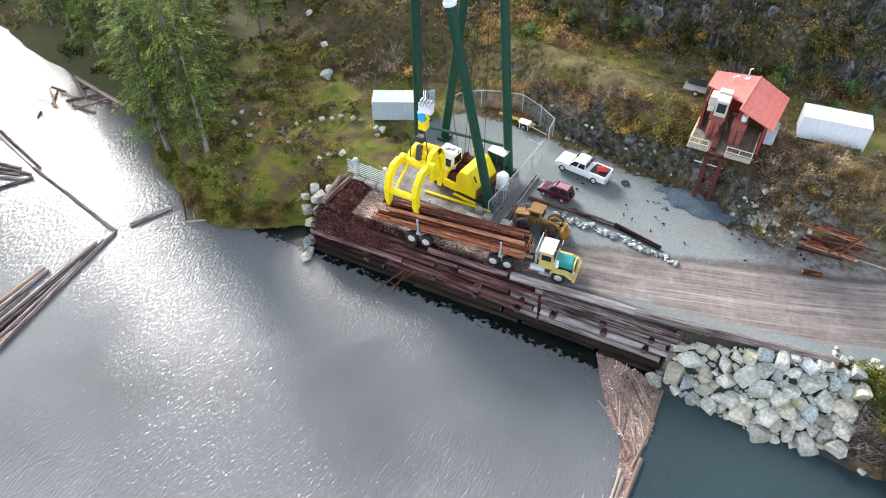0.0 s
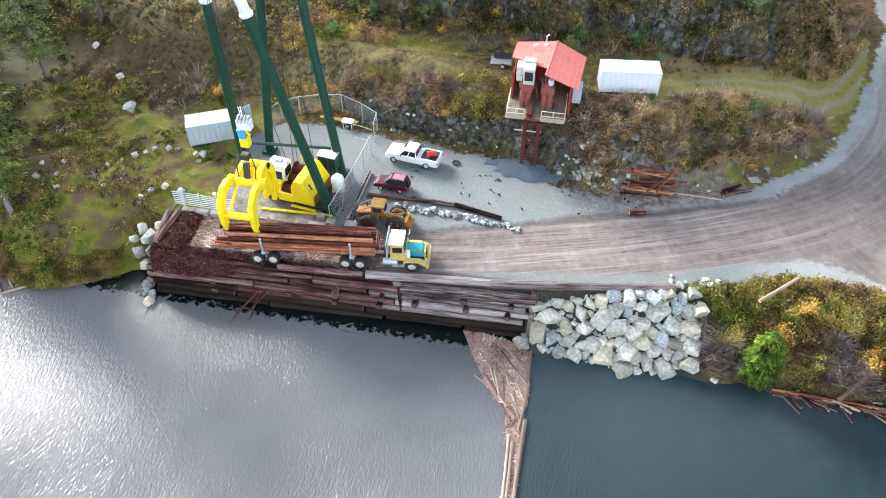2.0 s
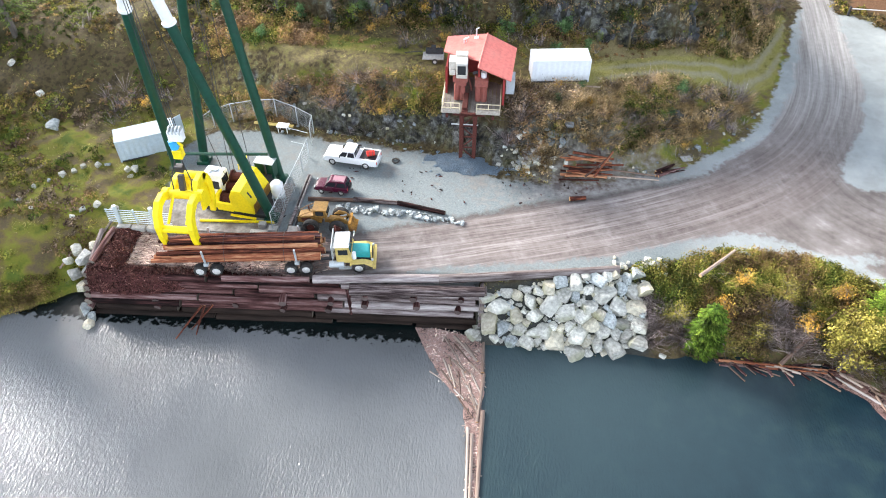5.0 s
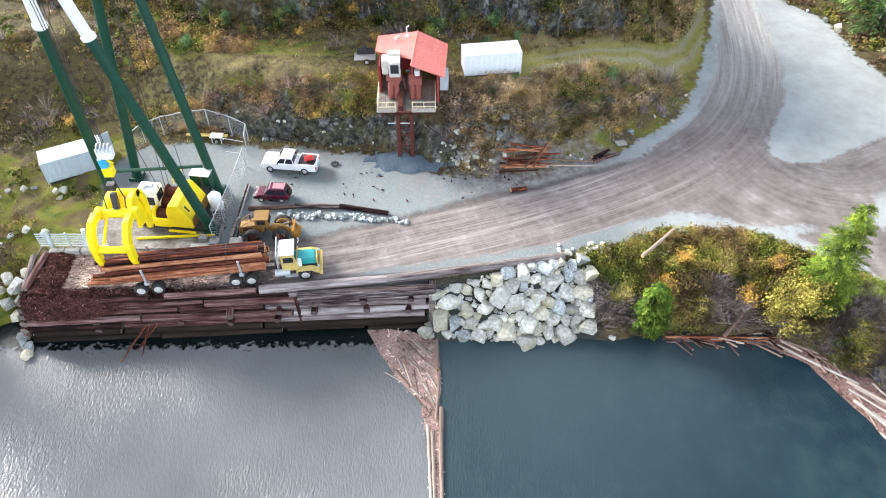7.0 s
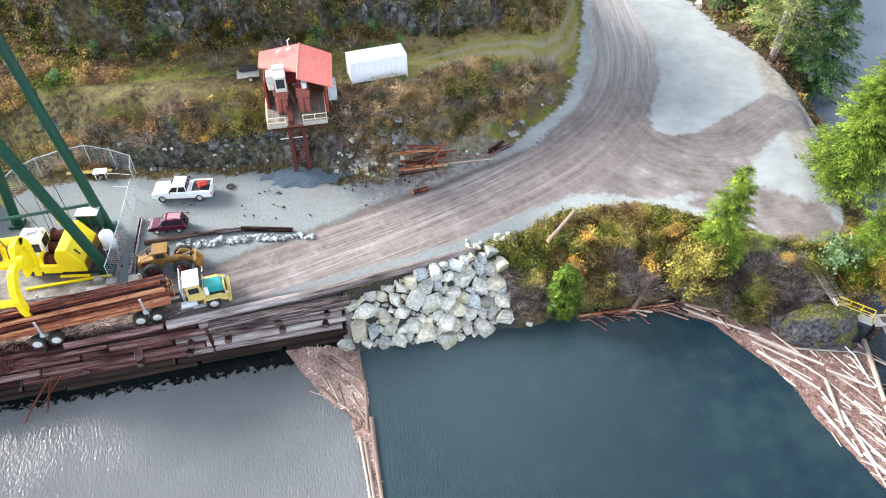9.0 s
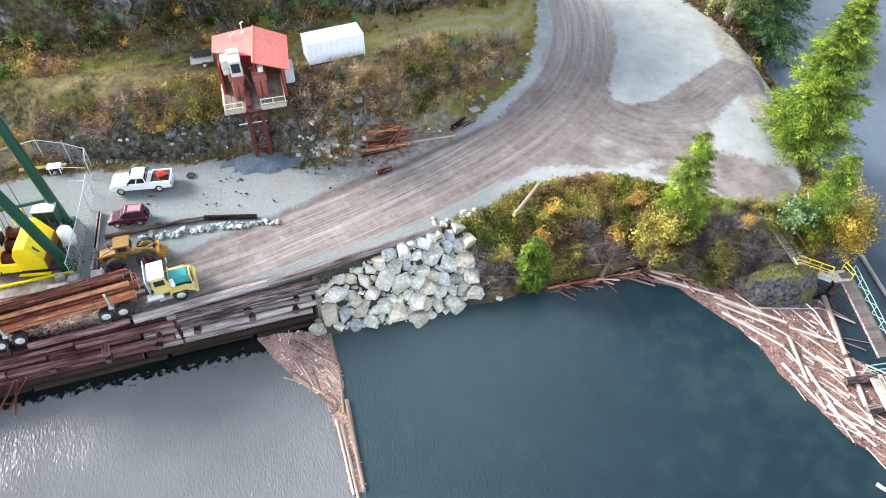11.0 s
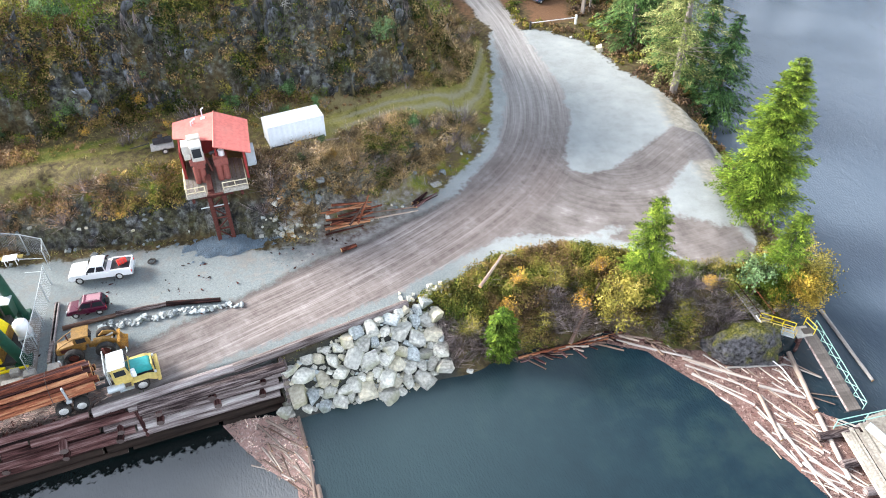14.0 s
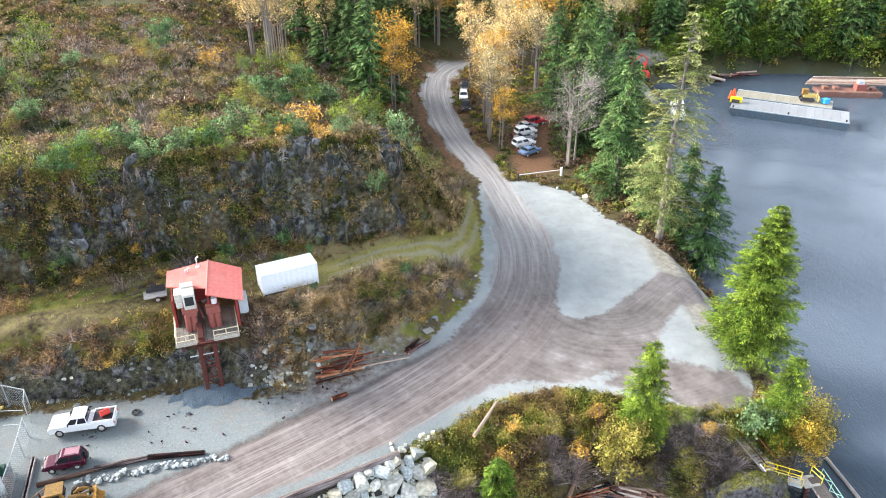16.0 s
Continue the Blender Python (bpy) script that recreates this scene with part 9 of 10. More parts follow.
x, y, z = scatter(4200, (-50, 40, 78, 140), lambda x, y, z, dc, dn, dk, dt, w: (dk > 3.5) & (vnoise(x * 0.2, y * 0.2, 129) > 0.4), r)
G_DRY.append(twigs(x, y, r.uniform(0.5, 1.3, len(x)), 15, r, z, 0.6))
# the bank below the road, and the point
x, y, z = scatter(6200, (13, 52, 32, 50), lambda x, y, z, dc, dn, dk, dt, w: (dc > -0.6) & ~inside(x, y, YARD_GRAVEL) & (z > -0.2) & ((x > 15.2) | (y > 45)) & (vnoise(x * 0.3, y * 0.3, 121) + 0.12 * (dc - 3) > 0.33), r)
rad = r.uniform(0.3, 0.85, len(x))
G_BANK.append(clumps(x, y, rad, rad * r.uniform(0.8, 1.4, len(x)), np.clip(patchy(x, y, 75, 0.2, 0.66, 0.35) + r.normal(0, 0.07, len(x)), 0, 1.1), 80, 0.095, r, z))
x, y, z = scatter(2600, (14, 52, 33, 49), lambda x, y, z, dc, dn, dk, dt, w: (dc > 0.3) & ~inside(x, y, YARD_GRAVEL) & (vnoise(x * 0.3, y * 0.3, 121) + 0.12 * (dc - 3) < 0.42), r)
G_TWIG.append(twigs(x, y, r.uniform(0.5, 1.25, len(x)), 46, r, z, 0.9))
# east shore strip and the far verges
x, y, z = scatter(7000, (44, 110, 36, 160), lambda x, y, z, dc, dn, dk, dt, w: (dc > 0.4) & (dn < 0) & ~inside(x, y, YARD_GRAVEL) & ~inside(x, y, FAR_ROAD_PAD) & ~inside(x, y, LANDING) & (vnoise(x * 0.3, y * 0.3, 96) > 0.25), r)
rad = r.uniform(0.3, 0.85, len(x))
G_BANK.append(clumps(x, y, rad, rad, patchy(x, y, 76, 0.15, 0.85), 34, 0.2, r, z))
x, y, z = scatter(2600, (84, 240, 118, 190), lambda x, y, z, dc, dn, dk, dt, w: (dc > 0.5) & ~inside(x, y, LANDING) & (vnoise(x * 0.1, y * 0.1, 109) > 0.25), r)
rad = r.uniform(0.8, 2.4, len(x))
G_BANK.append(clumps(x, y, rad, rad * 1.1, patchy(x, y, 79, 0.05, 0.6), 40, 0.34, r, z))
# the west meadow and shore
x, y, z = scatter(2600, (-64, -33, 37, 80), lambda x, y, z, dc, dn, dk, dt, w: (dc > 0.5) & (vnoise(x * 0.28, y * 0.28, 97) > 0.5) & clear_of_things(x, y) & ((x < -37) | (y > 49)), r)
rad = r.uniform(0.15, 0.5, len(x))
G_BANK.append(clumps(x, y, rad, rad * 0.7, patchy(x, y, 77, 0.15, 0.7), 36, 0.13, r, z))
x, y, z = scatter(700, (-60, -38, 38, 66), lambda x, y, z, dc, dn, dk, dt, w: (dc > 0.6) & (vnoise(x * 0.22, y * 0.22, 107) > 0.55) & clear_of_things(x, y), r)
rad = r.uniform(0.3, 0.8, len(x))
G_BANK.append(clumps(x, y, rad, rad * 0.8, patchy(x, y, 81, 0.1, 1.0, 0.3), 46, 0.14, r, z))
x, y, z = scatter(3000, (-140, -60, 44, 130), lambda x, y, z, dc, dn, dk, dt, w: (dc > 0.6) & (vnoise(x * 0.2, y * 0.2, 98) > 0.3), r)
rad = r.uniform(0.4, 1.2, len(x))
G_HILL.append(clumps(x, y, rad, rad, patchy(x, y, 78, 0.05, 0.6), 36, 0.24, r, z))
# tufts of grass on meadow, bench and verges
x, y, z = scatter(16000, (-58, 54, 38, 96), lambda x, y, z, dc, dn, dk, dt, w: (dc > 0.8) & (dk < 0) & ~inside(x, y, YARD_GRAVEL) & (np.abs(np.abs(dt) - 0.7) > 0.3) & ~((x > -25) & (x < 4) & (dn > 0.3) & (dn < 3.4)) & (vnoise(x * 0.4, y * 0.4, 99) > 0.3) & clear_of_things(x, y), r)
G_TUFT.append(twigs(x, y, r.uniform(0.12, 0.34, len(x)), 9, r, z, 0.9))
# low bushes that overhang the water along the meadow
x, y, z = scatter(9000, (-60, -36.8, 34, 54), lambda x, y, z, dc, dn, dk, dt, w: (dc > -0.3) & (dc < 1.3) & (vnoise(x * 0.5, y * 0.5, 181) > 0.3), r)
rad = r.uniform(0.3, 0.75, len(x))
G_BANK.append(clumps(x, y, rad, rad * r.uniform(0.7, 1.2, len(x)), np.clip(patchy(x, y, 182, 0.1, 0.6, 0.3), 0, 1), 60, 0.1, r, np.maximum(z, 0.15)))
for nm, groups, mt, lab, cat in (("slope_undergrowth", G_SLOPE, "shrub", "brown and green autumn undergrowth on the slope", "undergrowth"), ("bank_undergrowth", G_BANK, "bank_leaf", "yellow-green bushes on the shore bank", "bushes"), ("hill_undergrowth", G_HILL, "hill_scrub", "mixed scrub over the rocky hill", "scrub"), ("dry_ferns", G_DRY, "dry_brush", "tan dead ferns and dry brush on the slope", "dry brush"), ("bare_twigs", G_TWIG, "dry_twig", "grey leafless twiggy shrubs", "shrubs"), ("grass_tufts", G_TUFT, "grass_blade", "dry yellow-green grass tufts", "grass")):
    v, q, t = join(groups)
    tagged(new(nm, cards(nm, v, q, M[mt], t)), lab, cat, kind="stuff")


# ---------------------------------------------------------------- trees
def conifer_mesh(name, H, R, seed, mat, start=0.1, dense=1.0, droop=0.35, tint=0.45, leaf=0.26, gaps=0.1, power=0.8):
    r = np.random.default_rng(seed)
    parts, z = [], H * start
    while z < H * 0.985:
        f = (z - H * start) / (H * (1 - start))
        ln = R * (1 - f) ** power * (0.75 + 0.25 * min(1, f / 0.12)) + 0.12
        for j in range(int(round(r.uniform(5, 8) * dense))):
            if r.random() < gaps:
                continue
            a, l = r.uniform(0, 6.283), ln * r.uniform(0.6, 1.12)
            k_ = max(6, int(l / (leaf * 0.19)))
            t = (np.arange(k_) + r.random(k_)) / k_
            t = t[t > 0.12]
            wid = l * 0.2 * np.sin(np.clip(t, 0, 1) * 2.6 + 0.35)
            off = r.uniform(-1, 1, len(t)) * wid
            up = 0.25 * (1 - f) + 0.35 * f
            zz = z + l * (up * t * 0.6 - droop * t**2) + r.normal(0, 0.05, len(t))
            ca, sn = np.cos(a), np.sin(a)
            c = np.stack([ca * t * l - sn * off, sn * t * l + ca * off, zz], 1)
            # needles darken towards the trunk: the crown's inner shade put into the tint
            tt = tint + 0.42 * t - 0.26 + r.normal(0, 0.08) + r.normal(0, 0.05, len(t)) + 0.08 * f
            # each sprig points outwards, turned to its side of the bough, and hangs a little
            turn = off / (wid + 1e-6) * 0.9 + r.normal(0, 0.25, len(t))
            out = np.stack([ca * np.cos(turn) - sn * np.sin(turn), sn * np.cos(turn) + ca * np.sin(turn), -droop * (0.4 + t) + r.normal(0, 0.2, len(t))], 1)
            out /= np.linalg.norm(out, axis=1, keepdims=True)
            wide = np.cross(out, np.stack([r.normal(0, 0.45, len(t)), r.normal(0, 0.45, len(t)), np.ones(len(t))], 1))
            wide /= np.linalg.norm(wide, axis=1, keepdims=True) + 1e-9
            s_ = (leaf * r.uniform(0.7, 1.4, len(t))).reshape(-1, 1)
            v = np.stack([c - out * s_, c - wide * s_ * 0.24, c + out * s_, c + wide * s_ * 0.24], 1).reshape(-1, 3)
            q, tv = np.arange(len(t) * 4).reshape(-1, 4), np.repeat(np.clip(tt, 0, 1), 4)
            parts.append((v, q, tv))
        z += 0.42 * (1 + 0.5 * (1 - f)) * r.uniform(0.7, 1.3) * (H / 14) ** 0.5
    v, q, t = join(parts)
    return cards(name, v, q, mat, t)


def trunk_mesh(H, r0, mat, seed=0, boughs=0):
    rnd = random.Random(seed)
    g = Geo().tube([(0, 0, -0.5), (0.02 * H * rnd.uniform(-1, 1), 0, H * 0.4), (0.02 * H * rnd.uniform(-1, 1), 0.01 * H, H * 0.98)], [r0 * 1.2, r0 * 0.75, 0.03], 9)
    for i in range(boughs):
        z, a = H * rnd.uniform(0.15, 0.9), rnd.uniform(0, 6.28)
        l = H * 0.12 * (1.1 - z / H)
        g.tube([(0, 0, z), (l * math.cos(a), l * math.sin(a), z + l * rnd.uniform(-0.2, 0.4))], [r0 * 0.22, 0.015], 4, False)
    return mesh_of("trunk", g, mat, smooth=True)


def broadleaf_meshes(H, R, seed, leaf_mat, wood, leaf=0.24, count=1500, tint=0.5, low=0.3, stems=1, bare=0.0):
    """Trunk with forking limbs, and leaves gathered in clouds round the limb ends."""
    rnd, r = random.Random(seed), np.random.default_rng(seed)
    g, ends = Geo(), []
    for s in range(stems):
        bx, by = (rnd.uniform(-0.5, 0.5) * (stems > 1) * R * 0.5 for _ in range(2))
        h = H * rnd.uniform(0.85, 1.0)
        top = Vector((bx + rnd.uniform(-0.2, 0.2) * R, by + rnd.uniform(-0.2, 0.2) * R, h))
        g.tube([(bx, by, -0.4), (bx + 0.05, by, h * 0.5), top], [0.02 * H / stems**0.4, 0.012 * H / stems**0.4, 0.02], 7, False)
        for i in range(14 // max(1, stems // 2)):
            z = h * rnd.uniform(low, 0.95)
            a, l = rnd.uniform(0, 6.28), R * rnd.uniform(0.5, 1.0) * (1.15 - 0.5 * z / h)
            e = Vector((bx + l * math.cos(a), by + l * math.sin(a), min(z + l * rnd.uniform(0.3, 0.9), H)))
            g.tube([(bx, by, z), (bx + 0.45 * l * math.cos(a), by + 0.45 * l * math.sin(a), z + 0.25 * l), e], [0.006 * H, 0.004 * H, 0.012], 4, False)
            ends.append(e)
            for _ in range(3 if bare < 0.5 else 12):
                tw = e + Vector((rnd.gauss(0, 0.28), rnd.gauss(0, 0.28), rnd.gauss(0.25, 0.25))) * R
                m_ = Vector((bx, by, z)).lerp(e, rnd.uniform(0.4, 0.95))
                g.tube([m_, tw], [0.02, 0.006], 3, False)
                if bare < 0.5:
                    ends.append(tw)
    ends = np.array([tuple(e) for e in ends])
    k_ = max(1, int(count / len(ends)))
    c = np.repeat(ends, k_, 0) + r.normal(0, 0.17 * R, (len(ends) * k_, 3)) * np.array([1, 1, 0.8])
    c[:, 2] = np.maximum(c[:, 2], H * low * 0.6)
    t = np.clip(tint + 0.2 * (c[:, 2] / H - 0.6) + np.repeat(r.normal(0, 0.12, len(ends)), k_) + r.normal(0, 0.05, len(c)), 0, 1)
    v, q, tv = leaves(c, leaf * r.uniform(0.6, 1.2, len(c)), t, r)
    return mesh_of("trunk", g, wood), cards("crown", v, q, leaf_mat, tv)


def plant(name, x, y, trunk, crown, label, category, group="", scale=(1, 1, 1), z=None, turn=None):
    t = thing(name, pose(x, y, height(x, y) if z is None else z, 0, 0, random.uniform(0, 360) if turn is None else turn) @ Matrix.Diagonal((*scale, 1)), label, category, group)
    for nm, me in (("trunk", trunk), ("crown", crown)):
        ob = new(nm, me)
        ob.parent = t
    return t


random.seed(51)
fir_tr = trunk_mesh(14, 0.24, M["trunk"], 1, 20)
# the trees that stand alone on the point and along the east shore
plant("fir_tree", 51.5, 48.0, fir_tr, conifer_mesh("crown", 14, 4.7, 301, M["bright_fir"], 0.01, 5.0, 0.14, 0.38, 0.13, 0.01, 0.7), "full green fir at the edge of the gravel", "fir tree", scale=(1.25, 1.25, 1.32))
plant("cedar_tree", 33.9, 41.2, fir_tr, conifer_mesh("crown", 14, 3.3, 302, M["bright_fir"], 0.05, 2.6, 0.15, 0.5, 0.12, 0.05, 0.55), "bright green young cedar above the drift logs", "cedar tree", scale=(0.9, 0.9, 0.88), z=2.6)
tr, cr = broadleaf_meshes(6.4, 2.0, 303, M["olive_leaf"], M["trunk"], 0.13, 4200, 0.6, 0.1)
plant("willow_tree", 30.9, 39.3, tr, cr, "yellow-green bushy willow leaning over the drift logs", "willow", z=0.6)
plant("cedar_tree", 46.2, 37.1, fir_tr, conifer_mesh("crown", 14, 4.0, 304, M["bright_fir"], 0.05, 2.0, 0.1, 0.45, 0.14, 0.1, 0.55), "green cedar beside the gangway", "cedar tree", scale=(0.78, 0.78, 0.74), z=2.6)
tr, cr = broadleaf_meshes(6.5, 2.5, 305, M["gold_leaf"], M["trunk"], 0.12, 6000, 0.6, 0.12)
plant("maple_tree", 47.4, 35.4, tr, cr, "yellow autumn maple beside the gangway", "maple", scale=(0.85, 0.85, 0.8))
tr, cr = broadleaf_meshes(6.5, 2.5, 315, M["olive_leaf"], M["trunk"], 0.12, 6000, 0.7, 0.12)
plant("alder_tree", 49.4, 37.4, tr, cr, "pale yellow-green alder at the shore", "alder", scale=(0.9, 0.9, 1.0))
tr, cr = broadleaf_meshes(3.5, 1.6, 306, M["silver_leaf"], M["trunk"], 0.17, 1100, 0.75, 0.3)
plant("sumac_tree", 43.4, 36.9, tr, cr, "pale green leafy bush above the stair", "bush")
plant("cedar_sapling", 19.3, 40.5, fir_tr, conifer_mesh("crown", 14, 5.6, 307, M["bright_fir"], 0.0, 2.4, 0.25, 0.24, 0.4, 0.02, 0.35), "rounded bright green young cedar at the water's edge", "cedar sapling", scale=(0.36, 0.36, 0.4), z=0.5)
plant("fir_tree", 57.2, 72.6, trunk_mesh(27, 0.34, M["pale_trunk"], 3, 90), conifer_mesh("crown", 27, 5.4, 308, M["olive_fir"], 0.12, 1.5, 0.3, 0.55, 0.13, 0.2, 0.62), "tall thin fir with a bare dying top", "fir tree", scale=(1.3, 1.3, 1.18))
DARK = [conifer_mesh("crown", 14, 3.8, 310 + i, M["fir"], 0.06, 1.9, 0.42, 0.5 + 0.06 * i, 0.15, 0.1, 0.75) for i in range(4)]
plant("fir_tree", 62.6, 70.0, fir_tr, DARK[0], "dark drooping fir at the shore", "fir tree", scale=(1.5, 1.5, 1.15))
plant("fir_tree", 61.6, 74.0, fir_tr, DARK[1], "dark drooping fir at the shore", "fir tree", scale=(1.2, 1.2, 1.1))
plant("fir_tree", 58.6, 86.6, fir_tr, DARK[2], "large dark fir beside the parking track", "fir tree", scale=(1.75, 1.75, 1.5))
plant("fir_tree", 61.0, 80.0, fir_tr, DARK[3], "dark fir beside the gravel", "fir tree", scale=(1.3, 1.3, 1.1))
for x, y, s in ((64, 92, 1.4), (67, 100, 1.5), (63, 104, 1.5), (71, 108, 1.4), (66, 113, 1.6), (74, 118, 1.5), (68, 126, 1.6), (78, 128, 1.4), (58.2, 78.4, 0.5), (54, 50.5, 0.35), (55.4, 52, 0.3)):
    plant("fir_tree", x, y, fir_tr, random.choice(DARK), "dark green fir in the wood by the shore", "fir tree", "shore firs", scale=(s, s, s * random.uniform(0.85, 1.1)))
tr, cr = broadleaf_meshes(16.5, 5.0, 320, M["dry_twig"], M["pale_trunk"], 0.1, 2600, 0.9, 0.3, 4, 1.0)
plant("bare_alder", 57.0, 99.0, tr, cr, "leafless grey alder with many fine twigs", "alder")
alders = [broadleaf_meshes(17, 3.4, 321 + i, M["autumn" if i == 1 else "pale_autumn"], M["pale_trunk"], 0.18, 3400, 0.35 + 0.12 * i, 0.4, 4) for i in range(3)]
for i, (x, y, s) in enumerate(((49.4, 114.4, 0.95), (50.6, 118.6, 1.0), (51.8, 122.2, 1.0), (53.6, 126, 1.05), (48.9, 108.6, 0.6), (60, 150, 1.0), (66, 146, 1.1), (72, 150, 1.1), (63, 138, 1.0), (70, 138, 1.0), (78, 156, 1.2), (33.4, 121.5, 0.8), (35.2, 124.5, 1.0), (88, 165, 1.2), (76, 168, 1.3), (98, 176, 1.2), (60, 176, 1.1), (54, 172, 1.1))):
    tr, cr = alders[1 if x < 40 else i % 3]
    plant("alder_tree", x, y, tr, cr, "yellow and orange autumn alder with pale stems", "alder", "autumn alders", scale=(s, s, s))
# the wood on the west shore
WEST = [conifer_mesh("crown", 22, 4.8, 330 + i, M["west_fir"], 0.14, 0.9, 0.35, 0.46 + 0.08 * i, 0.18, 0.22, 0.7) for i in range(3)]
west_tr = trunk_mesh(22, 0.34, M["pale_trunk"], 5, 40)
for x, y, s in ((-55.4, 45.4, 1.1), (-58.4, 43.6, 0.95), (-60.8, 47.5, 1.1), (-63.5, 46.8, 1.05), (-57.0, 50.0, 1.05), (-66, 50.5, 1.1), (-62, 54, 1.1), (-70, 53, 1.0), (-75.5, 53.2, 0.9), (-80.5, 54.5, 0.85), (-86, 55.6, 0.9), (-92, 57, 0.9), (-52.6, 44.0, 0.75), (-72, 58, 1.1), (-67, 60, 1.1), (-78, 56, 1.0), (-84, 58, 1.05), (-90, 60, 1.0), (-80, 66, 1.1), (-97, 64, 1.0), (-74, 70, 1.15), (-88, 72, 1.1), (-62, 66, 1.0), (-68, 78, 1.1), (-104, 70, 1.0), (-112, 66, 1.0), (-58, 74, 1.0), (-96, 80, 1.1), (-80, 84, 1.1), (-120, 76, 1.1), (-130, 72, 1.0)):
    plant("fir_tree", x, y, west_tr, random.choice(WEST), "tall green fir in the west shore wood", "fir tree", "west firs", scale=(s, s, s * random.uniform(0.85, 1.1)))
# saplings and silver-leaved bushes on the plateau
silver = [broadleaf_meshes(2.4, 1.2, 340 + i, M["silver_leaf"], M["pale_trunk"], 0.115, 1500, 0.5 + 0.2 * i, 0.12) for i in range(3)]
golden = broadleaf_meshes(2.2, 1.2, 345, M["autumn"], M["pale_trunk"], 0.09, 800, 0.35, 0.15)
olive = broadleaf_meshes(2.2, 1.3, 371, M["olive_leaf"], M["pale_trunk"], 0.09, 900, 0.55, 0.1)
green_b = broadleaf_meshes(2.2, 1.3, 346, M["bright_fir"], M["pale_trunk"], 0.09, 900, 0.6, 0.12)
rs = np.random.default_rng(5)
x, y, z = scatter(420, (-50, 34, 79, 135), lambda x, y, z, dc, dn, dk, dt, w: (dk > 3.5) & (vnoise(x * 0.12, y * 0.12, 101) > 0.4), rs)
for i in range(min(len(x), 72)):
    kind_ = rs.random()
    (tr, cr), lab = ((silver[i % 3], "silvery green bush on the hilltop") if kind_ < 0.34 else (golden, "golden autumn bush on the hilltop") if kind_ < 0.44 else (olive, "olive yellow bush on the hilltop") if kind_ < 0.66 else (green_b, "bright green bush on the hilltop"))
    s = rs.uniform(0.7, 1.75)
    plant("hill_bush", x[i], y[i], tr, cr, lab, "bush", "hilltop bushes", scale=(s, s, s * rs.uniform(0.8, 1.3)), z=z[i] - 0.05)
x, y, z = scatter(900, (-42, 24, 78, 96), lambda x, y, z, dc, dn, dk, dt, w: (dk > 4.2) & (dk < 8.5) & (x < 9) & (vnoise(x * 0.2, y * 0.2, 125) > 0.45), rs)
for i in range(min(len(x), 20)):
    s = rs.uniform(0.6, 1.25)
    tr, cr = silver[i % 3] if i % 2 else green_b
    plant("hill_bush", x[i], y[i], tr, cr, "silvery green bush above the cliff" if i % 2 else "bright green bush above the cliff", "bush", "hilltop bushes", scale=(s, s, s * rs.uniform(0.9, 1.3)), z=z[i] - 0.05)
x, y, z = scatter(90, (-40, 36, 58, 80), lambda x, y, z, dc, dn, dk, dt, w: (dn > 1) & (dk < 3) & (np.abs(dt) > 2.4) & clear_of_things(x, y), rs)
for i in range(min(len(x), 34)):
    (tr, cr), lab = ((green_b, "bright green bush on the slope") if i % 3 == 0 else (golden, "golden autumn bush on the slope") if i % 3 == 1 else (silver[0], "grey-green bush on the slope"))
    s = rs.uniform(0.3, 0.62)
    plant("slope_bush", x[i], y[i], tr, cr, lab, "bush", "slope bushes", scale=(s, s, s), z=z[i] - 0.05)
# bushes that root in the face of the cliff
for i, (x, y, s, kd) in enumerate(((-16.3, 81.4, 0.8, 0), (-15.9, 77.3, 0.7, 1), (-8.1, 80.8, 0.4, 1), (-11.6, 81.4, 1.3, 0), (-13.8, 79.4, 0.45, 0), (2.6, 79.2, 0.8, 0), (6.8, 75.4, 0.75, 1), (3.8, 79.0, 0.6, 0), (18.5, 76.4, 0.9, 1), (-9.3, 80.9, 0.4, 2), (-0.2, 77.8, 0.5, 2), (0.0, 77.4, 0.7, 3), (-19.9, 77.1, 0.9, 3), (-21.4, 77.4, 0.9, 0), (-17.2, 77.2, 0.8, 0), (32.2, 104.8, 0.9, 2), (13.2, 78.4, 0.9, 2), (9.2, 82.2, 0.8, 2), (-11.3, 82.2, 1.5, 0), (-23.5, 80.6, 1.2, 3), (-25.0, 78.2, 1.0, 0), (-19.4, 82.6, 1.3, 0), (-6.0, 83.6, 1.2, 1), (-2.5, 83.0, 1.3, 1), (0.8, 82.4, 1.2, 1), (11.2, 81.6, 0.9, 1), (15.6, 80.4, 0.9, 1), (30.6, 98.0, 0.8, 0), (28.6, 90.6, 0.8, 3))):
    tr, cr = (green_b, silver[i % 3], golden, olive)[kd]
    plant("cliff_bush", x, y, tr, cr, ("fresh green bush rooted in the cliff", "silvery green bush rooted in the cliff", "golden autumn bush rooted in the cliff", "olive yellow bush rooted in the cliff")[kd], "bush", "cliff bushes", scale=(s, s, s * rs.uniform(0.95, 1.3)), z=height(x, y) - 0.1)


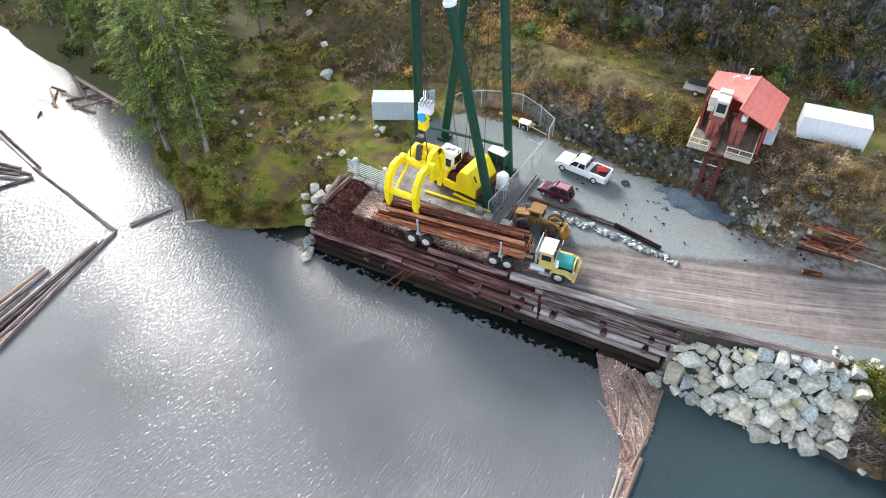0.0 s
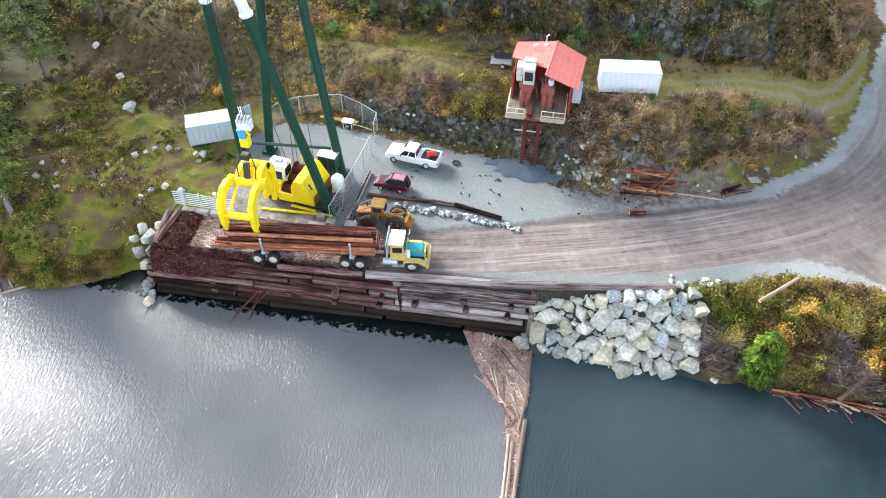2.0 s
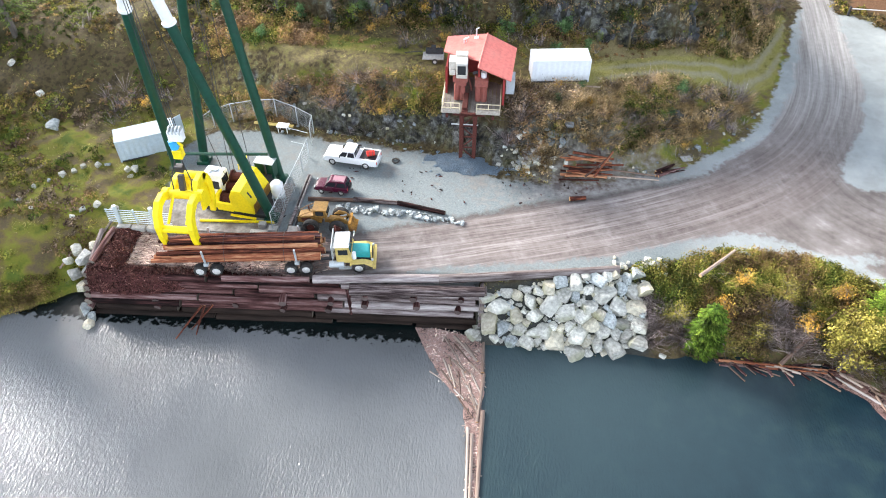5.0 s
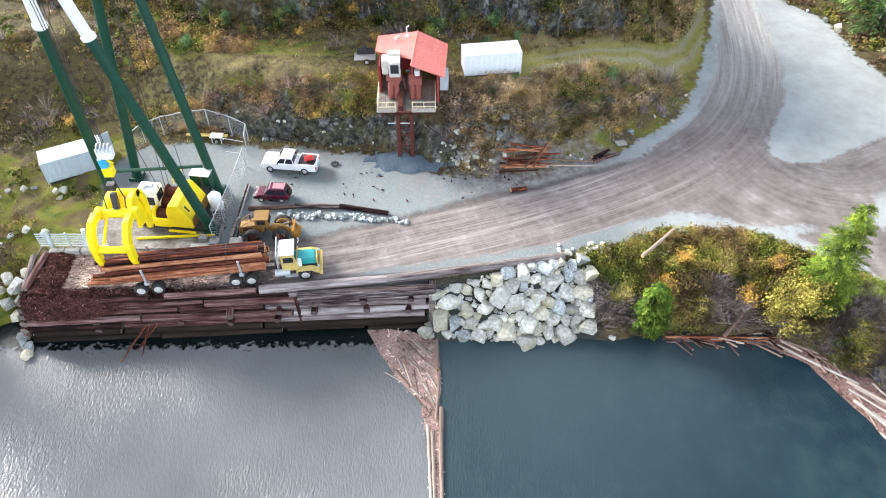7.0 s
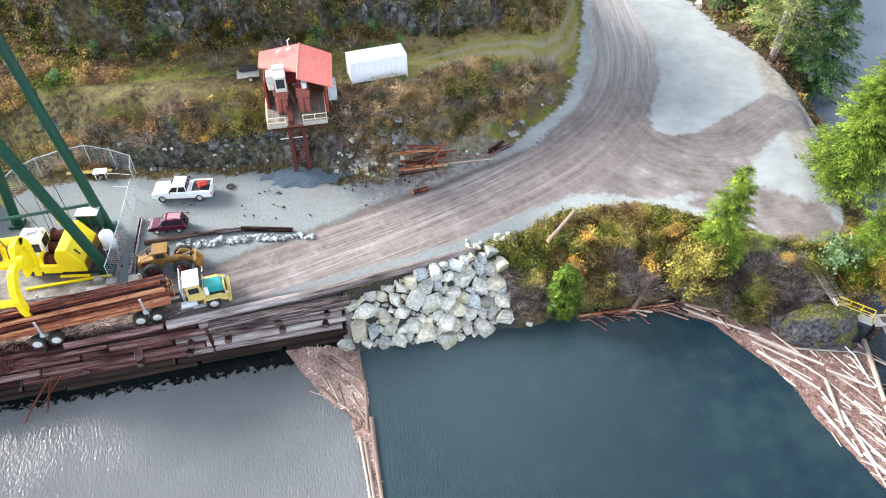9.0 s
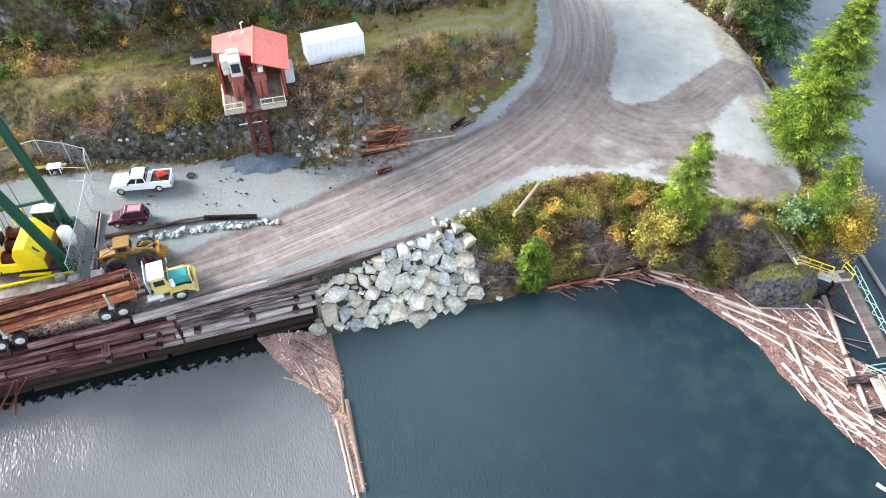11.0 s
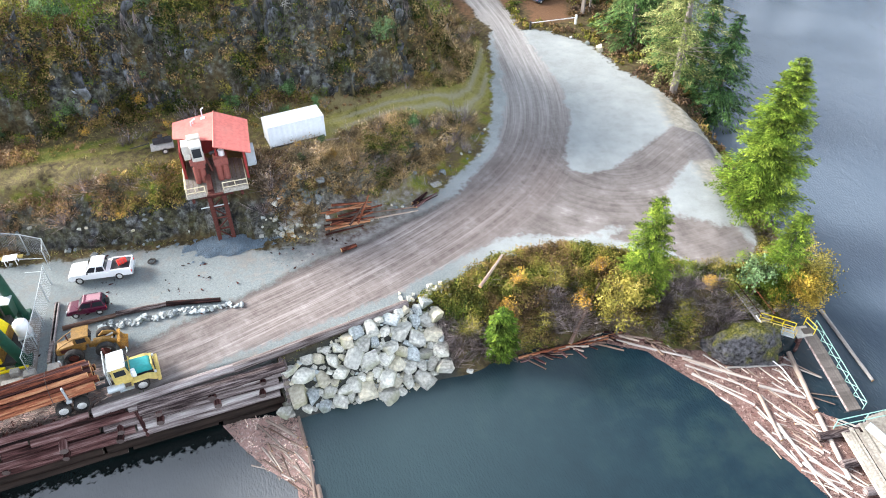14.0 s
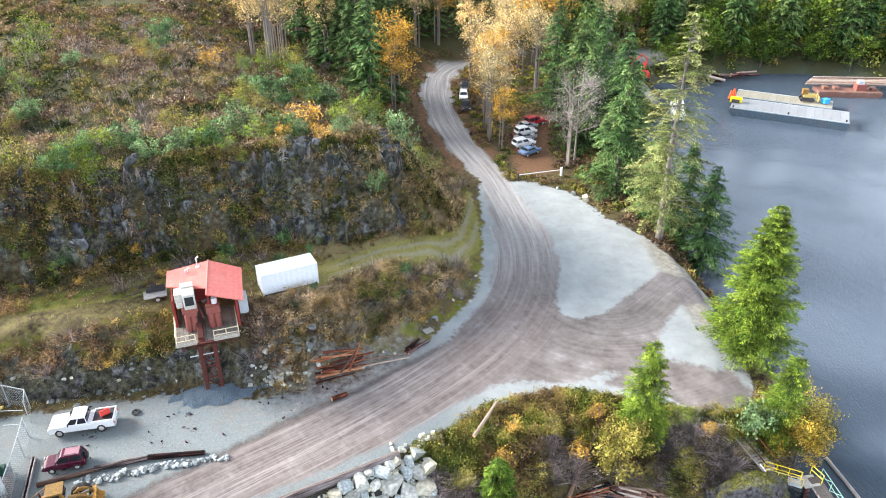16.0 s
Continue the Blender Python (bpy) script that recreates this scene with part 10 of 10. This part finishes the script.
def dead_branch(x, y, z, ln, lean, seed):
    """A dead grey bough that hangs down over the rock, with drooping side twigs."""
    rnd = random.Random(seed)
    t = thing("dead_branch", pose(x, y, z), "bleached dead bough hanging down over the cliff", "branch", "dead boughs")
    pts = [Vector((lean * u * ln * 0.3, -0.5 - 0.9 * math.sin(u * 1.8), 0.4 * u - ln * u**1.6)) for u in (0, 0.2, 0.4, 0.6, 0.8, 1.0)]
    part("bough", Geo().tube(pts, [0.11, 0.1, 0.085, 0.07, 0.05, 0.02], 6), M["bleached"], t)
    tw = Geo()
    for i in range(46):
        u = rnd.uniform(0.1, 1.0)
        k_ = min(int(u * 5), 4)
        p = pts[k_].lerp(pts[k_ + 1], u * 5 - k_)
        l, a = rnd.uniform(0.4, 1.3) * ln * 0.3, rnd.choice((-1, 1)) * rnd.uniform(0.3, 1.0)
        tw.tube([p, p + Vector((a * l * 0.6, -0.15, -0.1 * l)), p + Vector((a * l, -0.25, -0.7 * l))], [0.03, 0.022, 0.01], 3, False)
    tagged(part("twig_spray", tw, M["bleached"], t), kind="stuff")


M["bleached"] = bark("bleached", [(0.3, (0.26, 0.24, 0.22)), (0.6, (0.45, 0.43, 0.4)), (0.85, (0.62, 0.6, 0.57))], along="Z", scale=5)
for i, (x, y, ln, lean) in enumerate(((-3.6, 81.6, 4.6, 0.1), (-19.8, 80.2, 3.0, -0.2), (16.4, 79.0, 3.6, 0.5), (14.6, 79.0, 4.0, 0.2), (8.6, 79.6, 3.2, -0.3), (18.6, 79.2, 3.4, 0.6), (-22.6, 81.0, 3.2, 0.3))):
    dead_branch(x, y, height(x, y) + 0.3, ln, lean, 700 + i)
# woods behind: single trees in front, a joined mass of them farther off
x, y, z = scatter(2200, (-70, 190, 118, 260), lambda x, y, z, dc, dn, dk, dt, w: (dc > 4) & ~inside(x, y, LANDING) & ((y > 165) | ((x > 11) & (x < 36) & (y > np.interp(x, [11, 20, 27, 36], [135, 125, 121.5, 124]))) | (x > 95)) & ((x > 10) | (y > 205)) & (line_dist(x, y, LANE)[0] ** 2 > 60), rs)
far_fir = [conifer_mesh("crown", 20, 4.2, 350 + i, M["fir"], 0.06, 0.9, 0.35, 0.56 + 0.09 * i, 0.62, 0.1, 0.75) for i in range(3)]
far_tr = trunk_mesh(20, 0.3, M["trunk"], 7)
for i in range(min(len(x), 270)):
    s = rs.uniform(0.7, 1.25)
    if rs.random() < 0.24:
        tr, cr = alders[i % 3]
        plant("alder_tree", x[i], y[i], tr, cr, "orange autumn alder in the far wood", "alder", "far wood trees", scale=(s, s, s), z=z[i])
    else:
        plant("fir_tree", x[i], y[i], far_tr, far_fir[i % 3], "dark green fir in the far wood", "fir tree", "far wood trees", scale=(s, s, s), z=z[i])
x, y, z = scatter(700, (92, 230, 146, 215), lambda x, y, z, dc, dn, dk, dt, w: (dc > 3) & ~inside(x, y, LANDING), rs)
bushy = [broadleaf_meshes(11, 4.2, 360 + i, M["bright_fir"], M["trunk"], 0.4, 900, 0.25 + 0.2 * i, 0.12) for i in range(2)]
for i in range(min(len(x), 120)):
    s = rs.uniform(0.6, 1.2)
    tr, cr = (far_tr, far_fir[i % 3]) if rs.random() < 0.4 else bushy[i % 2]
    plant("shore_tree", x[i], y[i], tr, cr, "green tree on the far shore", "tree", "far shore trees", scale=(s, s, s), z=z[i])
x, y, z = scatter(5000, (100, 300, 88, 158), lambda x, y, z, dc, dn, dk, dt, w: (dc > 0.8) & (dc < 9) & ~inside(x, y, LANDING), rs)
for i in range(min(len(x), 110)):
    s = rs.uniform(0.3, 0.62)
    tr, cr = bushy[i % 2]
    plant("shore_tree", x[i], y[i], tr, cr, "low green tree at the far water's edge", "tree", "far shore trees", scale=(s * 1.2, s * 1.2, s), z=z[i])
parts_ = []
x, y, z = scatter(2600, (-320, 420, 90, 620), lambda x, y, z, dc, dn, dk, dt, w: (dc > 6) & ((y > 240) | (x < -75) | (x > 180)), rs)
for xx, yy, zz in zip(x[:1300], y[:1300], z[:1300]):
    H_, k_ = rs.uniform(14, 24), 70
    f_ = rs.random(k_) ** 0.7
    a_ = rs.uniform(0, 6.283, k_)
    l_ = (1 - f_) * H_ * 0.2 * rs.uniform(0.5, 1.1, k_)
    c_ = np.stack([xx + l_ * np.cos(a_), yy + l_ * np.sin(a_), zz + 1 + f_ * H_], 1)
    parts_.append(leaves(c_, rs.uniform(0.9, 1.8, k_), np.clip(rs.uniform(0.25, 0.7) + rs.normal(0, 0.08, k_), 0, 1), rs, 0.5, 0.5))
v, q, t = join(parts_)
tagged(new("far_woods", cards("far_woods", v, q, M["fir"], t)), "dark conifer woods on the far hills", "woods", kind="stuff")

# ---------------------------------------------------------------- bark litter on the landing
x, y = r.uniform(-36, -13, 30000), r.uniform(41.4, 46.6, 30000)
edge = np.minimum(np.minimum(y - 41.3, 46.6 - y + 1.2), (x + 36.2) * 0.8)
keep = r.random(len(x)) < np.clip(1.0 - edge * 1.1, 0.03, 1) * np.clip((-13 - x) / 7, 0, 1)
x, y = x[keep], y[keep]
ed = np.clip(1.1 - np.minimum(np.minimum(y - 41.3, (x + 36.2) * 0.8), 1.1), 0, 1.1)
c = np.stack([x, y, 4.52 + ed * 0.35 * vnoise(x * 1.4, y * 1.4, 6) + r.random(len(x)) * 0.05], 1)
v, q, t = leaves(c, 0.05 + 0.2 * r.random(len(x)) ** 2.5, np.clip(r.random(len(x)) * 0.75 + 0.3 * (x > -22), 0, 1), r, 0.35, 0.93)
tagged(new("bark_litter", cards("bark_litter", v, q, M["chips"], t)), "dark red bark litter heaped along the landing", "bark litter", kind="stuff")

# ---------------------------------------------------------------- rock faces of the cliff
rk = random.Random(77)
M["cliff_stone"] = plain("cliff_stone", (0.07, 0.074, 0.084), 0.9, grain=2.2, vary=0.95, bump=1.0, dirty=1.0, dirt=(0.028, 0.028, 0.016), per_object=0.75)
M["cliff_slab"] = plain("cliff_slab", (0.15, 0.16, 0.178), 0.9, grain=2.6, vary=0.9, bump=1.0, dirty=0.9, dirt=(0.05, 0.05, 0.03), per_object=0.6)
CLIFF_ROCKS = [rock_mesh("rock", 260 + i, M["cliff_slab" if i % 3 == 0 else "cliff_stone"], 0.95, 13) for i in range(9)]


def crag(line, x0, x1, count, lo, hi, size):
    """Broken slabs of bedrock that stand out of a steep face along a line, where nothing grows on it."""
    run = [(a, b) for a, b in zip(line[:-1], line[1:]) if b[0] > x0 and a[0] < x1]
    for i in range(count):
        a, b = rk.choice(run)
        t = rk.random()
        x, y = a[0] + (b[0] - a[0]) * t, a[1] + (b[1] - a[1]) * t
        nx_, ny_ = -(b[1] - a[1]), b[0] - a[0]
        ln = math.hypot(nx_, ny_)
        d = rk.uniform(lo, hi)
        x, y = x + nx_ / ln * d, y + ny_ / ln * d
        z = height(x, y)
        if not x0 < x < x1 or float(vnoise(x * 0.28, z * 0.4, 171)) - 0.3 * float(smooth01((x - 18) / 8)) - 0.2 * float(smooth01((-14 - x) / 8)) < 0.55:
            continue
        s = rk.uniform(*size) * (0.6 if rk.random() < 0.4 else 1)
        ob = new("rock", rk.choice(CLIFF_ROCKS))
        ob.parent = ground
        ob.matrix_basis = pose(x, y + 0.35 * s, z - 0.35 * s, rk.uniform(-20, 8), rk.uniform(-22, 22), rk.uniform(-35, 35)) @ Matrix.Diagonal((s * rk.uniform(0.5, 1.0), s * rk.uniform(0.5, 0.9), s * rk.uniform(0.9, 1.7), 1))


crag(CLIFF, -34, 30, 1150, -0.4, 4.0, (0.5, 1.5))

# bark heaped along the edge and the end of the landing, sliding over the face of the quay
r = np.random.default_rng(91)
M["bark_mulch"] = plain("bark_mulch", (0.075, 0.027, 0.025), 0.9, grain=9, vary=0.7, bump=0.9, dirty=0.7, dirt=(0.12, 0.05, 0.036))


def heap_at(u, v):
    """A point of the heap: u runs along the edge, v from the landing out and down over the face."""
    fade = smooth01((-24.5 - u) / 5) * (0.72 + 0.5 * (vnoise(u * 0.45, 0 * u, 131) - 0.3))
    y = np.interp(v, [0, 0.3, 0.5, 0.65, 1], [42.2, 41.7, 41.1, 40.75, 40.25]) + 0.037 * (u + 36)
    z = np.interp(v, [0, 0.15, 0.3, 0.5, 0.65, 1], [4.4, 4.65, 4.8, 4.6, 3.9, 2.5])
    low = np.interp(v, [0, 0.5, 0.65, 1], [4.3, 4.2, 3.6, 3.0])
    y = 42.4 + (y - 42.4) * np.clip(fade * 1.6, 0, 1)
    return y - 0.1 + 0.25 * fbm(u * 0.9, v * 6, 17), np.minimum(z, low + (z - low) * fade) * (z > low) + np.where(z > low, 0, low + (z - low) * fade) + 0.2 * fbm(u * 1.3, v * 7, 19) * fade


U, V = np.meshgrid(np.linspace(-35.9, -23, 70), np.linspace(0, 1, 26))
hy, hz = heap_at(U, V)
hi = np.arange(U.size).reshape(U.shape)
hq = np.stack([hi[:-1, :-1], hi[1:, :-1], hi[1:, 1:], hi[:-1, 1:]], -1).reshape(-1, 4)
bark_heap = thing("bark_heap", pose(0, 0, 0), "dark red bark heaped over the edge of the quay", "bark heap", kind="stuff")
new("heap", cards("heap", np.stack([U, hy, hz], -1).reshape(-1, 3), hq, M["bark_mulch"], smooth=True)).parent = bark_heap
U2, V2 = np.meshgrid(np.linspace(-35.7, -32.6, 24), np.linspace(41.4, 46.5, 34))
ez = 4.4 + 0.75 * np.sin(np.clip((U2 + 35.9) / 3.2, 0, 1) * 3.14) * (0.8 + 0.6 * fbm(U2 * 0.8, V2 * 0.8, 23))
hi = np.arange(U2.size).reshape(U2.shape)
new("heap", cards("heap", np.stack([U2, V2, ez], -1).reshape(-1, 3), np.stack([hi[:-1, :-1], hi[:-1, 1:], hi[1:, 1:], hi[1:, :-1]], -1).reshape(-1, 4), M["bark_mulch"], smooth=True)).parent = bark_heap
nn = 7500
u, w = -35.9 + 12.5 * r.random(nn) ** 1.15, r.random(nn)
y, z = heap_at(u, w)
ux, uy = r.uniform(-35.6, -32.7, 2600), r.uniform(41.5, 46.4, 2600)
uz = 4.44 + 0.75 * np.sin(np.clip((ux + 35.9) / 3.2, 0, 1) * 3.14) * (0.8 + 0.6 * fbm(ux * 0.8, uy * 0.8, 23))
c = np.concatenate([np.stack([u, y, z + 0.05], 1), np.stack([ux, uy, uz], 1)])
v, q, t = leaves(c, 0.04 + 0.16 * r.random(len(c)) ** 2, np.clip(r.random(len(c)) * 0.95, 0, 1), r, 0.3, 0.6)
new("bark_pieces", cards("bark_pieces", v, q, M["chips"], t)).parent = bark_heap
# pale slivers of wood pressed into the landing
x, y = r.uniform(-33, -14, 9000), r.uniform(42.2, 46.7, 9000)
keep = r.random(len(x)) < np.clip(vnoise(x * 0.3, y * 0.8, 151) * 1.7 - 0.25, 0, 1) * np.clip((-13.5 - x) / 4, 0, 1)
x, y = x[keep], y[keep]
ln, an = 0.06 + 0.4 * r.random(len(x)) ** 2.5, r.normal(0.06, 0.35, len(x))
cx, sx = np.cos(an) * ln, np.sin(an) * ln
wd = r.uniform(0.02, 0.07, len(x))
zz = heights(x, y)[0] + 0.02 + 0.03 * r.random(len(x))
v = np.stack([np.stack([x - cx, y - sx, zz], 1), np.stack([x + wd * np.sin(an), y - wd * np.cos(an), zz], 1), np.stack([x + cx, y + sx, zz + 0.02], 1), np.stack([x - wd * np.sin(an), y + wd * np.cos(an), zz + 0.01], 1)], 1).reshape(-1, 3)
tagged(new("wood_slivers", cards("wood_slivers", v, np.arange(len(v)).reshape(-1, 4), M["pale_chips"], np.repeat(r.random(len(x)) ** 1.3, 4))), "pale wood slivers pressed into the landing", "wood slivers", kind="stuff")
# weeds between the edge logs of the quay
nn = 26
x = np.concatenate([r.normal(m, 0.35, 9) for m in (-11.2, -8.0, -3.6)])
y = quay_y(x) + 0.55 + 0.02 * (x + 12) + r.normal(0, 0.08, len(x))
v, q, t = clumps(x, y, r.uniform(0.1, 0.26, len(x)), r.uniform(0.1, 0.25, len(x)), r.uniform(0.15, 0.4, len(x)), 30, 0.07, r, np.full(len(x), 4.75))
tagged(new("quay_weeds", cards("quay_weeds", v, q, M["bright_fir"], t)), "green weeds growing between the edge logs", "weeds", kind="stuff")

# chips, bark and leaves trodden into the yard
x, y = r.uniform(-20, 12, 4000), r.uniform(45, 64, 4000)
keep = inside(x, y, YARD_GRAVEL) & ~inside(x, y, ROAD) & (r.random(len(x)) < np.clip(1.6 * vnoise(x * 0.35, y * 0.35, 141) - 0.55, 0, 1)) & (np.abs(y - 51.8) > 1.4)
x, y = x[keep], y[keep]
c = np.stack([x, y, heights(x, y)[0] + 0.03], 1)
v, q, t = leaves(c, 0.04 + 0.3 * r.random(len(x)) ** 3, np.clip(r.random(len(x)) * 0.7, 0, 1), r, 0.4, 0.96)
tagged(new("yard_litter", cards("yard_litter", v, q, M["chips"], t)), "dark chips and bark trodden into the gravel yard", "litter", kind="stuff")

# loose stones along the foot of the slope
random.seed(93)
for i in range(100):
    x = random.uniform(-24, 30)
    y = float(np.interp(x, [p[0] for p in FOOT], [p[1] for p in FOOT])) + random.gauss(0.9, 0.9)
    if 0.5 < x < 6.5 or (-5 < x < 0 and y < 63):
        continue
    ob = put_rock(x, y, random.uniform(0.08, 0.3) * (1.6 if random.random() < 0.1 else 1), meshes=DARK_ROCKS if random.random() < 0.8 else ROCKS, sink=0.3, label="loose grey stone at the foot of the slope", group="slope stones")

# single bushes on the bank of the point
random.seed(95)
for x, y, s, (tr, cr), lab in ((38.2, 40.9, 0.6, green_b, "small bright green bush on the bank"), (33.4, 41.7, 0.7, olive, "olive yellow bush on the bank"), (41.6, 40.4, 0.55, olive, "olive yellow bush on the bank"), (36.8, 37.4, 0.8, olive, "olive yellow bush on the bank"), (39.6, 38.6, 0.5, golden, "golden autumn bush on the bank"), (28.3, 41.6, 0.8, golden, "golden autumn bush on the bank"), (24.0, 41.2, 0.7, olive, "olive yellow bush on the bank"), (20.9, 42.6, 0.7, golden, "golden autumn bush on the bank"), (16.9, 42.0, 0.75, olive, "olive yellow bush on the bank"), (31.2, 44.0, 0.6, golden, "golden autumn bush on the bank"), (44.8, 40.4, 0.6, green_b, "small bright green bush on the bank"), (26.4, 44.4, 0.7, olive, "olive yellow bush on the bank"), (22.6, 45.0, 0.6, golden, "golden autumn bush on the bank")):
    plant("bank_bush", x, y, tr, cr, lab, "bush", "bank bushes", scale=(s * 1.2, s * 1.2, s))
